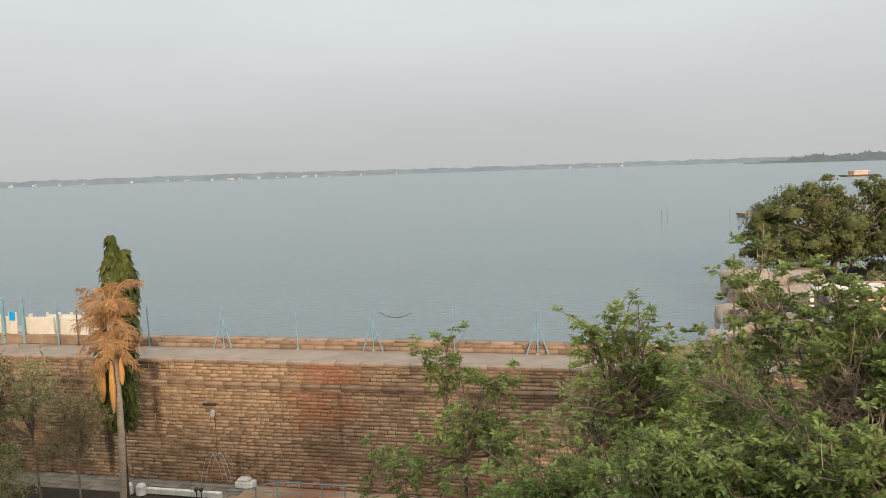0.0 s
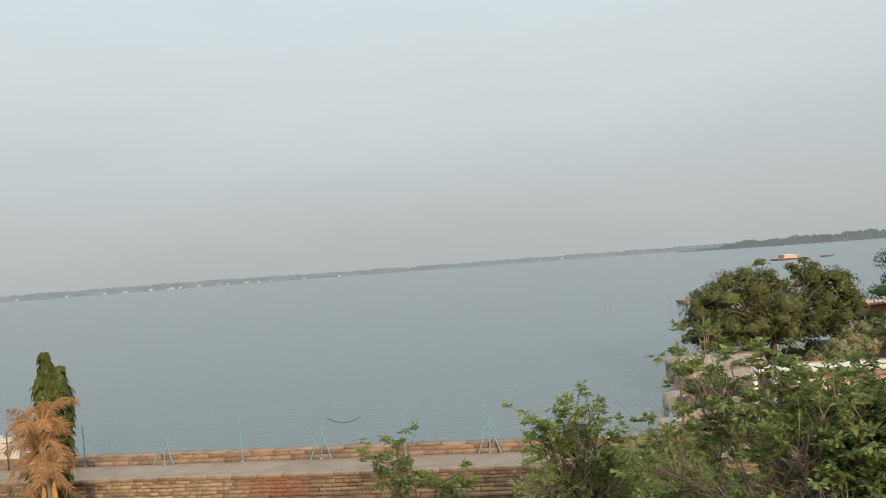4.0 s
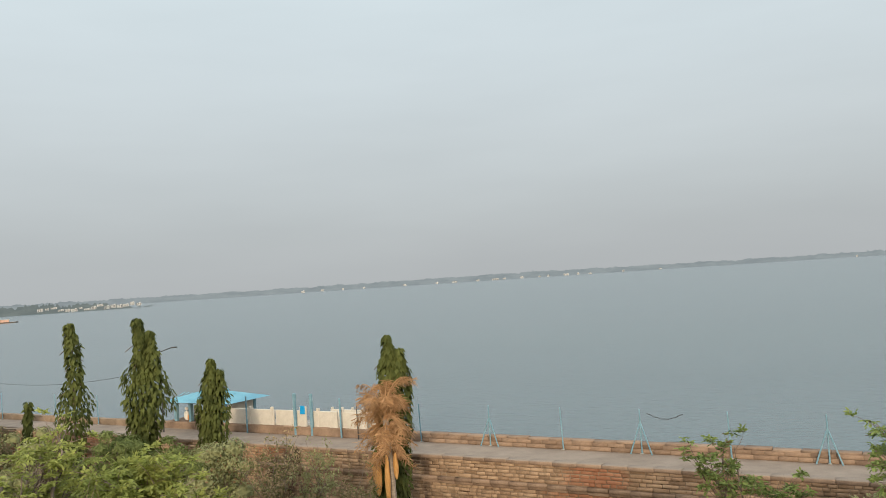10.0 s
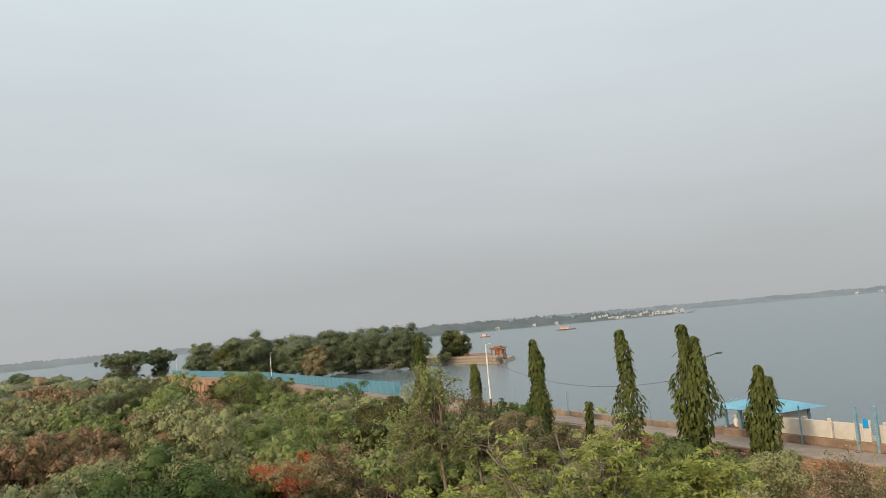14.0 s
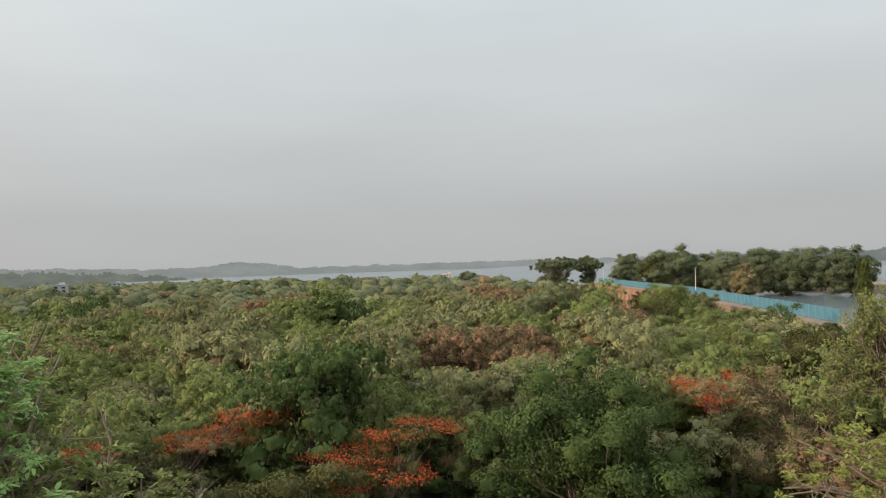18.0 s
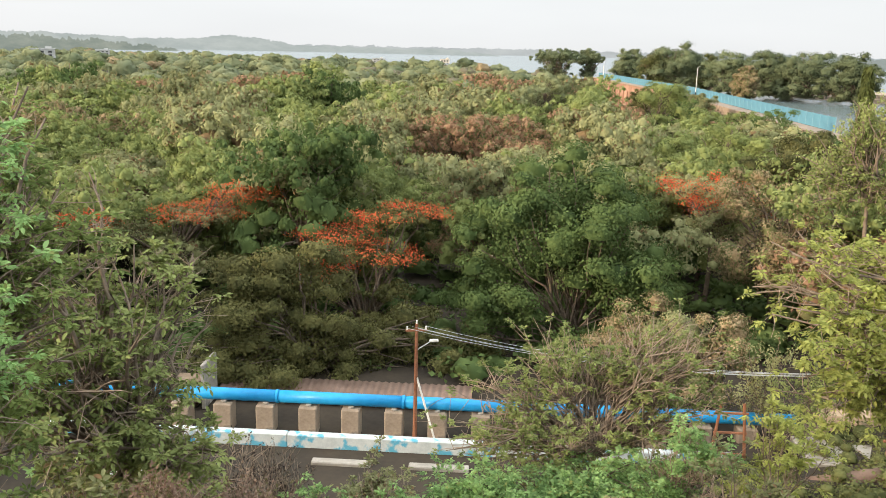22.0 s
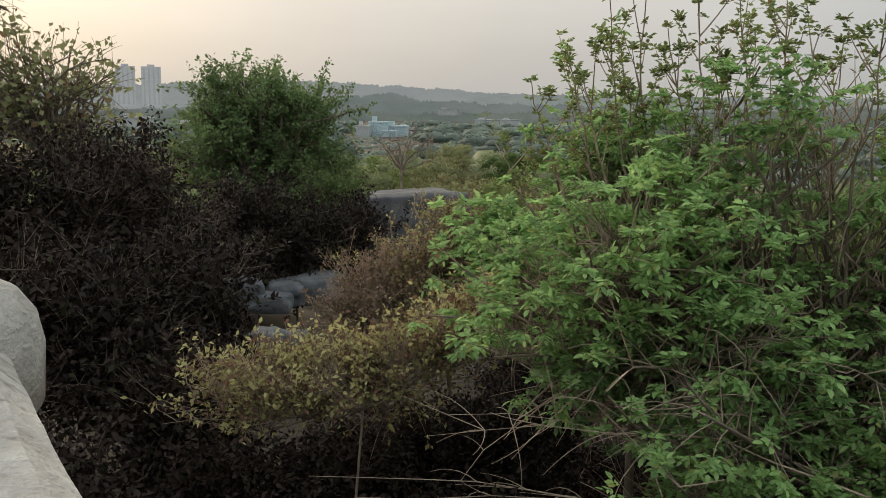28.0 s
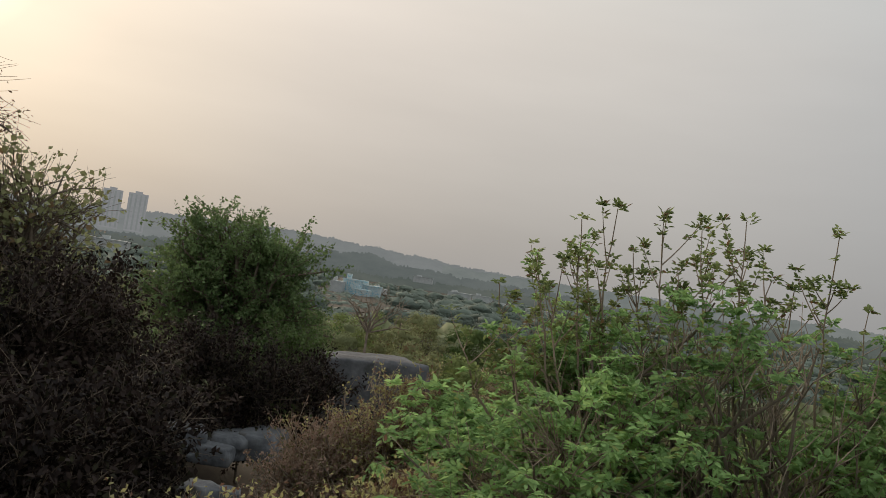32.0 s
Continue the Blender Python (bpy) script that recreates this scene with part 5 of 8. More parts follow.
# west and south: the trees close to the viewpoint
for k, (h, d, el, r, c) in enumerate(((112, 8.0, -31, 1.1, "fresh"), (118, 6.8, -33, 1.0, "fresh"), (108, 6.0, -36, 0.6, "fresh"), (107, 10.5, -30, 1.4, "olive"), (123, 6.2, -32, 1.0, "fresh"), (97, 18.5, -27.0, 1.5, "shade_drybush"), (93.5, 19.5, -27.8, 1.2, "shade_drybush"), (101, 15.5, -29.5, 1.6, "shade_drybush"), (104, 17, -26.5, 1.5, "fresh"), (90, 18.5, -30.5, 1.5, "fresh"), (100.5, 19.5, -25.5, 1.0, "olive"), (86, 19.5, -29.6, 1.2, "olive"), (88, 17, -32, 1.8, "fresh"), (82, 16, -33, 1.8, "fresh"),
                                      (129, 5.6, -31, 0.9, "olive"), (136, 5.4, -33, 0.9, "olive"), (143, 5.2, -33, 0.8, "fresh"), (105, 7.5, -40, 1.1, "olive"), (116, 5.6, -42, 0.9, "olive"), (75, 15.5, -35, 1.8, "fresh"), (66, 16, -32.5, 1.8, "olive"), (60, 17, -27.5, 1.5, "olive"), (63.5, 19, -25.5, 1.4, "fresh"), (57, 19.5, -23.5, 1.4, "yellowgreen"))):
    near = d < 9
    # the dry ones take the leaf colour that is darkened for shade
    tree("slope_shrub", foot(h, d), [blob(h, el, d, r, r * 0.65), blob(h + 2, el - 5, d, r * 1.1, r * 0.6)], c, 140 + k, "dry shrub below the knoll in the shade-darkened leaf colour" if c == "shade_drybush" else "twiggy green shrub on the knoll's slope", "shrub", "shrubs on the knoll's slope", style="clump" if c == "shade_drybush" else "tuft",
         per=6 if c == "shade_drybush" else 5, size=(0.06 if c == "shade_drybush" else 0.125 if near else 0.17), wide=0.5, gaps=None if c == "shade_drybush" else (-0.05, 1.4 if near else 0.9), limbs=20, subs=3, twigs=330, twig=0.32 if near else 0.5, r0=0.04, twig_r=0.006 if near else 0.009, wood="twig", upward=0.7)
tree("twiggy_tree", foot(70, 20.5), [blob(65, -18.8, 22, 1.6, 0.9), blob(69, -19.8, 21.8, 1.6, 0.9), blob(73, -21.0, 21.5, 1.7, 1.0), blob(77.5, -23.5, 21, 1.5, 0.9), blob(62.5, -22, 21.5, 1.6, 0.9), blob(67, -24.0, 21, 1.8, 0.9), blob(72, -26, 20.5, 1.9, 0.9), blob(77, -27.5, 20, 1.6, 0.8), blob(61.5, -17.8, 21.5, 1.0, 0.7), blob(80.5, -26.5, 20, 1.4, 0.9)], "green", 25, "half-bare grey-green tree with many pale twigs", per=5, size=0.13, style="tuft",
     limbs=70, subs=4, twigs=1500, twig=0.8, r0=0.08, twig_r=0.012, upward=0.6, wood="twig", bare=0.12, gaps=(-0.3, 0.8))
tree("shrub", foot(76, 18), [blob(70, -29.5, 19, 2.2, 0.9), blob(79, -30, 18, 2.2, 1.0), blob(63, -28.5, 19, 1.9, 0.9)], "fresh", 26, "green shrub with feathered leaves below the knoll", "shrub", style="pinnate", per=5, size=0.28, limbs=26, subs=3, twigs=560, twig=0.5, r0=0.07, twig_r=0.008)
tree("leafy_tree", foot(103, 12.5), [blob(101, -15.5, 14, 1.4, 1.2), blob(106, -12.0, 13, 1.5, 1.2), blob(108, -19, 12, 1.6, 1.2), blob(99.5, -22, 13, 1.3, 0.9), blob(104, -25, 12.0, 1.9, 0.9), blob(110, -24, 11.5, 1.6, 0.9), blob(101, -28, 12, 1.7, 0.8)], "green", 27, "leafy grey-green tree on the western slope", style="tuft", per=5, size=0.15, wide=0.48, gaps=(-0.15, 1.0), limbs=54, subs=3,
     twigs=1150, twig=0.5, r0=0.10, twig_r=0.009, wood="twig")
tree("leafy_tree", foot(114, 8.2), [blob(112, -7.5, 9, 1.2, 1.1), blob(117, -10.5, 8.4, 1.3, 1.2), blob(120, -17, 7.6, 1.3, 1.1), blob(113, -20, 8.0, 1.2, 0.9), blob(117, -25, 7.2, 1.4, 0.7), blob(109, -14, 8.8, 0.9, 0.9), blob(123, -24, 7.0, 1.2, 0.7)], "spring", 28, "leafy tree with fresh feathered leaves beside the viewpoint", style="tuft", per=6, size=0.10, wide=0.5, gaps=(-0.1, 1.3), limbs=70, subs=3,
     twigs=1900, twig=0.42, r0=0.07, twig_r=0.007, wood="twig")
wide = np.random.default_rng(61)
for k, (mid, half, d0, n) in enumerate(((119, 8, 6.4, 14), (130.5, 9, 6.2, 22), (142, 9, 6.0, 22), (152.5, 7.5, 6.0, 18))):
    wide_blobs = []
    for j in range(n):
        h = mid + half * (2 * (j + 0.5) / n - 1) + wide.normal(0, 1.0)
        crest = float(np.interp(h, [110, 118, 124, 130, 140, 150, 156, 161], [-3.5, -1.4, 1.6, 2.6, 2.6, 2.4, 0.0, -4.5]))
        down = (j * 0.618) % 1.0
        wide_blobs.append(blob(h, crest - 0.8 - ((28 if h < 147 else 16) + crest) * down ** 1.15, d0 + wide.uniform(-0.7, 0.8) - 1.0 * down, wide.uniform(0.5, 0.8), wide.uniform(0.35, 0.55)))
    tree("leafy_tree", foot(mid, d0), wide_blobs, "fresh", 190 + k, "many-stemmed tree with fresh green feathered leaves and brown twigs", group="leafy trees beside the viewpoint", style="tuft", per=6, size=0.078, wide=0.52, gaps=(-0.26, 1.6), limbs=50, subs=5, twigs=1750, twig=0.42, r0=0.045,
         twig_r=0.005, wood="twig", upward=0.6, shell=(0.2, 1.0), fork=0.12)
for k, (h, d, el, r) in enumerate(((124, 8.6, -17, 1.0), (131, 8.4, -15, 1.1), (138, 8.2, -13, 1.1), (145, 8.2, -12, 1.1), (151, 8.0, -12, 1.0), (134, 7.4, -24, 1.0), (144, 7.2, -23, 1.0), (126, 7.4, -25, 1.0))):
    tree("dry_thicket", foot(h, d), [blob(h, el, d, r, r * 0.7), blob(h + 2, el - 6, d, r, r * 0.6)], "redbrown", 200 + k, "thicket of pinkish-brown dry twigs behind the green leaves", "thicket", "dry thickets behind the leafy trees", per=2, size=0.04, wide=0.5, limbs=30, subs=4, twigs=800, twig=0.55, r0=0.03, twig_r=0.006, upward=0.7, wood="twig")


def shoots():
    """The upright leafy shoots that stand over the leafy trees against the sky."""
    rng = np.random.default_rng(8)
    tall = ((159.9, 2.5, 5.9), (157.8, 4.9, 5.85), (155.3, 7.5, 5.85), (153.1, 8.5, 5.85), (150.0, 8.2, 5.8), (147.7, 7.9, 5.8), (145.1, 8.8, 5.8), (139.7, 8.6, 5.75), (134.5, 7.0, 5.75), (130.4, 3.6, 5.7))
    low_ones = ((141.6, 5.0, 6.0), (137.2, 4.2, 6.2), (151.6, 5.8, 6.0), (125.5, 3.6, 6.4), (154.4, 5.0, 6.0), (146.4, 5.6, 6.1), (143.2, 5.4, 5.7), (128.4, 3.4, 6.2), (149.0, 5.4, 5.6), (156.8, 2.8, 5.7), (122.5, 2.4, 6.4), (132.5, 4.0, 6.3), (161.6, -1.0, 5.9))
    for k, (h, el, d) in enumerate(tall + low_ones):
        a = radians(h)
        top = np.array((-d * math.sin(a), d * math.cos(a), 14 + d * math.tan(radians(el))))
        low = np.array(blob(139.5 + (h - 140) * 0.86, -7, d + 0.2, 1, 1)[0])
        ob = thing("leafy_shoot", tuple(low), "upright leafy shoot with reddish stem against the sky", "shoot", "shoots above the leafy trees")
        ctrl = low * 0.45 + top * 0.55 + np.array([0, 0, -0.2]) + rng.normal(0, 0.08, 3)
        path = bezier(low[None], ctrl[None], top[None], 14)
        path[0, 1:-1] += rng.normal(0, 0.010, (12, 3))
        V, F = tubes(path - low, np.linspace(0.011, 0.003, 14)[None], 6)
        part_np("stem", V, F, M["twig"], ob, smooth=True)
        sides = 7
        f = rng.uniform(0.30, 0.88, sides) * 13
        i = f.astype(int)
        A = path[0, i] * (1 - (f - i))[:, None] + path[0, i + 1] * (f - i)[:, None]
        ang = rng.uniform(0, 6.28, sides)
        ln = rng.uniform(0.12, 0.36, sides)[:, None]
        E = A + np.stack([np.cos(ang) * 0.6, np.sin(ang) * 0.6, rng.uniform(0.7, 1.1, sides)], -1) * ln
        B = bezier(A, (A + E) / 2 + np.stack([np.cos(ang), np.sin(ang), 0 * ang], -1) * 0.03, E, 6)
        V, F = tubes(B - low, np.linspace(0.005, 0.002, 6)[None] * np.ones((sides, 1)), 4)
        tagged(part_np("twigwork", V, F, M["twig"], ob), kind="stuff")
        # whorls of small feathered leaves up the stem and its side twigs, with bare gaps between
        stem = path[0, np.round(13 * (0.42 + 0.58 * rng.random(9) ** 0.7)).astype(int)] + rng.normal(0, 0.012, (9, 3))
        nodes = np.concatenate([stem, B[:, 3:].reshape(-1, 3), np.repeat(top[None], 2, 0), np.repeat(E, 2, 0)])
        P = np.repeat(nodes[rng.random(len(nodes)) < 0.85], 3, 0)
        P = P + rng.normal(0, 0.008, P.shape)
        n = len(P)
        a2 = rng.uniform(0, 6.28, n)
        D = np.stack([np.cos(a2), np.sin(a2), rng.uniform(0.3, 2.4, n)], -1)
        V, F = pinnate(rng, P, D, 1, 0.038, 0.036, 0.52, ovate)
        part_np("foliage", V - low, F, M["shootleaf"], ob)


shoots()


def bare_branches():
    """Long arching leafless branches under the wide tree."""
    rng = np.random.default_rng(9)
    b = np.array(blob(147, -21, 5.7, 1, 1)[0])
    ob = thing("arching_branches", tuple(b), "pale arching leafless branches in front of dark undergrowth", "branch")
    n = 9
    S = b + rng.normal(0, 0.5, (n, 3)) * np.array([1, 1, 0.8])
    hs = rng.uniform(154, 176, n)
    ds = rng.uniform(4.2, 5.6, n)
    es = rng.uniform(-25, -16, n)
    E = np.array([blob(h, e, d, 1, 1)[0] for h, e, d in zip(hs, es, ds)])
    C = (S + E) / 2 + np.array([0, 0, 0.30]) + rng.normal(0, 0.26, (n, 3))
    R = np.linspace(0.009, 0.0015, 9)[None] * rng.uniform(0.5, 1.1, (n, 1))
    B = bezier(S, C, E, 9)
    B[:, 1:-1] += rng.normal(0, 0.012, (n, 7, 3))
    for q in range(n):
        V, F = tubes(B[q : q + 1] - b, R[q : q + 1], 5)
        part_np("branch", V, F, M["twig"], ob, smooth=True)
    m = 70
    q = rng.integers(0, n, m)
    i = rng.integers(3, 8, m)
    A = B[q, i]
    Z = A + unit(unit(E[q] - S[q]) + rng.normal(0, 0.55, (m, 3))) * rng.uniform(0.12, 0.5, (m, 1))
    V, F = tubes(bezier(A, (A + Z) / 2 + rng.normal(0, 0.05, (m, 3)) + np.array([0, 0, 0.05]), Z, 6) - b, np.linspace(0.0035, 0.0012, 6)[None] * np.ones((m, 1)), 4)
    tagged(part_np("twigwork", V, F, M["twig"], ob), kind="stuff")
    k = rng.random(n) < 0.45
    P = np.repeat(E[k], 3, 0) + rng.normal(0, 0.03, (3 * k.sum(), 3))
    V, F = pinnate(rng, P, rng.normal(0, 1, P.shape) * np.array([1, 1, 0.3]), 2, 0.10, 0.055, 0.58, ovate)
    part_np("foliage", V - b, F, M["fresh"], ob)


bare_branches()
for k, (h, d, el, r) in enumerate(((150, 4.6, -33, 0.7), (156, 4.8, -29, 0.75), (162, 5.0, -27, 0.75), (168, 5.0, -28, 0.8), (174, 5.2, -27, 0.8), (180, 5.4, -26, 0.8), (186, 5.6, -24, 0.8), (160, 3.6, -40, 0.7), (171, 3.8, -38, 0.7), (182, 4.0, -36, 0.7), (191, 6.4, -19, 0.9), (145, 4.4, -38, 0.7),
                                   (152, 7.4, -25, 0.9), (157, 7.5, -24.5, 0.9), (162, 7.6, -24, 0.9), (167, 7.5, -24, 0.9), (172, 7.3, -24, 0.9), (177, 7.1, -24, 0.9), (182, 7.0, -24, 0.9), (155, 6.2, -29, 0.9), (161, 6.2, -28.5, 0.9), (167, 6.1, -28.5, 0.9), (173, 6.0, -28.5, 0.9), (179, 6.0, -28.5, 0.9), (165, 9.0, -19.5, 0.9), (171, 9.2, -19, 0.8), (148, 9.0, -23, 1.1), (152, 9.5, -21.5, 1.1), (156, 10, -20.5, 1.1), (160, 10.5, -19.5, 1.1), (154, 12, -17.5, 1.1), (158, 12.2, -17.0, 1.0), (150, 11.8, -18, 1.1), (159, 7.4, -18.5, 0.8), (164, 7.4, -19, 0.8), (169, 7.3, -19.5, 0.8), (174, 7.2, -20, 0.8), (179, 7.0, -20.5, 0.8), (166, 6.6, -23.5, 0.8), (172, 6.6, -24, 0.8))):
    # leaves coloured near-black to stand for the shade below the parapet
    tree("dry_thicket", foot(h, d), [blob(h, el - 2, d, r, r * 0.55), blob(h + 2, el - 8, d, r, r * 0.5)], "shade_drybush", 170 + k, "tangled thicket of dry stems, its near-black colour standing for shade", "thicket", "thickets below the parapet", per=15, size=0.062, wide=0.5, limbs=20, subs=3, twigs=480, twig=0.38, r0=0.02, upward=0.5, show_twigs=False)
tree("bush", foot(163.5, 8.6), [blob(163.5, -7.8, 9, 0.85, 0.55), blob(166.5, -11.5, 8.8, 0.9, 0.7)], "bushy", 41, "dry bush with yellow-green tips and red-brown stems", "bush", per=14, size=0.036, wide=0.55, limbs=40, subs=4, twigs=1000, twig=0.26, r0=0.03, twig_r=0.004, upward=0.9, wood="twig")
for k, (h, el, d, r) in enumerate(((101, -30.5, 9.6, 0.95), (95.5, -31.0, 9.8, 0.9), (106, -31.5, 9.2, 0.8))):
    tree("bush", foot(h, d), [blob(h, el, d, r, r * 0.65), blob(h + 1, el - 5, d, r * 1.15, r * 0.6)], "redbrown", 270 + k, "dry red-brown bush on the bank above the canal", "bush", "dry bushes above the canal", per=14, size=0.06, wide=0.5, limbs=34, subs=4, twigs=760, twig=0.34, r0=0.03, twig_r=0.006, upward=0.7, wood="twig")
tree("bush", foot(168, 8.4), [blob(168.2, -11.2, 8.6, 0.75, 0.65), blob(170, -14.5, 8.2, 0.7, 0.6)], "redbrown", 42, "dry red-brown twiggy bush", "bush", per=12, size=0.036, wide=0.5, limbs=38, subs=4, twigs=950, twig=0.28, r0=0.03, twig_r=0.004, upward=0.8, wood="twig")
tree("bush", foot(172, 6.0), [blob(168, -16.5, 6.6, 0.55, 0.30), blob(174, -17.0, 6.5, 0.7, 0.32), blob(180, -18.0, 6.2, 0.55, 0.28), blob(163, -14.5, 6.8, 0.6, 0.4), blob(158, -12.5, 7.0, 0.6, 0.45)], "bushy", 43, "tangled yellowing bush leaning over the rocks", "bush", per=10, size=0.045, wide=0.55, limbs=54, subs=5,
     twigs=2000, twig=0.34, r0=0.014, twig_r=0.003, upward=0.9, wood="twig", gaps=(-0.3, 2.2))
tree("bush", foot(157, 7.6), [blob(156, -9.5, 7.8, 0.8, 0.5), blob(160.5, -9.0, 8.2, 0.6, 0.45)], "fresh", 44, "light green bush beside the wide tree", "bush", style="tuft", per=5, size=0.11, wide=0.46, limbs=26, subs=3, twigs=520, twig=0.28, r0=0.018, twig_r=0.005)
tree("round_tree", foot(173.5, 21.5), [blob(175.8, -1.2, 22.6, 2.2, 1.4), blob(170.8, 0.1, 22.4, 1.1, 0.8), blob(179.4, -0.6, 22.4, 1.0, 1.0), blob(172.0, -0.6, 22.3, 1.7, 1.2), blob(177.6, 0.9, 22.2, 1.1, 1.0), blob(174.6, 1.0, 22.2, 1.2, 1.0), blob(170.3, -2.6, 22.0, 1.2, 0.9), blob(173.5, -3.4, 22.0, 1.9, 0.9), blob(177.8, -3.2, 22, 1.4, 1.0), blob(169.6, -5.0, 21.6, 1.2, 0.8), blob(173, -6.0, 21.4, 1.6, 0.8), blob(177, -6.0, 21.4, 1.6, 0.8)], "shelfgreen", 45, "round grey-green tree on the rocky shelf", style="clump", per=26, size=0.10, wide=0.6, limbs=60, subs=4, twigs=1700, twig=0.75,
     r0=0.13, twig_r=0.008, gaps=(-0.5, 0.9), shell=(0.6, 1.05))
tree("grey_tree", foot(187, 16.5), [blob(186, 1.0, 17.2, 1.7, 1.15), blob(190.5, 1.0, 17.0, 1.5, 1.3), blob(183.5, -2.5, 17, 1.3, 0.8)], "olive", 46, "thin-crowned tree with small dark leaves against the sky", per=3, size=0.12, wide=0.8, limbs=40, subs=3, twigs=620, twig=0.7, r0=0.07, twig_r=0.007)
tree("bare_tree", foot(194, 11.8), [blob(193.5, 7.5, 12.4, 1.0, 0.8), blob(197, 8.5, 12.2, 1.2, 1.0), blob(190.8, 5.6, 12.6, 0.5, 0.35)], "redbrown", 47, "nearly leafless tree with crooked brown branches", per=3, size=0.05, limbs=26, subs=4, twigs=420, twig=0.6, r0=0.07, twig_r=0.006, upward=0.4, wood="twig")
for k, (h, d, el, r, c) in enumerate(((181, 14.5, -7.0, 1.3, "shade_drybush"), (183, 12.5, -5.5, 1.5, "shade_drybush"), (188, 12.0, -6.0, 1.5, "shade_drybush"), (180.5, 10.2, -10.5, 1.1, "shade_drybush"), (175.8, 17, -6.4, 1.4, "shade_drybush"), (172.5, 17.5, -7.4, 1.3, "shade_drybush"), (169, 18, -7.2, 1.1, "shade_drybush"), (184.5, 15, -3.2, 1.3, "shade_drybush"), (192, 12, -4.0, 1.4, "shade_drybush"), (186, 9.0, -12.0, 1.1, "shade_drybush"), (170.2, 19.5, -5.0, 1.0, "deep"), (181, 8.2, -17.0, 0.8, "shade_drybush"), (191, 9.5, -9.0, 1.3, "shade_drybush"))):
    # the shelf's shade is painted into the near-black leaves
    tree("dry_thicket", foot(h, d), [blob(h, el, d, r, r * 0.65), blob(h + 1, el - 4, d, r, r * 0.6)], c, 90 + k, "tangled thicket of dry stems with shade put into its colour" if c == "shade_drybush" else "dark green undergrowth on the shelf", "thicket", "thickets on the rocky shelf",
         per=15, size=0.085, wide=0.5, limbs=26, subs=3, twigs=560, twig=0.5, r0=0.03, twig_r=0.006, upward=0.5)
tree("bare_tree", foot(165.2, 40), [blob(165.0, -2.6, 42, 1.5, 1.6), blob(163.3, -2.2, 42, 1.2, 1.6)], "shade_drybush", 48, "small leafless tree beyond the slab", per=1, size=0.05, limbs=12, subs=3, twigs=70, twig=0.7, r0=0.09, twig_r=0.014, wood="twig")
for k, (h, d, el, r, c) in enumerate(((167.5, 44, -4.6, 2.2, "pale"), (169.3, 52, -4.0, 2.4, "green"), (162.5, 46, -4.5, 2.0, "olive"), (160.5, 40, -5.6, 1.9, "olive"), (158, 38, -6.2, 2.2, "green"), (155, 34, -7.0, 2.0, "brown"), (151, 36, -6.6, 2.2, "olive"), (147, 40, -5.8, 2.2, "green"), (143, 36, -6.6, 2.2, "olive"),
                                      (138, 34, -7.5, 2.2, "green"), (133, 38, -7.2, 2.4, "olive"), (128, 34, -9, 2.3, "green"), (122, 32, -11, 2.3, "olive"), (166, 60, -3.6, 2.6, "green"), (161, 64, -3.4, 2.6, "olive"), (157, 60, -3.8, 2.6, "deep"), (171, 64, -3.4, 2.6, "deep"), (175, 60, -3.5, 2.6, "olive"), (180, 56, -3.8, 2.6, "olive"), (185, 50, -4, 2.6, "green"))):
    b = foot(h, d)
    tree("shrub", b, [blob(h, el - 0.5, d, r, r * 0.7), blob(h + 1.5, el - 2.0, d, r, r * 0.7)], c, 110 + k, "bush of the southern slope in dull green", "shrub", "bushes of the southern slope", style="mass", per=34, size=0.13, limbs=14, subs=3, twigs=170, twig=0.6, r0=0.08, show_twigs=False)


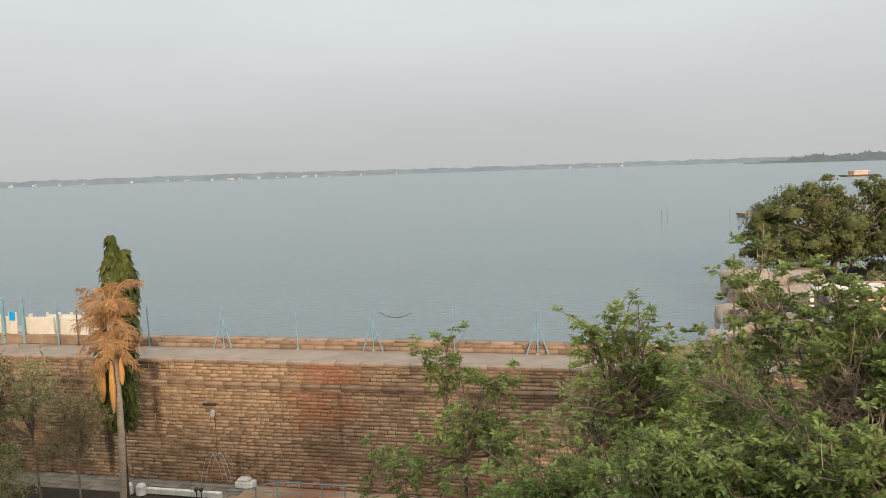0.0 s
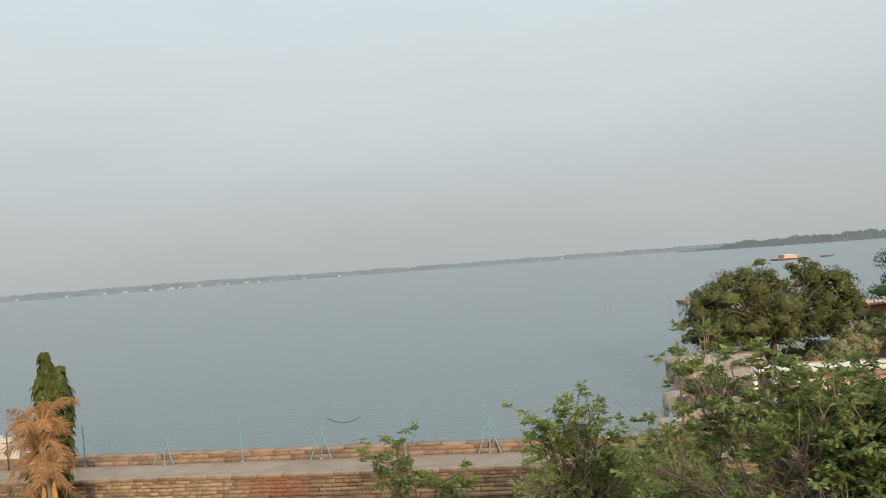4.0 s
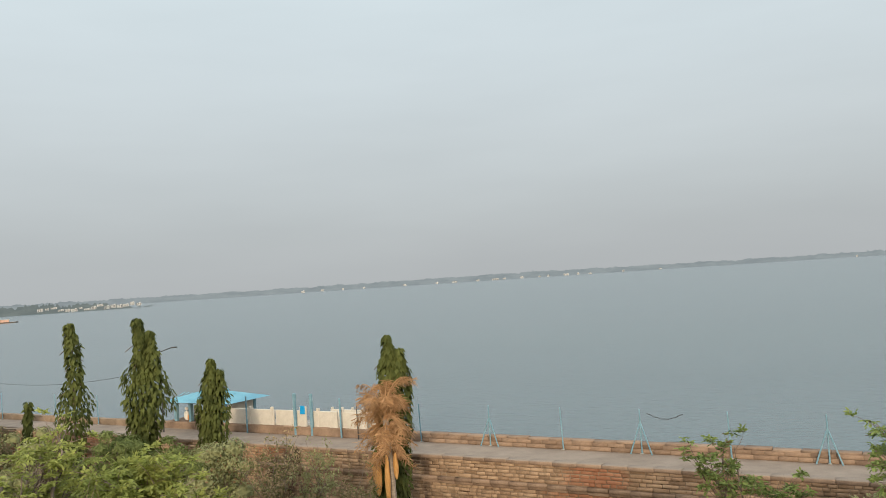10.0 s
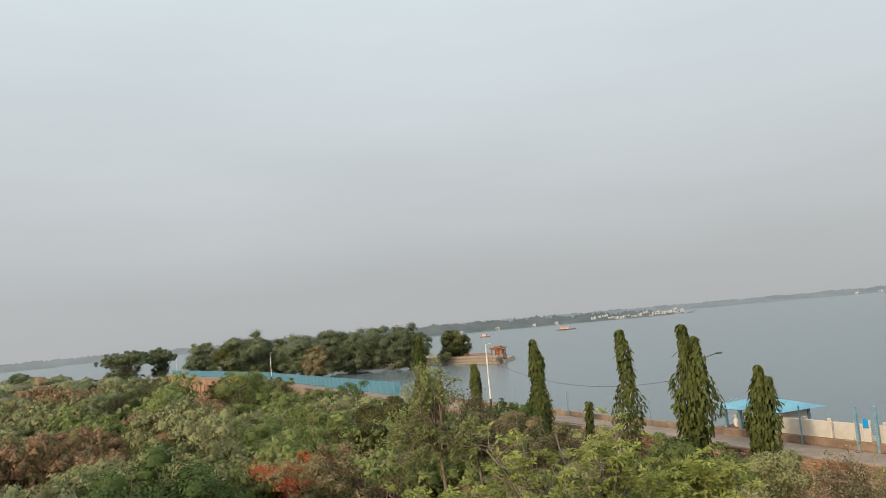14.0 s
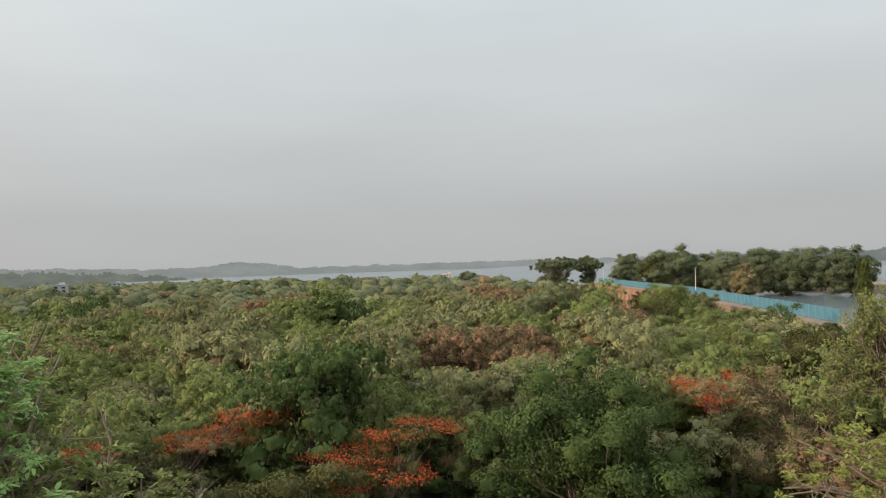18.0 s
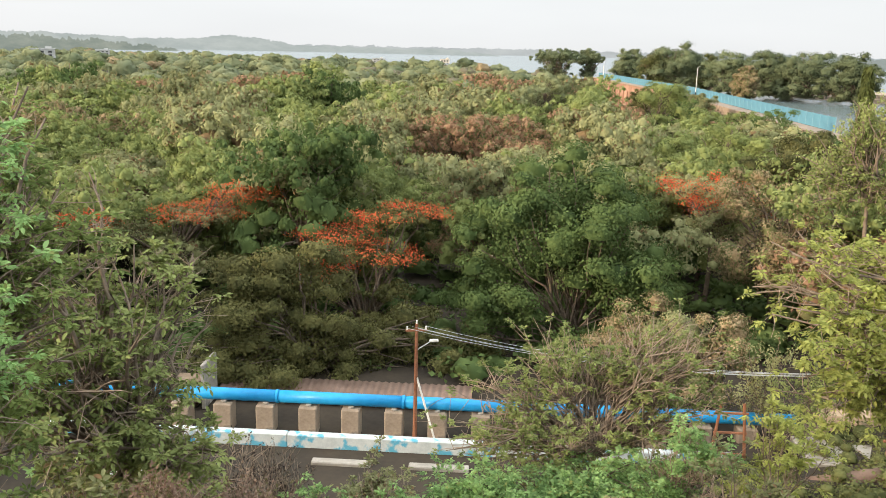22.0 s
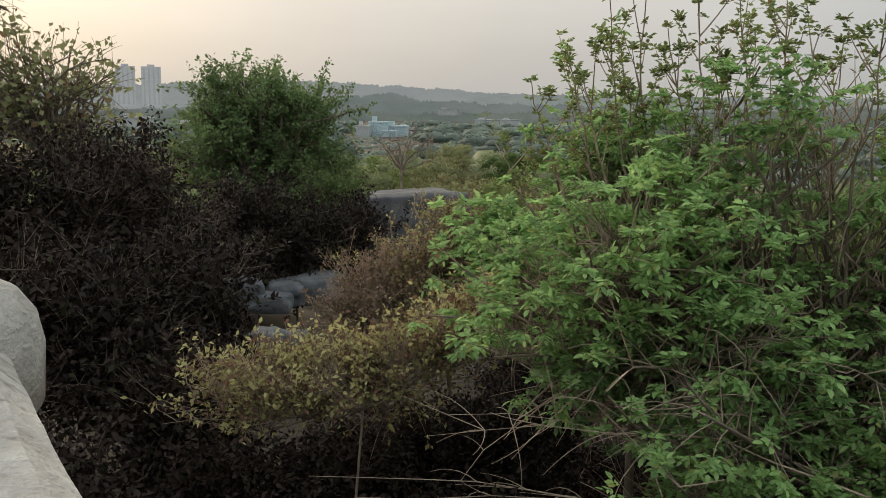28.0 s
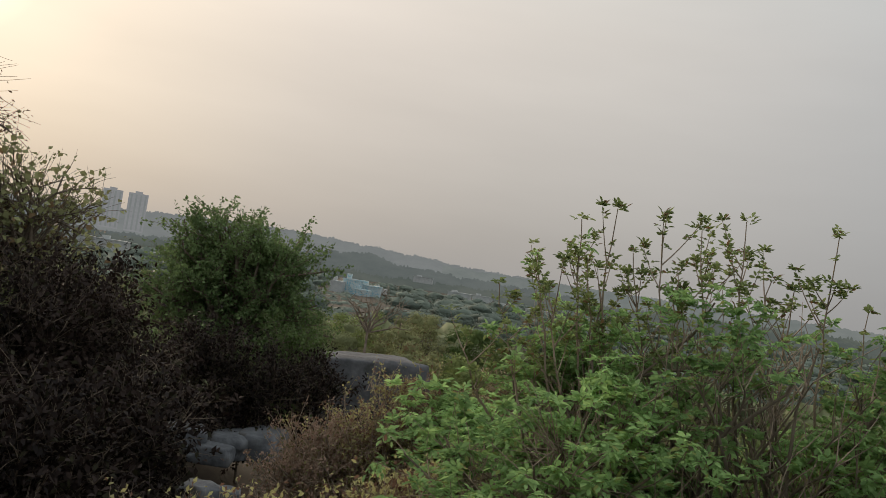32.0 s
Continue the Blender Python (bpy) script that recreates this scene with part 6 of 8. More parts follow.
# ---------------------------------------------------------------- the low wood to the west
special = [
    # heading, angle, distance, half width, half height, leaf, flowers, leaves a twig, twigs
    ("broad_tree", [(71.0, -12.6, 50, 3.8, 3.6), (76, -13.0, 49, 3.8, 3.4), (73.5, -9.6, 51, 3.4, 2.8), (69, -16, 48.5, 3.4, 3.0), (77.5, -17, 48, 3.4, 2.8), (72, -19.5, 46.5, 3.6, 1.8), (67, -19, 48, 2.6, 1.8)], "deep", None, "large deep green tree with a dense lumpy crown", 13, 900, 0.40),
    ("broad_tree", [(91.5, -15.5, 45, 2.4, 2.4), (95, -17.0, 44.5, 2.4, 2.6), (93.5, -21, 44, 3.0, 2.4), (90.5, -20, 44, 2.0, 2.2), (97.5, -21, 44, 1.8, 1.8), (93, -22.5, 43.5, 3.0, 1.2), (87.5, -21, 45, 2.4, 1.8), (83.5, -20, 46, 2.6, 2.2), (80, -20.5, 46, 2.2, 1.8)], "goldgreen", None, "dark green dense tree beside the pipe", 16, 1100, 0.34),
    ("flame_tree", [(84.6, -11.2, 52, 2.4, 0.5), (88.8, -12.6, 52, 2.3, 0.5), (86.4, -13.8, 51.5, 2.6, 0.5), (90.0, -15.0, 51.5, 1.8, 0.5), (85.4, -16.2, 51, 2.0, 0.6), (87.0, -18.8, 50, 2.2, 1.2)], "goldgreen", (0.7, 1000, 0.22), "flame tree in scarlet blossom at the wood's edge", 11, 300, 0.32),
    ("flame_tree", [(95.0, -9.6, 58, 2.2, 0.6), (98.2, -11.0, 58, 2.8, 0.6), (102.5, -11.9, 58, 2.8, 0.6), (105.5, -11.2, 58, 1.6, 0.5), (100, -14, 57, 2.8, 1.6)], "olive", (0.7, 1100, 0.22), "yellowing flame tree with scarlet blossom", 11, 320, 0.32),
    ("flame_tree", [(64.5, -8.4, 62, 2.8, 0.8), (62.6, -9.6, 61, 2.6, 0.9), (63.6, -11, 60.5, 2.4, 1.4)], "olive", (0.6, 520, 0.22), "half-bare flame tree with scarlet blossom", 9, 200, 0.32),
    ("flame_tree", [(107.5, -18.5, 44, 2.2, 1.6), (104, -19.5, 44, 2.0, 1.5)], "olive", (0.4, 160, 0.22), "flame tree with a few scarlet blossoms near the pipe", 11, 260, 0.3),
    ("flame_tree", [(102.6, -3.3, 210, 4.0, 0.9), (104.0, -3.5, 210, 3.0, 0.8)], "olive", (0.7, 260, 0.6), "far flame tree in scarlet blossom", 11, 160, 0.6),
    ("broad_tree", [(90.4, -9.8, 72, 3.2, 2.4), (93.2, -10.3, 71, 3.2, 2.4), (91.6, -12.2, 70, 4.2, 2.2)], "spitleaf", None, "blue-green tree with a dense crown", 13, 380, 0.38),
    ("round_tree", [(84.6, -10.3, 78, 2.2, 1.5)], "fresh", None, "small bright green tree", 12, 150, 0.34),
    ("rusty_tree", [(81.2, -10.2, 66, 2.2, 1.7), (78.6, -10.8, 65, 2.2, 2.0), (80, -13, 64, 2.6, 1.8)], "rustleaf", None, "tree covered in rust-brown pods", 11, 360, 0.32),
    ("rusty_tree", [(61, -8.6, 58, 2.8, 1.8), (57.5, -9.4, 56, 2.6, 2.0), (59.5, -12.5, 55, 3.4, 2.4)], "brown", None, "wide brownish feathery tree", 10, 460, 0.34),
    ("broad_tree", [(72, -4.6, 95, 2.9, 3.0), (73.6, -6.2, 94, 2.6, 2.4)], "green", None, "olive tree standing over its neighbours", 11, 240, 0.42),
    ("broad_tree", [(67.3, -2.9, 120, 3.2, 3.0), (68.5, -4.4, 118, 2.6, 2.4)], "green", None, "tree with a rounded crown before the dam wall", 11, 230, 0.45),
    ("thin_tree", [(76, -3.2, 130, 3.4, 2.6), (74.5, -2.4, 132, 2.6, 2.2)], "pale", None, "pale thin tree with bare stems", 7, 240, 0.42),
    ("broad_tree", [(65, -6.8, 80, 3.4, 2.4), (61.5, -6.6, 78, 3.0, 2.4), (63, -5.2, 82, 2.6, 1.8)], "green", None, "bright green leafy tree below the fence", 12, 420, 0.38),
    ("broad_tree", [(58.5, -6.2, 70, 2.8, 2.2), (60.0, -7.4, 70, 2.4, 2.0)], "goldgreen", None, "green tree with lighter tips below the fence", 12, 300, 0.36),
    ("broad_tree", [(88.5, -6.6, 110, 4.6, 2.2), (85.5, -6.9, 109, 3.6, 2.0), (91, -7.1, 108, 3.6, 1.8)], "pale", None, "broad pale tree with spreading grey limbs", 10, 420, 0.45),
]
for k, (name, blobs, leaf, fl, label, per, tw, size) in enumerate(special):
    bl = [blob(*b) for b in blobs]
    cx, cy = np.mean([b[0][0] for b in bl]), np.mean([b[0][1] for b in bl])
    tree(name, (cx, cy, float(ground_z(cx, cy)) - 0.2), bl, leaf, 200 + k, label, group="trees of the low wood", style="mass", per=int(per * 3.6), size=size * 0.46, wide=0.6, limbs=20 + tw // 40, subs=2, twigs=tw, twig=0.8, r0=0.2, show_twigs=False, flowers=fl, shell=(0.6, 1.0))

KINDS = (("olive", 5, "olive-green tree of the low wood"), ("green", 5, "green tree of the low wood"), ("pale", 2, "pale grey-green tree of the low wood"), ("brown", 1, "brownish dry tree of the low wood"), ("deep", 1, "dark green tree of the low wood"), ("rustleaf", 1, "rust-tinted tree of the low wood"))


def wood():
    rng = np.random.default_rng(77)
    protos = {}
    for leaf, _, label in KINDS:
        for v in range(2):
            b = (0.0, 0.0, 0.0)
            hgt = rng.uniform(5.5, 6.8)
            bl = [((rng.normal(0, 1.2), rng.normal(0, 1.2), hgt - 1.6 + rng.normal(0, 0.4)), (rng.uniform(1.8, 2.7), rng.uniform(1.8, 2.7), rng.uniform(0.8, 1.2))) for _ in range(5)]
            bl.append(((0, 0, hgt * 0.42), (2.9, 2.9, hgt * 0.30)))
            protos[leaf, v] = tree("wood_tree", b, bl, leaf, 300 + len(protos), label, "tree", "trees of the low wood", style="mass", per=(27, 12)[v], size=(0.165, 0.26)[v], wide=0.66, limbs=14, subs=2, twigs=180, twig=0.85, r0=0.13, show_twigs=False, shell=(0.55, 1.0))
    names = [k for k, w, _ in KINDS for _ in range(w)]
    taken = [(blob(*b)[0][0], blob(*b)[0][1], b[3] * 1.2) for s in special for b in s[1]]
    used, count = set(), 0
    tries = 0
    while count < 340 and tries < 12000:
        tries += 1
        r = 42 + 138 * rng.random() ** 0.75
        h = rng.uniform(46, 128)
        a = radians(h)
        x, y = -r * math.sin(a), r * math.cos(a)
        if y > 39.7 - 0.245 * x - 6.5 or (x > -45.5 and -24 < y < 26):
            continue
        if (r < 56 and 56 < h < 111) or (r > 125 and 67.8 < h < 72):
            continue
        need = 2.0 + r * 0.012
        if any((x - p) ** 2 + (y - q) ** 2 < (need + w * 0.6) ** 2 for p, q, w in taken):
            continue
        # crowns stay under the line of the dam's fence and of the shore
        s = rng.uniform(0.8, 1.25) + r * 0.0015
        zs = s * rng.uniform(0.9, 1.2)
        top = float(ground_z(x, y)) + 6.4 * zs
        if math.degrees(math.atan2(top - 14, r)) > np.interp(h, [46, 56, 62, 66, 72, 80], [-7.5, -6.2, -5.0, -4.0, -2.4, -1.6]):
            continue
        taken.append((x, y, need))
        patch = noise.noise(Vector((x * 0.035, y * 0.035, 3.0)))
        leaf = names[int(np.clip((patch * 0.9 + 0.5 + rng.normal(0, 0.22)) * len(names), 0, len(names) - 1))]
        v = 0 if r < 115 else 1
        m = pose(x, y, float(ground_z(x, y)) - 0.25, 0, 0, rng.uniform(0, 360)) @ Matrix.Diagonal((s, s, zs, 1))
        if (leaf, v) not in used:
            used.add((leaf, v))
            protos[leaf, v].matrix_basis = m
        else:
            copy_thing(protos[leaf, v], m)
        count += 1
    for key, ob in protos.items():
        if key not in used:
            ob.matrix_basis = pose(-95 - 9 * len(used), -60, -3.9)
            used.add(key)


wood()


def canopy(name, X, Y, Z, rad, per, flat, material, label, seed, big=(0.24, 0.48), lift=0.25, core=0.72):
    rng = np.random.default_rng(seed)
    d = unit(rng.normal(0, 1, (len(X), per, 3)) * np.array([1, 1, 0.8]))
    d[..., 2] = np.abs(d[..., 2]) - 0.25
    P = np.stack([X, Y, Z - rad * 0.6], -1)[:, None] + d * rad[:, None, None] * np.array([1, 1, flat]) * rng.uniform(0.72, 1.04, (len(X), per, 1))
    P = P.reshape(-1, 3)
    m = len(P)
    ls = np.repeat(rad, per) * rng.uniform(*big, m)
    V, F = leaves(P, rng.normal(0, 1, (m, 3)) * np.array([1, 1, 0.4]), d.reshape(-1, 3) + rng.normal(0, 0.22, (m, 3)) + np.array([0, 0, lift]), ls, ls * 0.75, 0.12)
    V, F = joined((V, F), lumps_of(rng, np.stack([X, Y, Z - rad * 0.6], -1), rad[:, None] * np.array([core, core, core * flat]), 5, 10, -0.35, 0.16))
    tagged(part_np(name, V, F, M[material]), label, "woods", kind="stuff")


def far_woods():
    """Crown upon crown of the wood out to the water and over the southern valley, and the growth under the nearer trees."""
    rng = np.random.default_rng(78)
    n = 5200
    h = rng.uniform(56, 205, n)
    r = np.where(h > 130, 70 + 700 * rng.random(n) ** 1.3, 160 + 680 * rng.random(n) ** 1.15)
    a = np.radians(h)
    X, Y = -r * np.sin(a), r * np.cos(a)
    ok = (~inside(X, Y, LAKE)) & (Y < 39.7 - 0.245 * X - 12) & (Y < 107 + 0.16 * -(X + 319) - 14)
    X, Y, r = X[ok], Y[ok], r[ok]
    Z = np.maximum(ground_z(X, Y), -4.5) + rng.uniform(3.4, 8.4, len(X)) * np.where(r > 120, 1.0, 0.7)
    Z += np.where((r > 480) & (X < -300), 2.0, 0) + 2.6 * (rng.random(len(X)) < 0.12) + np.where(r > 250, rng.normal(0, 0.9, len(X)), 0)
    # a close row of crowns along the shore
    for (x0, y0), (x1, y1) in zip(LAKE[2:8], LAKE[3:9]):
        k = int(math.hypot(x1 - x0, y1 - y0) / 4.5)
        t = rng.random(k)
        off = rng.uniform(4, 26, k)
        nx, ny = (y1 - y0), -(x1 - x0)
        q = math.hypot(nx, ny)
        sx, sy = x0 + (x1 - x0) * t, y0 + (y1 - y0) * t
        side = -1.0 if inside(np.array([(x0 + x1) / 2 + nx / q * 6]), np.array([(y0 + y1) / 2 + ny / q * 6]), LAKE)[0] else 1.0
        X, Y = np.append(X, sx + side * nx / q * off), np.append(Y, sy + side * ny / q * off)
        Z, r = np.append(Z, rng.uniform(3.6, 6.2, k)), np.append(r, np.full(k, 420.0))
    rad = rng.uniform(3.2, 6.2, len(X)) * (1 + r / 1100)
    head = np.degrees(np.arctan2(-X, Y)) % 360
    # the growth is lower where the western dam wall stands free
    Z = np.where((head > 66.5) & (head < 71.8) & (r > 150) & (r < 400), np.minimum(Z, -3.6), Z)
    # and low before the houses of the southern valley
    Z = np.where((head > 163) & (head < 168.6) & (r < 495), np.maximum(np.minimum(Z, 12.5 - 0.0437 * r), 0.6), Z)
    keep = np.zeros(len(X), bool)
    for i in range(len(X)):
        if head[i] > 128 and r[i] > 660:
            continue
        near = keep[:i] & ((X[:i] - X[i]) ** 2 + (Y[:i] - Y[i]) ** 2 < ((1.25 if r[i] < 330 else 0.9) * rad[i]) ** 2)
        keep[i] = not near.any()
    X, Y, Z, r, rad, head = X[keep], Y[keep], Z[keep], r[keep], rad[keep], head[keep]
    valley = (head > 128) & (r > 150)
    # about a fifth of the crowns take the haze-paled leaf colour
    kind = rng.choice(5, len(X), p=(0.42, 0.22, 0.18, 0.10, 0.08))
    for k, (material, label) in enumerate((("woods", "dense olive-green woods reaching to the water"), ("paleshore", "far-wood crowns paled grey-green for distance haze"), ("woods", "green crowns of the far woods"), ("spitleaf", "darker green crowns of the far woods"), ("brown", "brownish dry crowns of the far woods"))):
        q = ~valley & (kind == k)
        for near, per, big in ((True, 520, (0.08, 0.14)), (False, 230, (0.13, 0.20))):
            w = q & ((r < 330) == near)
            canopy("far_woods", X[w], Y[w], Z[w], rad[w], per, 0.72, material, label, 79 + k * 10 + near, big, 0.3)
    # the valley's haze sits in its leaf colour
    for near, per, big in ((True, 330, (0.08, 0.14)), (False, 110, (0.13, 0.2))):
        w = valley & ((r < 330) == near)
        canopy("valley_woods", X[w], Y[w], Z[w], rad[w], per, 0.5, "valley", "woods of the southern valley, greyed for haze", 81 + near, big, 1.3)
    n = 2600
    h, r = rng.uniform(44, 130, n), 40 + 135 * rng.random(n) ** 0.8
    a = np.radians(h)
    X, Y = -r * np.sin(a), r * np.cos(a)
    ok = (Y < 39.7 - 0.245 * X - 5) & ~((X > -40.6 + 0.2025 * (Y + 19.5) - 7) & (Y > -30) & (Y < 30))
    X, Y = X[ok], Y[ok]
    # deep leaf colour puts the shade into the gaps between crowns
    canopy("undergrowth", X, Y, ground_z(X, Y) + rng.uniform(0.7, 1.9, len(X)), rng.uniform(1.2, 2.2, len(X)), 55, 0.7, "deep", "tangled undergrowth, coloured dark for the shade between crowns", 80, (0.16, 0.28), 0.25, 0.5)


far_woods()


def creepers():
    """Low scrub on the bank between the sluice and the knoll."""
    rng = np.random.default_rng(83)
    X, Y = rng.uniform(-31, -18, 620), rng.uniform(4, 36, 620)
    canopy("scrub", X, Y, ground_z(X, Y) + rng.uniform(0.15, 0.7, 620), rng.uniform(0.5, 1.1, 620), 110, 0.8, "lakeleaf", "low tangled scrub on the bank above the sluice", 84, (0.10, 0.2), 0.25, 0.45)


creepers()


def dam_foot_trees():
    """The row of taller trees that stands against the western dam wall."""
    rng = np.random.default_rng(44)
    for k in range(34):
        x = -84 - 7.2 * k + rng.normal(0, 1.5)
        p = Vector(at_dam(x, FACE - 6.5 + rng.normal(0, 1.8))) if x > -187 else WEST @ Vector((x + 187, FACE - 7 + rng.normal(0, 1.8), 0))
        if x < -205 and x > -330:
            continue
        top = 5.6 + rng.normal(0, 1.1) + (2.0 if k % 6 == 2 else 0)
        r = rng.uniform(2.6, 3.8)
        leaf = ("green", "olive", "goldgreen", "green", "brown", "deep")[int(rng.integers(0, 6))]
        tree("foot_tree", (p.x, p.y, -4.2), [((p.x, p.y, top - 1.6), (r, r, 1.7)), ((p.x + 1.2, p.y - 0.8, top - 3.4), (r, r, 1.9)), ((p.x - 1.0, p.y, top - 5.6), (r, r, 2.2))], leaf, 500 + k, "leafy tree growing close to the dam wall", "tree", "trees along the dam wall",
             style="mass", per=40, size=0.22, wide=0.62, limbs=16, subs=2, twigs=170, twig=0.9, r0=0.18, show_twigs=False, shell=(0.6, 1.0))


dam_foot_trees()


def spit_trees():
    """Round shade trees on the spit and behind the dam fence."""
    first = None
    for k, (h, el, d, rx, rz, leaf) in enumerate(((69.8, -0.25, 332, 6.5, 3.8, "spitleaf"), (66.6, 0.2, 275, 8.5, 5.2, "spitleaf"), (67.9, -0.2, 280, 5.5, 4.4, "lakeleaf"), (63.4, -0.25, 262, 7.0, 4.6, "spitleaf"), (61.0, -0.1, 245, 6.5, 4.8, "spitleaf"), (58.8, -0.1, 238, 8.0, 5.0, "spitleaf"),
                                                  (56.2, -0.3, 232, 6.0, 4.0, "spitleaf"), (53.1, -0.80, 246, 4.2, 3.4, "lakeleaf"), (74.4, -0.15, 345, 9.0, 3.6, "spitleaf"), (72.3, -0.3, 350, 4.2, 3.2, "spitleaf"), (62.4, -1.1, 230, 3.2, 2.6, "brown"),
                                                  (65.0, -0.4, 300, 6.0, 4.0, "lakeleaf"), (60.0, -0.5, 250, 6.0, 4.0, "spitleaf"))):
        a = radians(h)
        x, y = -d * math.sin(a), d * math.cos(a)
        top = 14 + d * math.tan(radians(el + 0.55))
        hh = (top - 4.6) / 2
        rx *= 1.08
        if h > 71:
            tree("shade_tree", (x, y, -4.0), [((x, y, 13.2), (rx * 1.5, rx * 0.9, 2.6)), ((x + rx * 0.7, y + rx * 0.3, 12.0), (rx, rx * 0.7, 2.2)), ((x - rx * 0.7, y - rx * 0.3, 11.8), (rx, rx * 0.7, 2.2)), ((x, y, 6.5), (rx * 0.8, rx * 0.8, 4.0))],
                 leaf, 400 + k, "wide umbrella-shaped shade tree rising from the wood", "tree", "trees on the spit", style="mass", per=64, size=0.42, wide=0.7, limbs=24, subs=2, twigs=190, twig=1.8, r0=0.4, show_twigs=False, shell=(0.6, 1.0))
            continue
        tree("shade_tree", (x, y, 4.2), [((x, y, 4.9 + hh * 1.25), (rx * 0.8, rx * 0.8, hh * 0.75)), ((x + rx * 0.5, y, 4.8 + hh), (rx * 0.7, rx * 0.7, hh * 0.7)), ((x - rx * 0.5, y, 4.8 + hh), (rx * 0.7, rx * 0.7, hh * 0.7)), ((x, y, 4.6 + hh * 0.6), (rx, rx, hh * 0.7)), ((x, y, 5.4), (rx * 0.95, rx * 0.95, 1.9))],
             leaf, 400 + k, "round dark shade tree on the wooded spit", "tree", "trees on the spit", style="mass", per=64, size=0.42, wide=0.7, limbs=24, subs=2, twigs=190, twig=1.8, r0=0.4, show_twigs=False, shell=(0.6, 1.0))
    rng = np.random.default_rng(6)
    for k in range(9):
        x, y = -195 - 14 * k + rng.normal(0, 2), 138 + rng.normal(0, 2)
        tree("bush", (x, y, 4.3), [((x, y, 5.6), (2.4, 2.0, 1.3))], "brown" if k % 3 else "olive", 430 + k, "dry bush on the spit's shore", "bush", "bushes on the spit", style="mass", per=10, size=0.5, limbs=10, subs=2, twigs=60, twig=0.8, r0=0.08, show_twigs=False)


spit_trees()


# ---------------------------------------------------------------- rocks
def rock(name, at, size, seed, material, label, turn=0.0, group="", flat=0.0, cut=0.25):
    bm = bmesh.new()
    bmesh.ops.create_icosphere(bm, subdivisions=4, radius=1.0)
    o = Vector((seed * 3.1, seed * 1.7, seed * 0.9))
    for v in bm.verts:
        d = v.co.normalized()
        q = 1 + 0.30 * noise.noise(d * 1.1 + o) + 0.16 * noise.noise(d * 2.6 + o) + 0.05 * noise.noise(d * 7 + o)
        c = d * q
        for ax in range(3):
            lim = 0.62 + cut * (noise.noise(Vector((ax * 5.0, seed, 1.0))) * 0.5 + 0.5)
            if abs(c[ax]) > lim:
                c[ax] = math.copysign(lim + (abs(c[ax]) - lim) * 0.22, c[ax])
        v.co = Vector((c.x * size[0], c.y * size[1], max(c.z, -0.55) * size[2] * (1 - flat * 0.2)))
    ob = part(name, bm, M[material], smooth=True)
    ob.matrix_basis = pose(*at, 0, 0, turn)
    return tagged(ob, label, "rock", group)


rock("rock_slab", (-7.1, -26.1, 10.55), (3.3, 1.7, 1.45), 1, "greyrock", "long grey granite slab on the shelf", 14, cut=-0.12)
rng_r = np.random.default_rng(12)
for k, (h, d, z, s) in enumerate(((176.2, 16, 10.7, 0.62), (174.4, 15.6, 10.55, 0.5), (173.3, 16.2, 10.6, 0.66), (171.3, 16.5, 10.6, 0.75), (174.9, 13, 10.6, 0.40), (173.2, 13.2, 10.5, 0.36), (181, 18, 10.5, 1.3), (166.5, 14.5, 9.9, 0.8), (184, 15, 10.4, 1.1))):
    a = radians(h)
    rock("rock", (-d * math.sin(a), d * math.cos(a), z), (s, s * 0.75, s * 0.5), 20 + k, "bluerock", "weathered grey granite boulder", rng_r.uniform(0, 360), "boulders on the shelf", cut=0.16)
for k, (h, d, s) in enumerate(((118, 5.4, 0.5), (123, 6.6, 0.6), (127, 5.2, 0.5), (133, 5.0, 0.5))):
    x, y, z = foot(h, d)
    rock("rock", (x, y, z + s * 0.2), (s, s * 0.8, s * 0.6), 60 + k, "bluerock", "rough grey granite boulder half under twigs", rng_r.uniform(0, 360), "boulders under the leafy trees", cut=0.0)
rock("rock", (-6.35, -2.0, 9.78), (0.66, 0.5, 0.44), 41, "stoneblock", "pale grey granite boulder under the trees", 40, cut=0.0)
rock("rock", (-7.0, -0.4, 8.2), (0.9, 0.8, 0.6), 42, "greyrock", "grey granite boulder on the slope", 80)
rock("rock", (-8.5, -3.2, 7.6), (1.2, 0.9, 0.7), 43, "greyrock", "grey granite boulder on the slope", 10)
rock("boulder", (9.6, 13.3, 9.3), (2.2, 1.5, 1.5), 44, "rock", "pinkish granite boulder among shrubs", 30)
rock("boulder", (4.6, 17.0, 6.2), (2.0, 1.3, 1.6), 45, "rock", "brown granite boulder among shrubs", 10)
for k, (x, y, z, s) in enumerate(((21.5, 57.5, 4.6, 2.3), (25.5, 60, 4.8, 2.0), (18.6, 53, 3.8, 1.8), (22.5, 62, 4.6, 2.4), (15.4, 46.2, 3.9, 1.1), (17.2, 47.8, 4.0, 1.2), (19.5, 50.2, 3.8, 1.3), (27, 64, 4.2, 2.4), (17.6, 44.2, 4.3, 1.0), (20.0, 46.0, 4.6, 1.5), (22.6, 52.5, 4.9, 1.9), (31, 72, 3.8, 2.2))):
    rock("shore_rock", (x, y, z), (s, s * 0.85, s * 0.62), 50 + k, "rock", "sunlit tan granite boulder on the lake shore", rng_r.uniform(0, 360), "boulders on the lake shore")


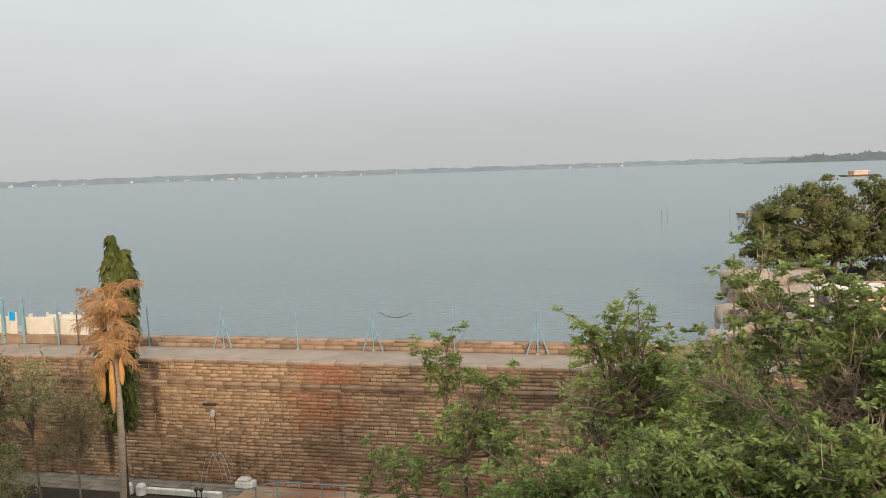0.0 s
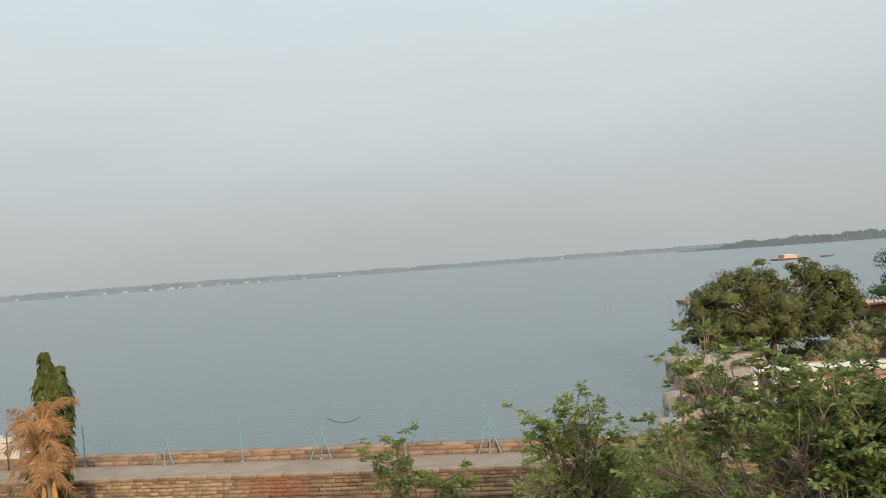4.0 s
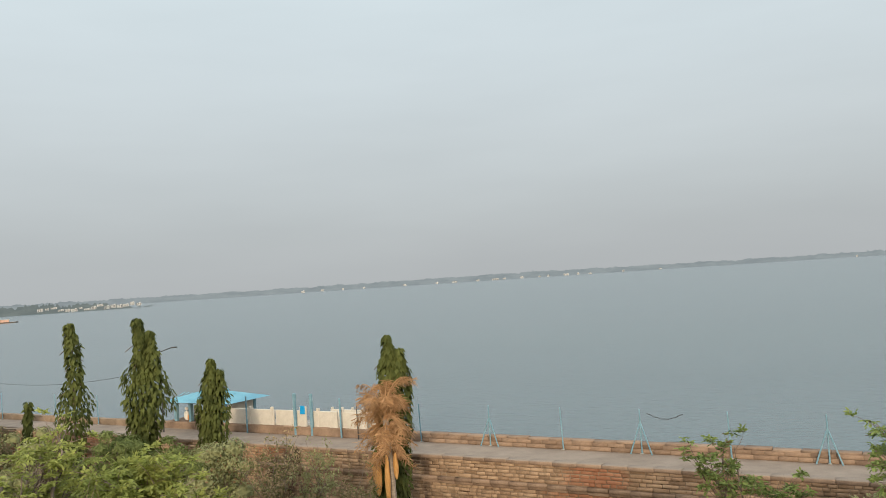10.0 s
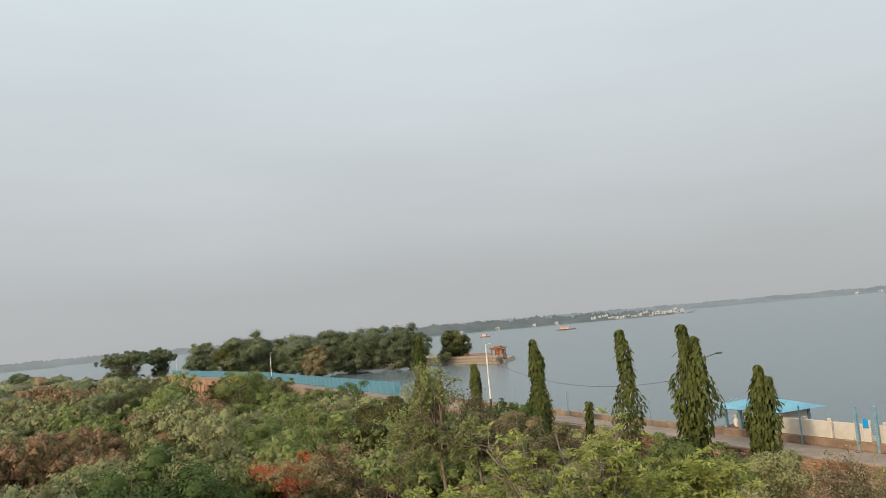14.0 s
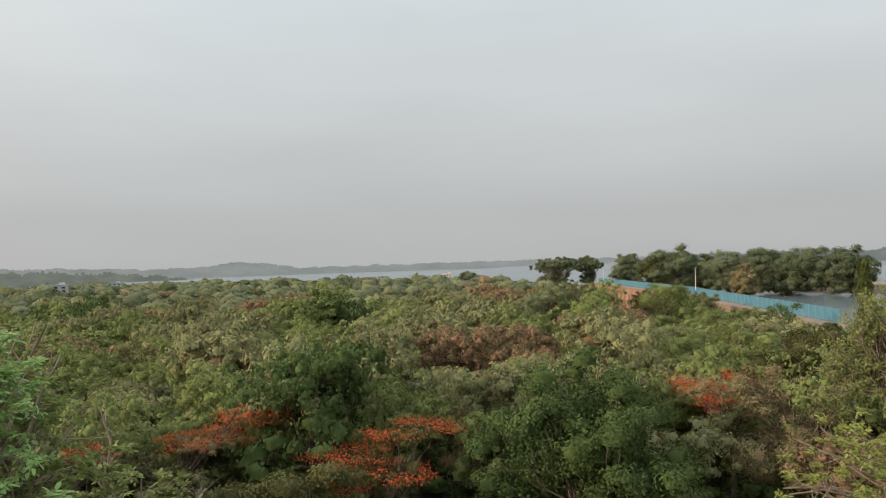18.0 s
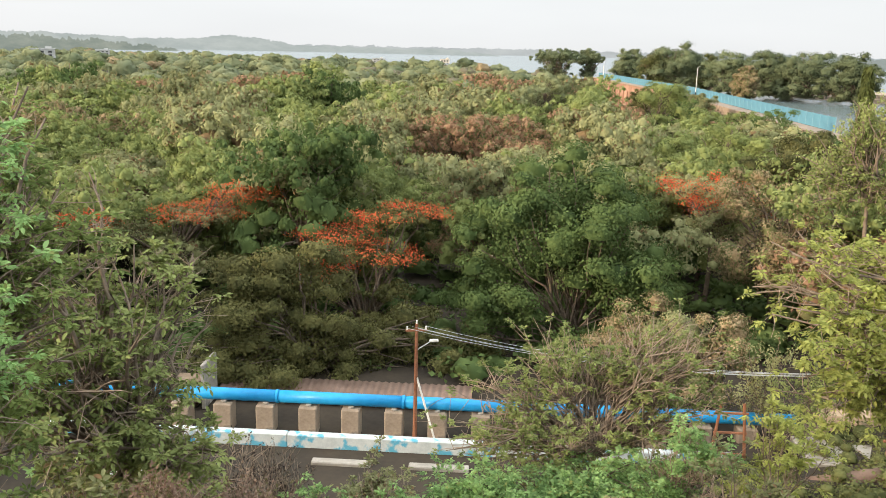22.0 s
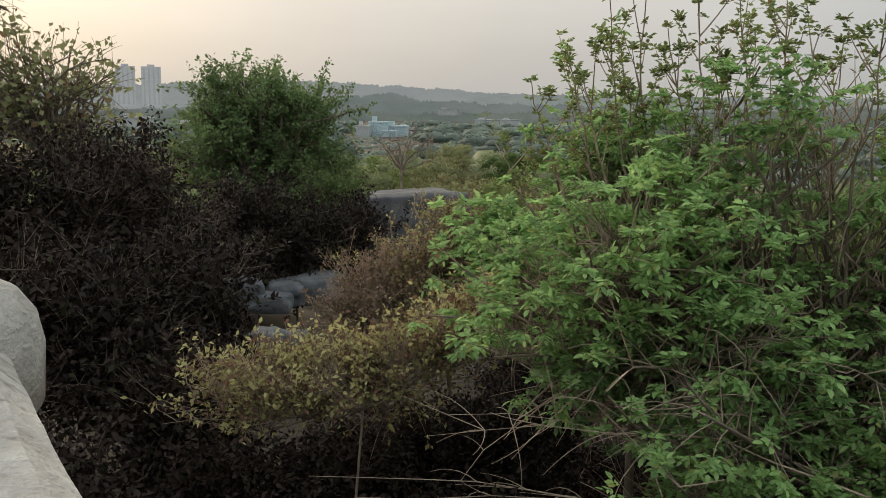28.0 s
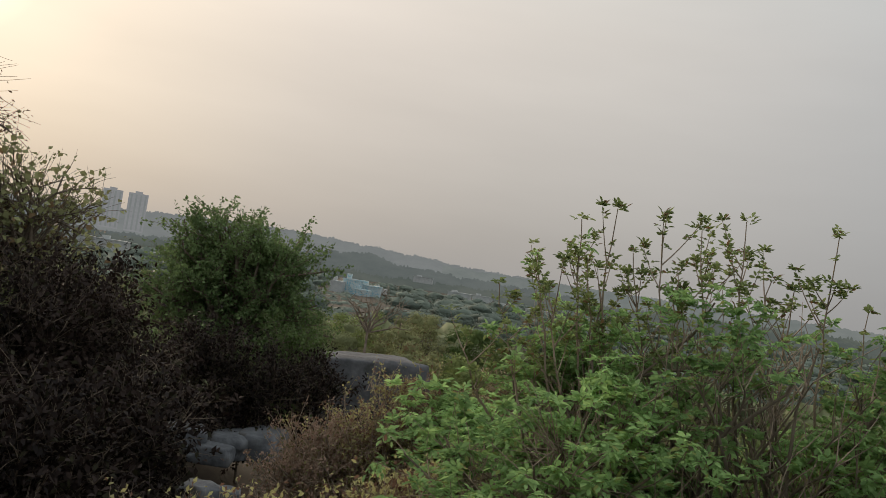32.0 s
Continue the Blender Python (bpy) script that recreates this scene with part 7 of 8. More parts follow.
# ---------------------------------------------------------------- pump house corner by the lake
def pump_house():
    ob = thing("pump_house", (22.9, 43.9, 4.55), "low pink-plastered pump house with a white flat roof edge", "building", turn=-16)
    boxed("wall", (5.6, 4.2, 2.2), M["pink"], ob, (1.6, 0, 0), 0.03, "pink plaster wall")
    boxed("roof", (7.4, 2.2, 0.2), M["cream"], ob, (0.2, -1.2, 2.5), 0.05, "white flat roof slab")
    boxed("fascia", (5.8, 4.4, 0.28), M["brick"], ob, (1.6, 0, 2.19), 0.02, "red-brown fascia")
    for x in (-3.6, -2.6, -1.5):
        boxed("column", (0.22, 0.22, 2.45), M["white"], ob, (x, -1.9, 0), 0.02)
    w = boxed("window", (0.9, 0.12, 0.8), M["dark"], ob, (2.0, -2.1, 0.9), 0.01)
    boxed("sill", (1.1, 0.2, 0.08), M["white"], w, (0, -0.05, -0.09), 0.01)
    fr = thing("gate_frame", (38.6, 58.4, 4.4), "tall weathered concrete hoist frame with a dark opening", "frame", turn=-20)
    for x in (-2.3, -0.7, 1.2, 2.5):
        boxed("column", (0.18, 0.18, 4.6), M["concrete"], fr, (x, 0, 0), 0.02)
    boxed("beam", (5.0, 0.24, 0.2), M["concrete"], fr, (0.1, 0, 2.2), 0.02)
    for x, wide in ((-1.5, 2.1), (1.85, 1.9)):
        boxed("beam", (wide, 0.24, 0.2), M["concrete"], fr, (x, 0, 4.4), 0.02)
    boxed("beam", (2.0, 0.24, 0.18), M["concrete"], fr, (-1.5, 0, 3.4), 0.02)
    # dark sheet put in for the shade inside the opening
    boxed("dark_gate", (1.7, 0.1, 3.1), M["dark"], fr, (0.25, 0.2, 0), 0.02, "dark panel standing for the shade in the opening")
    boxed("machine_room", (2.6, 2.4, 2.6), M["pink"], fr, (2.6, 1.6, 0), 0.03, "pink-plastered machine room")
    b = thing("brick_hut", (47.5, 80.5, 4.4), "red brick hut by the water", "building", turn=20)
    boxed("wall", (3.4, 3.0, 2.6), M["brick"], b, (0, 0, 0), 0.03)
    boxed("roof", (3.8, 3.4, 0.25), M["pink"], b, (0, 0, 2.6), 0.03)
    boxed("side_wall", (1.6, 2.4, 2.0), M["white"], b, (-2.6, 0, 0), 0.03)
    boxed("door", (0.8, 0.1, 1.8), M["dark"], b, (-2.6, -1.22, 0), 0.01)
    p = thing("utility_pole", (14.6, 42.2, 4.6), "rusty utility pole with a crossarm by the shore", "pole")
    bm = bmesh.new()
    rod(bm, (0, 0, -0.8), (0, 0, 4.4), 0.07, 0.05)
    part("pole", bm, M["bark"], p)
    boxed("crossarm", (0.9, 0.06, 0.06), M["bark"], p, (0, 0, 4.0), 0.01)
    for x in (-0.4, 0.0, 0.4):
        boxed("insulator", (0.06, 0.06, 0.2), M["dark"], p, (x, 0, 4.08 if x else 4.4), 0.01)
    bl = thing("blue_barrier", at_dam(18.5, 0.1, ROAD_Z), "low sky-blue painted barrier wall at the dam's end", "wall", turn=TURN)
    boxed("wall", (5.0, 0.25, 0.55), M["blue"], bl, (0, 0, 0), 0.02)
    for x in (-2.4, 0, 2.4):
        boxed("post", (0.1, 0.1, 2.0), M["blue"], bl, (x, -0.15, 0), 0.01)


pump_house()


def boat(at, length, label, turn, cabin=True):
    ob = thing("boat", at, label, "boat", "boats on the lake", turn=turn)
    bm = bmesh.new()
    L, W, H = length / 2, length * 0.16, 0.7
    v = [bm.verts.new(p) for p in ((-L, -W, H), (L * 0.7, -W, H), (L, 0, H * 1.2), (L * 0.7, W, H), (-L, W, H), (-L * 0.9, -W * 0.7, -0.2), (L * 0.6, -W * 0.7, -0.2), (L * 0.85, 0, -0.2), (L * 0.6, W * 0.7, -0.2), (-L * 0.9, W * 0.7, -0.2))]
    bm.faces.new(v[:5])
    for i in range(5):
        j = (i + 1) % 5
        bm.faces.new((v[i], v[j], v[5 + j], v[5 + i]))
    bmesh.ops.recalc_face_normals(bm, faces=bm.faces[:])
    part("hull", bm, M["road"], ob)
    if cabin:
        boxed("cabin", (length * 0.35, W * 1.4, 1.8), M["pink"], ob, (-L * 0.2, 0, H), 0.05)
        boxed("cabin_roof", (length * 0.42, W * 1.7, 0.15), M["white"], ob, (-L * 0.2, 0, H + 1.8), 0.03)


boat((212, 426, WATER_Z), 22, "low tan work raft with a small cabin", 10)
boat((235, 432, WATER_Z), 12, "small flat tan-coloured raft", 40, False)
boat((262, 385, WATER_Z), 6, "small orange-brown boat with a cabin", 80)
boat((58, 155, WATER_Z), 8, "flat ochre raft lying low", 20, False)
boat((84, 150, WATER_Z), 7, "flat ochre raft lying low", 15, False)
boat((-478, 472, WATER_Z), 16, "pinkish raft with a small cabin", 60)
boat((-516, 420, WATER_Z), 9, "small boat with a white roof", 30)
for k, (h, el, d) in enumerate(((-14.5, -2.6, 150), (-18.8, -2.9, 150), (-23.0, -3.0, 150), (18.0, -1.6, 260), (-14.9, -2.5, 152))):
    a = radians(h)
    st = thing("stake", (-d * math.sin(a), d * math.cos(a), 1.0), "thin weathered wooden stake standing in the lake", "stake", "stakes in the lake")
    bm = bmesh.new()
    rod(bm, (0, 0, 0), (0.1, 0, 4.6), 0.04, 0.03, 6)
    part("stake", bm, M["limb"], st)


# ---------------------------------------------------------------- far houses
def house(at, size, label, turn, wall="farwhite", rows=2, group="houses across the lake"):
    w, d, h = size
    ob = thing("house", at, label, "house", group, turn=turn)
    boxed("wall", (w, d, h), M[wall], ob, (0, 0, 0), 0.0)
    boxed("roof", (w * 1.06, d * 1.06, h * 0.08), M[wall], ob, (0, 0, h), 0.0)
    for r in range(rows):
        for c in range(3):
            boxed("window", (w * 0.14, 0.3, h * 0.22), M["dark"], ob, (w * (c - 1) * 0.3, -d / 2 - 0.05, h * (0.18 + r * 0.42)), 0.0)
    boxed("stair_head", (w * 0.25, d * 0.3, h * 0.25), M[wall], ob, (w * 0.25, 0, h * 1.08), 0.0)


rng_h = np.random.default_rng(31)
for h in (5.6, 7.8, 8.6, 9.4, 10.6, 11.2, 12.4, 13.6, 14.2, 15.4, 17.0, 18.2, 20.4, 23.2, 24.6, 27.3, 3.2, -8.6, -10.5, -12.0, 26.0):
    a, d = radians(h), 2380 + rng_h.uniform(-20, 20)
    w = rng_h.uniform(5, 10) * (1.8 if h in (9.4, 14.2, 17.0) else 1)
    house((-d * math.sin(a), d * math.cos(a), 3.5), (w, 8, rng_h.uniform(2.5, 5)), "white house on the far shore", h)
for h in np.concatenate([np.linspace(37.8, 43.5, 16), np.array([46, 47.5, 50, 52.5, 56])]):
    a, d = radians(h), rng_h.uniform(1180, 1215)
    house((-d * math.sin(a), d * math.cos(a), 3.0 if h > 45 else 6 + rng_h.uniform(-2, 3)), (rng_h.uniform(4, 8), 6, rng_h.uniform(2.0, 4)), "pale house among trees across the water", h, group="houses across the water")
house((-735, 105, 2.0), (8, 6, 4.5), "small cream house at the wood's edge by the water", 80, "cream", group="")
for h, d, w, hh in ((107, 560, 14, 5), (103.6, 700, 10, 4), (86.3, 640, 9, 3)):
    a = radians(h)
    house((-d * math.sin(a), d * math.cos(a), 4.0), (w, 8, hh), "pale house at the wood's edge", h, group="houses at the wood's edge")
for k, (h, d, z, w, hh) in enumerate(((165.9, 480, -7, 10, 11), (164.7, 486, -7, 12, 9), (166.9, 474, -7, 7, 9), (164.0, 500, -6, 7, 7), (165.2, 470, -7.5, 8, 7), (158.6, 620, 0, 16, 5), (157.0, 640, 0, 14, 5), (155.2, 560, -3, 16, 5), (153.0, 600, -3, 20, 5), (132, 520, -3, 14, 5), (126, 540, -3, 14, 5), (181.5, 420, 0, 14, 6), (183.5, 430, 0, 14, 6), (178.0, 380, -2, 14, 6), (159.5, 500, -5, 9, 4), (161.2, 900, 6, 20, 6))):
    a = radians(h)
    house((-d * math.sin(a), d * math.cos(a), z + 2.0), (w, 9, hh), "pale blue-white house in the southern valley", h + 180 - 12, "flaked" if k in (0, 1, 4) else "farwhite", group="houses in the southern valley")
for h in (182.0, 180.45):
    a, d = radians(h), 2600
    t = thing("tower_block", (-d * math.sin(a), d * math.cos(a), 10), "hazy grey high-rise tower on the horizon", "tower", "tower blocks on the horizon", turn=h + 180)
    # the towers glow in haze colours like the backdrops
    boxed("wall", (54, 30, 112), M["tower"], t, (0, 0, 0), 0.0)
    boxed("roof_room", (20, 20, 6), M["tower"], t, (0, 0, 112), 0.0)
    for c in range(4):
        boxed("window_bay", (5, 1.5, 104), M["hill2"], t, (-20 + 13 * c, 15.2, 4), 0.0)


# ---------------------------------------------------------------- the pipeline below the knoll
def pipeline():
    a, b = Vector((-40.6, -19.5, -1.9)), Vector((-32.4, 21.0, -1.9))
    way = (b - a).normalized()
    turn = math.degrees(math.atan2(way.y, way.x))
    ob = thing("water_pipe", tuple(a), "large bright blue water main on concrete piers", "pipe", turn=turn)
    length = (b - a).length
    n = 7
    for k in range(-3, n):
        bm = bmesh.new()
        rod(bm, (length * k / n, 0, 0), (length * (k + 1) / n, 0, 0), 0.285, None, 28)
        part("pipe_section", bm, M["pipe"], ob, smooth=True)
        bm = bmesh.new()
        rod(bm, (length * k / n - 0.06, 0, 0), (length * k / n + 0.06, 0, 0), 0.315, None, 28)
        part("collar", bm, M["pipe"], ob)
    for k in range(-8, int(length / 2.0)):
        boxed("pier", (0.85, 0.8, 1.37), M["rock"], ob, (1.2 + 2.0 * k, -0.1, -1.7), 0.05)
        boxed("saddle", (0.25, 0.6, 0.10), M["concrete"], ob, (1.2 + 2.0 * k, 0, -0.34), 0.02)
    c = thing("canal_beam", tuple(a + Vector((0, 0, 0))), "long concrete canal wall with flaking white and blue paint", "wall", turn=turn)
    for k in range(-3, 8):
        boxed("wall_section", (4.2, 0.45, 0.75), M["flaked"], c, (8.0 + 4.22 * k, -1.55, -1.80), 0.04)
        if k in (3, 4, 6):
            boxed("low_kerb", (2.6, 0.45, 0.35), M["concrete"], c, (8.6 + 4.22 * k, -3.1, -1.85), 0.04, "worn concrete kerb")
    for k in range(2):
        boxed("slab", (1.5, 1.1, 0.14), M["white"], c, (12 + 1.7 * k, -4.6, -1.75 + 0.1 * (k % 2)), 0.02)
    r = thing("shed_roof", tuple(a + way * 21 + Vector((-4.0, 0, -0.9))), "long brown corrugated shed roof behind the pipe", "roof", turn=turn)
    K = 150
    xs = np.linspace(-6.5, 6.5, K)
    zz = 0.035 * np.sin(np.arange(K) * np.pi / 2)
    V = np.concatenate([np.stack([xs, np.full(K, y), zz + z], -1) for y, z in ((-1.2, -0.45), (1.0, -0.2), (1.0, -0.25), (-1.2, -0.5))])
    i = np.arange(K - 1)
    F = np.concatenate([np.stack([i + o * K, i + 1 + o * K, i + 1 + (o + 1) % 4 * K, i + (o + 1) % 4 * K], -1) for o in range(4)])
    part_np("sheet", V, F, M["tin"], r)
    for x in (-6.0, -3.0, 0.0, 3.0, 6.0):
        boxed("shed_post", (0.14, 0.14, 0.86), M["bark"], r, (x, -1.05, -1.35), 0.01)
    boxed("shed_wall", (12.6, 0.2, 1.05), M["concrete"], r, (0, 0.9, -1.35), 0.02)
    h = thing("stone_hut", tuple(a + way * 12.2 + Vector((-2.6, 0, -1.6))), "small stone hut with a grey gable beside the pipe", "hut", turn=turn)
    for row in range(4):
        for col in range(5):
            boxed("stone", (0.56, 0.3, 0.3), M["ledge"], h, (-1.2 + 0.58 * col + 0.2 * (row % 2), -0.8, 0.31 * row), 0.03)
    boxed("gable", (0.2, 1.9, 2.3), M["concrete"], h, (1.9, 0, 0), 0.03)
    boxed("core", (2.8, 1.4, 1.2), M["mortar"], h, (0.1, 0, 0), 0.02)
    p = thing("utility_pole", (-35.2, 4.1, -3.6), "slender brown utility pole with crossarm, lamp and raking strut", "pole")
    bm = bmesh.new()
    rod(bm, (0, 0, 0), (0.05, 0, 5.75), 0.10, 0.07)
    part("pole", bm, M["rust"], p)
    bm = bmesh.new()
    rod(bm, (0.5, 0.9, 0.2), (0.05, 0.05, 3.2), 0.05)
    part("strut", bm, M["white"], p, "pale raking strut")
    boxed("crossarm", (0.1, 1.0, 0.08), M["rust"], p, (0.05, 0, 5.4), 0.01)
    for y in (-0.42, 0.0, 0.42):
        boxed("insulator", (0.07, 0.07, 0.16), M["white"], p, (0.05, y, 5.48 if y else 5.75), 0.01)
    bm = bmesh.new()
    rod(bm, (0.05, 0, 4.5), (0.3, 0.6, 5.0), 0.025)
    arm = part("lamp_arm", bm, M["grey"], p)
    boxed("lamp_head", (0.16, 0.4, 0.12), M["white"], arm, (0.32, 0.75, 4.98), 0.03)
    S = np.array([(-35.15, 4.1 + y, 1.95 + 0.08 * (k % 2)) for k, y in enumerate((-0.42, -0.2, 0.0, 0.42))])
    E = S + np.array([5.5, 17.5, -0.6])
    wires = thing("overhead_wires", (-35.15, 4.1, 1.95), "four sagging overhead wires", "wire")
    W = bezier(S, (S + E) / 2 - np.array([0, 0, 1.3]), E, 16) - np.array((-35.15, 4.1, 1.95))
    for k in range(4):
        V, F = tubes(W[k : k + 1], np.full((1, 16), 0.009), 4)
        part_np("wire", V, F, M["grey"], wires)
    # sluice corner by the bridge
    s = thing("sluice_block", (-32.4, 22.0, -3.6), "tan masonry sluice block at the pipe's end", "wall", turn=turn)
    for row in range(5):
        for col in range(10):
            boxed("stone", (0.68, 0.9, 0.42), M["bank"], s, (0.7 * col + 0.2 * (row % 2), 0, 0.43 * row), 0.04)
    boxed("apron", (9.0, 2.6, 1.6), M["concrete"], s, (3, -2.6, -0.1), 0.04)
    l = thing("hoist_frame", (-31.0, 17.2, -3.6), "rusty orange sluice hoist frame", "frame", turn=turn)
    for x in (-0.8, 0.8):
        bm = bmesh.new()
        rod(bm, (x, 0, 0), (x * 0.6, 0, 3.3), 0.08, 0.06, 6)
        part("leg", bm, M["rust"], l)
    for z in (0.9, 1.9, 2.8):
        boxed("rung", (1.4, 0.09, 0.09), M["rust"], l, (0, 0, z), 0.01)
    bm = bmesh.new()
    rod(bm, (0, 0, 0.6), (3.2, -1.2, 2.0), 0.32, None, 18)
    q = thing("rusty_pipe", (-28.6, 18.5, -3.6), "short rusty brown pipe leaning into the canal", "pipe", turn=turn)
    part("pipe", bm, M["tin"], q, smooth=True)
    g = thing("bridge_railing", (-28.2, 22.5, -1.9), "weathered grey railing on a small canal bridge", "railing", turn=turn + 8)
    for k in range(16):
        boxed("baluster", (0.06, 0.06, 0.95), M["ledge"], g, (0.32 * k, 0, 0), 0.01)
    for z in (0.12, 0.95):
        boxed("rail", (5.2, 0.09, 0.09), M["rust"], g, (2.4, 0, z), 0.01)
    boxed("deck", (5.6, 1.8, 0.25), M["concrete"], g, (2.4, 0.8, -0.25), 0.03)
    boxed("bridge_pier", (5.4, 1.4, 1.6), M["concrete"], g, (2.4, 0.8, -1.85), 0.03)
    boxed("white_sheet", (1.6, 0.1, 1.2), M["white"], g, (-1.6, -0.4, -1.6), 0.02, "white painted gate leaf")


pipeline()


def white_steps():
    """Whitewashed step edges that climb from the sluice towards the dam."""
    for (x0, y0), (x1, y1), n in (((-31.9, 29.7), (-40.2, 31.1), 16), ((-40.4, 32.0), (-40.8, 38.5), 12)):
        way = math.degrees(math.atan2(y1 - y0, x1 - x0))
        length = math.hypot(x1 - x0, y1 - y0)
        z0 = float(ground_z(x0, y0)) - 0.2
        ob = thing("step_edge", (x0, y0, z0), "whitewashed stepped kerb beside the sluice", "steps", "whitewashed steps by the sluice", turn=way)
        for k in range(n):
            boxed("step", (length / n - 0.02, 0.62, 0.35 + 0.03 * k), M["white"], ob, (length * (k + 0.5) / n, 0, 0), 0.02)


white_steps()


def crest_cable():
    a, b = np.array((-35.0, 47.0, ROAD_Z + 4.2)), np.array((-69.2, 56.2, ROAD_Z + 5.0))
    ob = thing("crest_cable", tuple(a), "thin sagging cable between two lamp posts", "cable")
    V, F = tubes(bezier(a[None], ((a + b) / 2 - np.array([0, 0, 3.4]))[None], b[None], 20) - a, np.full((1, 20), 0.014), 4)
    part_np("cable", V, F, M["dark"], ob)


crest_cable()


# ---------------------------------------------------------------- the viewpoint's terrace
def terrace():
    bm = bmesh.new()
    box(bm, -0.42, 5.2, -3.6, 2.2, 10.6, 12.45, 0.03)
    tagged(part("floor", bm, M["concrete"]), "rough plastered terrace floor", "floor", kind="structure")
    # plaster parapet beside the camera, running south to a newel
    bm = bmesh.new()
    prof = [(-0.02, 0.0), (-0.02, 0.70), (0.03, 0.93), (0.10, 0.99), (0.30, 1.0), (0.38, 0.94), (0.42, 0.70), (0.42, 0.0)]
    K = 26
    rows = []
    for k in range(K):
        y = -0.75 - 2.25 * k / (K - 1)
        x = 0.06 - 0.267 * (y + 0.75)
        rows.append([bm.verts.new((x + px + 0.008 * noise.noise(Vector((px * 9, y * 7, pz * 9))), y, 12.45 + pz + 0.010 * noise.noise(Vector((y * 6, px * 8, 2.0))))) for px, pz in prof])
    for r0, r1 in zip(rows, rows[1:]):
        for i in range(len(prof) - 1):
            bm.faces.new((r0[i], r0[i + 1], r1[i + 1], r1[i]))
    bm.faces.new(rows[0])
    bm.faces.new(rows[-1][::-1])
    bmesh.ops.recalc_face_normals(bm, faces=bm.faces[:])
    tagged(part("parapet", bm, M["parapet"], smooth=False), "thick rough-plastered terrace parapet", "parapet", kind="structure")
    ob = thing("newel_post", (0.875, -3.12, 13.285), "weathered plaster newel with a chipped cap on the parapet", "post", turn=15)
    def turned(name, outline, sides=20):
        bm = bmesh.new()
        rings = [[bm.verts.new((r * math.cos(2 * math.pi * j / sides) * (1 + 0.02 * math.sin(j * 3.0 + z * 30)), r * math.sin(2 * math.pi * j / sides), z)) for j in range(sides)] for r, z in outline]
        for a, b in zip(rings, rings[1:]):
            for j in range(sides):
                bm.faces.new((a[j], a[(j + 1) % sides], b[(j + 1) % sides], b[j]))
        bm.faces.new(rings[0][::-1])
        bm.faces.new(rings[-1])
        part(name, bm, M["parapet"], ob, smooth=True)
    turned("base", [(0.25, -0.1), (0.262, 0.08), (0.25, 0.18), (0.20, 0.25), (0.14, 0.285)])
    turned("shaft", [(0.136, 0.26), (0.122, 0.42), (0.114, 0.52), (0.115, 0.545)])
    turned("cap", [(0.115, 0.54), (0.135, 0.56), (0.132, 0.60), (0.15, 0.615), (0.152, 0.66), (0.13, 0.70), (0.06, 0.725)])


terrace()


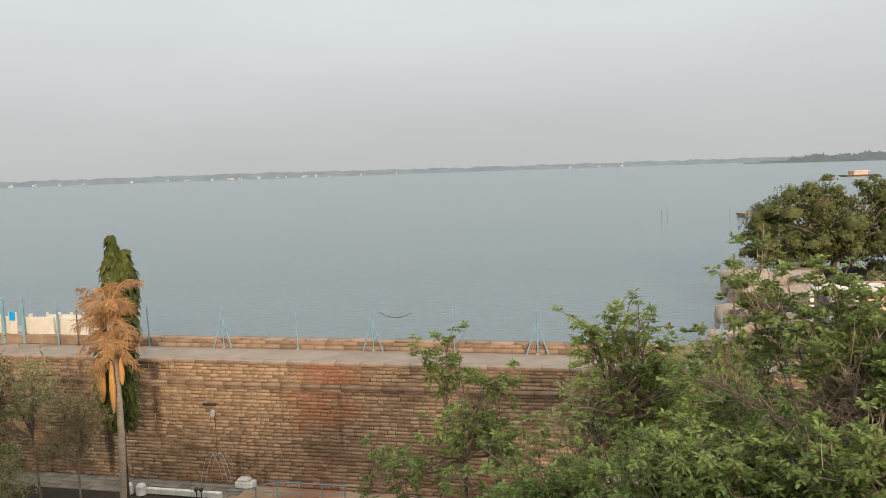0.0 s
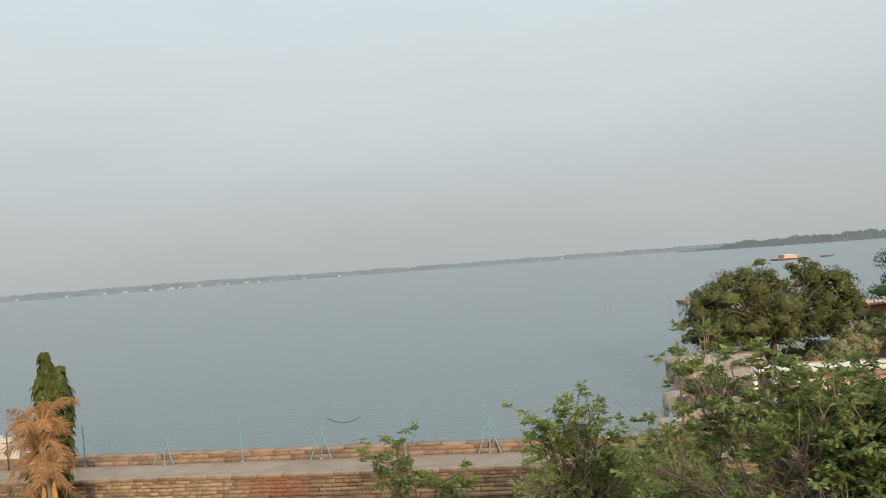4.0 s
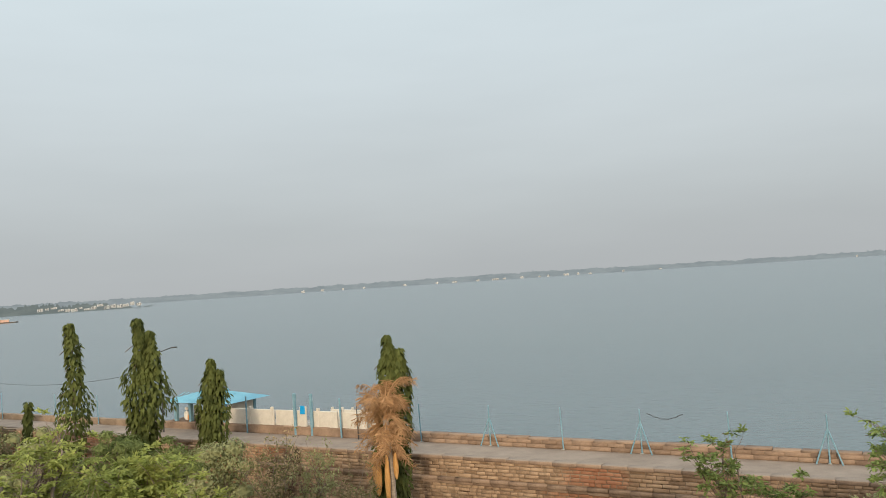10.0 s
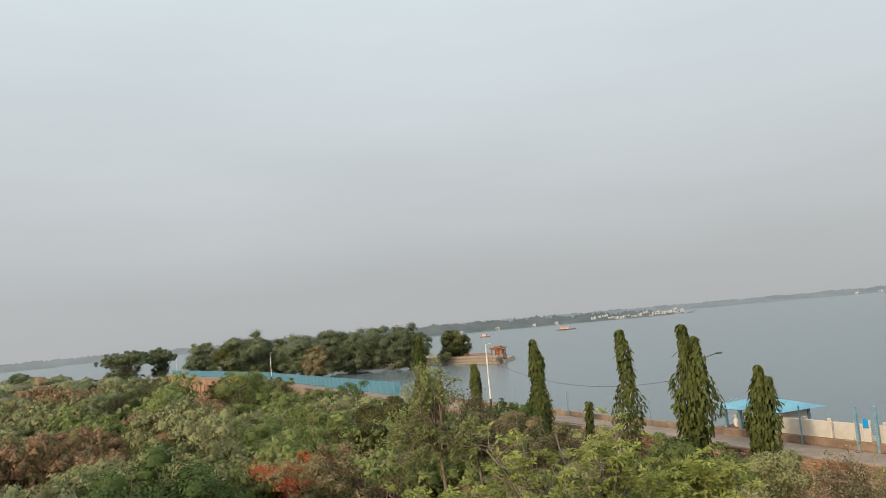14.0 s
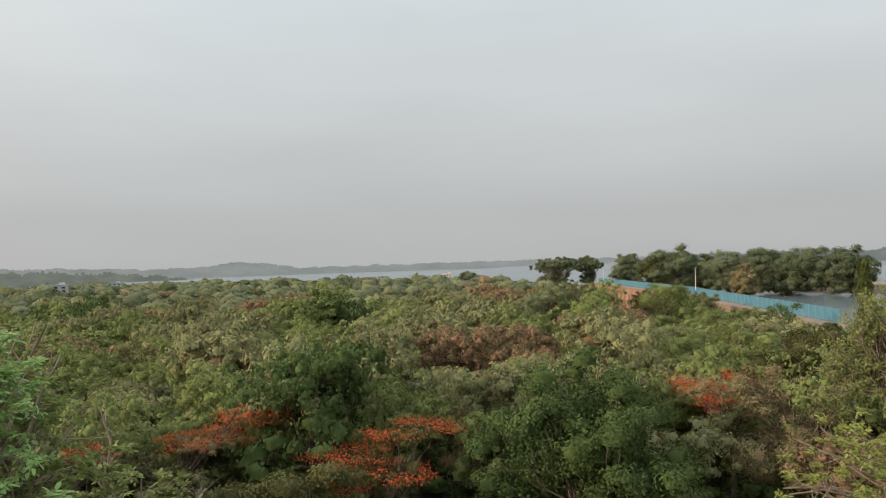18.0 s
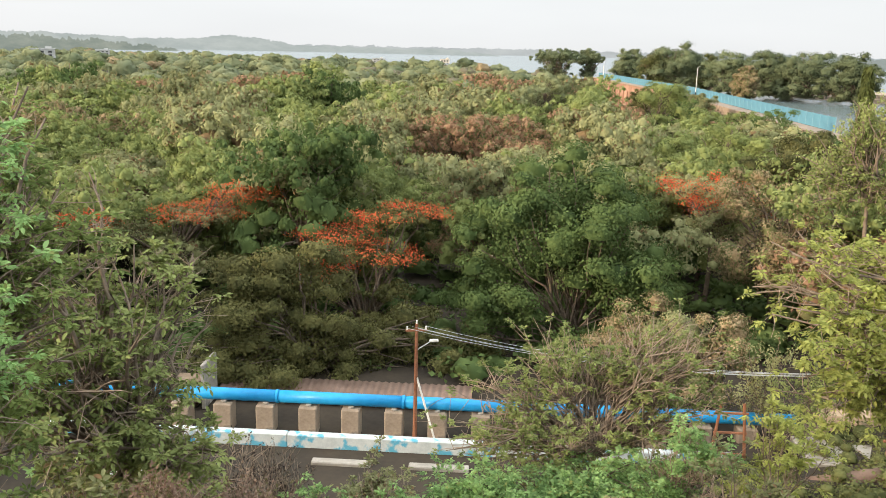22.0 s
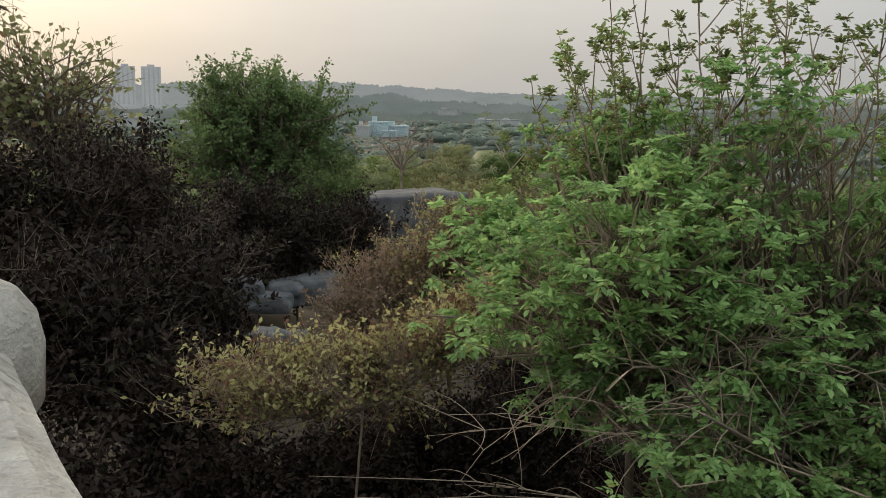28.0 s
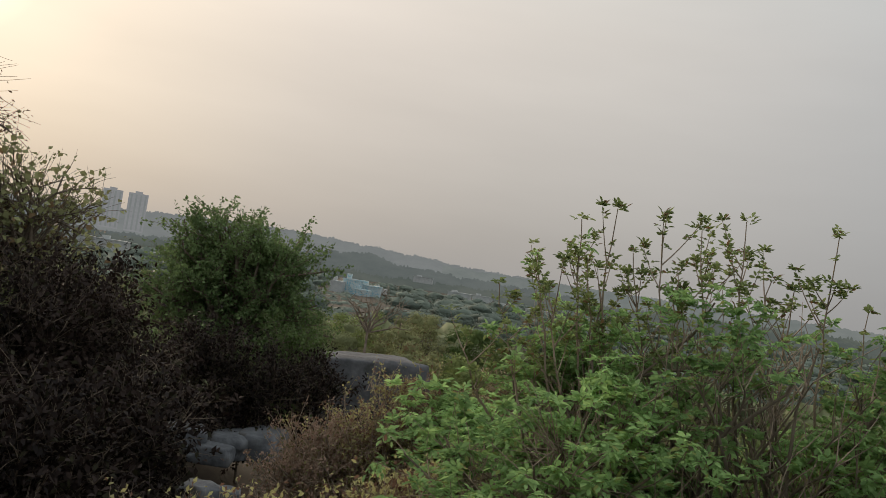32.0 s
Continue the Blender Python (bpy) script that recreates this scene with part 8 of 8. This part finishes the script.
# ---------------------------------------------------------------- garden foot of the dam
def garden():
    for x in (-14.8, -14.1):
        b = thing("bollard", at_dam(x, -4.75, FOOT_Z), "white-painted rounded bollard by the path", "bollard", "white bollards by the path", turn=TURN)
        bm = bmesh.new()
        for z0, z1, r0, r1 in ((0, 0.42, 0.24, 0.22), (0.42, 0.52, 0.22, 0.15), (0.52, 0.56, 0.15, 0.05)):
            rod(bm, (0, 0, z0), (0, 0, z1), r0, r1, 14)
        part("body", bm, M["white"], b)
    k = thing("kerb_wall", at_dam(-12.6, -4.55, FOOT_Z), "low whitewashed kerb wall along the path", "kerb", turn=TURN)
    for i in range(5):
        boxed("kerb_stone", (0.78, 0.22, 0.28), M["white"], k, (-1.0 + 0.8 * i, 0, 0), 0.03)
    b = thing("white_block", at_dam(-9.5, -3.15, FOOT_Z), "whitewashed masonry block at the wall's foot", "block", turn=TURN)
    boxed("block", (0.95, 0.5, 0.34), M["white"], b, (0, 0, 0), 0.05)
    boxed("cap_stone", (0.6, 0.42, 0.14), M["white"], b, (-0.05, 0, 0.34), 0.05)
    for x in (-11.1, -10.85):
        # unidentified dark round tops, built as small ball-topped posts
        l = thing("garden_lamp", at_dam(x, -4.9, FOOT_Z), "short thin post with a dark ball top", "lamp", "dark garden lamps", turn=TURN)
        bm = bmesh.new()
        rod(bm, (0, 0, 0), (0, 0, 0.42), 0.025)
        part("stem", bm, M["dark"], l)
        bm = bmesh.new()
        bmesh.ops.create_uvsphere(bm, u_segments=12, v_segments=8, radius=0.11, matrix=Matrix.Translation((0, 0, 0.48)))
        part("globe", bm, M["dark"], l, smooth=True)
    r = thing("ramp_railing", at_dam(-8.4, -4.3, FOOT_Z), "sky-blue tube railing along a brown ramp", "railing", turn=TURN)
    for x in (0, 1.1, 2.2, 3.3, 4.4):
        bm = bmesh.new()
        rod(bm, (x, 0, 0), (x, 0, 0.55 + min(x, 1.1) * 0.25), 0.03)
        part("post", bm, M["blue"], r)
    bm = bmesh.new()
    rod(bm, (-0.8, -0.4, 0.4), (1.1, 0, 0.83), 0.03)
    rod(bm, (1.1, 0, 0.83), (4.5, 0, 0.85), 0.03)
    part("handrail", bm, M["blue"], r)
    bm = bmesh.new()
    rod(bm, (0, 0, 0.3), (4.4, 0, 0.45), 0.022)
    part("mid_rail", bm, M["blue"], r)
    h = thing("wire_arch", at_dam(-11.3, -2.95, FOOT_Z), "thin pale wire plant arch leaning on the wall", "arch", turn=TURN)
    A = np.array([(-0.7, 0, 0), (-0.45, 0, 0), (-0.2, 0, 0)], float)
    E = np.array([(0.5, 0, 0.2), (0.75, 0, 0.2), (0.95, 0, 0.2)], float)
    V, F = tubes(bezier(A, (A + E) / 2 + np.array([0, 0, 2.9]), E, 14), np.full((3, 14), 0.012), 4)
    part_np("wires", V, F, M["grey"], h)
    w = thing("wall_lamp", at_dam(-11.2, FACE - 0.1, 2.7), "old bracket lamp on the dam wall with a cable", "lamp", turn=TURN)
    boxed("bracket", (0.7, 0.12, 0.12), M["dark"], w, (-0.1, -0.05, 0.3), 0.02)
    boxed("lamp_head", (0.2, 0.2, 0.28), M["grey"], w, (0.1, -0.12, -0.2), 0.03)
    bm = bmesh.new()
    rod(bm, (0.15, -0.03, -0.2), (0.18, -0.03, -2.2), 0.010)
    part("cable", bm, M["dark"], w)


garden()


# ---------------------------------------------------------------- stones of the dam and slabs of the path, last
def chamfered(w, h, d, c=0.022):
    """A block with a chamfered face towards -y, its back open."""
    x, z = w / 2, h / 2
    V = [(-x, 0, -z), (x, 0, -z), (x, 0, z), (-x, 0, z), (-x, -d + c, -z), (x, -d + c, -z), (x, -d + c, z), (-x, -d + c, z), (-x + c, -d, -z + c), (x - c, -d, -z + c), (x - c, -d, z - c), (-x + c, -d, z - c)]
    F = [(8, 9, 10, 11)]
    for a, b in ((0, 4), (4, 8)):
        for i in range(4):
            j = (i + 1) % 4
            F.append((a + i, a + j, b + j, b + i))
    return np.array(V, float), np.array(F)


def stones():
    rng = np.random.default_rng(91)
    sizes = [0.26, 0.34, 0.43, 0.54, 0.68]
    shared = {(s, v): mesh_np("stone", *chamfered(s, 0.140, 0.04 + 0.02 * v), M["stone"]) for s in sizes for v in range(3)}
    rest, o, singles = [], 0, 0
    zs = [FOOT_Z + 0.10 + 0.176 * k for k in range(27)] + [4.29 + 0.176 * k for k in range(5)]
    for row, z in enumerate(zs):
        x = -52 + rng.uniform(0, 0.5)
        while x < 22:
            s = sizes[rng.integers(0, 5)]
            v = int(rng.integers(0, 3))
            cx = x + s / 2
            if -11.5 < cx < -6.5 and singles < 300:
                ob = under(new("stone", shared[s, v]), wall_dam)
                ob.location = (cx, FACE + 0.002, z + rng.normal(0, 0.006))
                ob.rotation_euler = (0, radians(rng.normal(0, 0.5)), 0)
                singles += 1
            else:
                V, F = chamfered(s, 0.143 + rng.normal(0, 0.012), 0.03 + 0.022 * v)
                V = V + np.array((cx, FACE + 0.002, z + rng.normal(0, 0.006)))
                rest.append((V, F))
            x += s + rng.uniform(0.025, 0.055)
    V, F = joined(*rest)
    tagged(part_np("stones", V, F, M["stone_joined"], wall_dam), kind="stuff")
    ledge = mesh_np("ledge_stone", *chamfered(0.98, 0.17, 0.20), M["ledge"])
    ledge2 = mesh_np("ledge_stone", *chamfered(0.98, 0.14, 0.12), M["ledge"])
    cope = mesh_np("coping_stone", *chamfered(1.18, 0.16, 0.10), M["ledge"])
    for k in range(64):
        for me, z, w in ((ledge, 4.10, 1.0), (ledge2, 3.94, 1.0), (cope, ROAD_Z - 0.07, 1.2)):
            ob = under(new(me.name.split(".")[0], me), wall_dam)
            ob.location = (-45 + w * k + rng.normal(0, 0.01), FACE + 0.002, z + rng.normal(0, 0.012))
    edge = mesh_np("edge_slab", *joined(chamfered(1.18, 0.45, 0.14)), M["road"])
    for k in range(56):
        ob = under(new("edge_slab", edge), wall_dam)
        ob.matrix_basis = pose(-45 + 1.2 * k, FACE + 0.16, ROAD_Z - 0.10 + rng.normal(0, 0.008), -90, 0, 0)
    # the low lakeside parapet
    bm = bmesh.new()
    box(bm, -95, 30, 0.0, 0.42, ROAD_Z - 1.5, ROAD_Z + 0.42)
    par = tagged(part("wall_parapet", bm, M["mortar"]), "low tan stone parapet along the lake side of the dam", "wall", kind="structure")
    par.matrix_basis = dam_m
    blocks = [mesh_np("parapet_stone", *chamfered(w, 0.20, 0.04), M["ledge"]) for w in (0.55, 0.8, 1.0)]
    cap = mesh_np("parapet_cap", *chamfered(1.15, 0.5, 0.09), M["ledge"])
    for row in range(2):
        x = -32.0
        while x < 18:
            i = int(rng.integers(0, 3))
            w = (0.55, 0.8, 1.0)[i]
            ob = under(new("parapet_stone", blocks[i]), par)
            ob.location = (x + w / 2, -0.002, ROAD_Z + 0.11 + 0.215 * row)
            x += w + 0.03
    for k in range(46):
        ob = under(new("parapet_cap", cap), par)
        ob.matrix_basis = pose(-34 + 1.18 * k, 0.21, ROAD_Z + 0.42 + rng.normal(0, 0.01), -90, 0, 0)


stones()


def paving():
    rng = np.random.default_rng(92)
    bm = bmesh.new()
    box(bm, -34, -9.4, FACE - 1.75, FACE - 0.02, FOOT_Z - 0.6, FOOT_Z - 0.02)
    pv = tagged(part("pavement", bm, M["mortar"]), "grey stone slab path at the foot of the dam", "pavement", kind="structure")
    pv.matrix_basis = dam_m
    slabs = [mesh_np("slab", *chamfered(w, 0.41, 0.06), M["paving"]) for w in (0.55, 0.7, 0.85)]
    for row in range(4):
        x = -33.6 + rng.uniform(0, 0.4)
        while x < -9.8:
            i = int(rng.integers(0, 3))
            w = (0.55, 0.7, 0.85)[i]
            ob = under(new("slab", slabs[i]), pv)
            ob.matrix_basis = pose(x + w / 2, FACE - 0.24 - 0.43 * row, FOOT_Z - 0.045 + rng.normal(0, 0.006), -90, 0, 0)
            x += w + 0.025
    bm = bmesh.new()
    box(bm, -9.4, 6, FACE - 2.2, FACE - 0.02, FOOT_Z - 0.6, FOOT_Z - 0.01)
    rp = tagged(part("ramp", bm, M["stone_joined"]), "brown trodden ramp at the foot of the dam", "pavement", kind="structure")
    rp.matrix_basis = dam_m


paving()
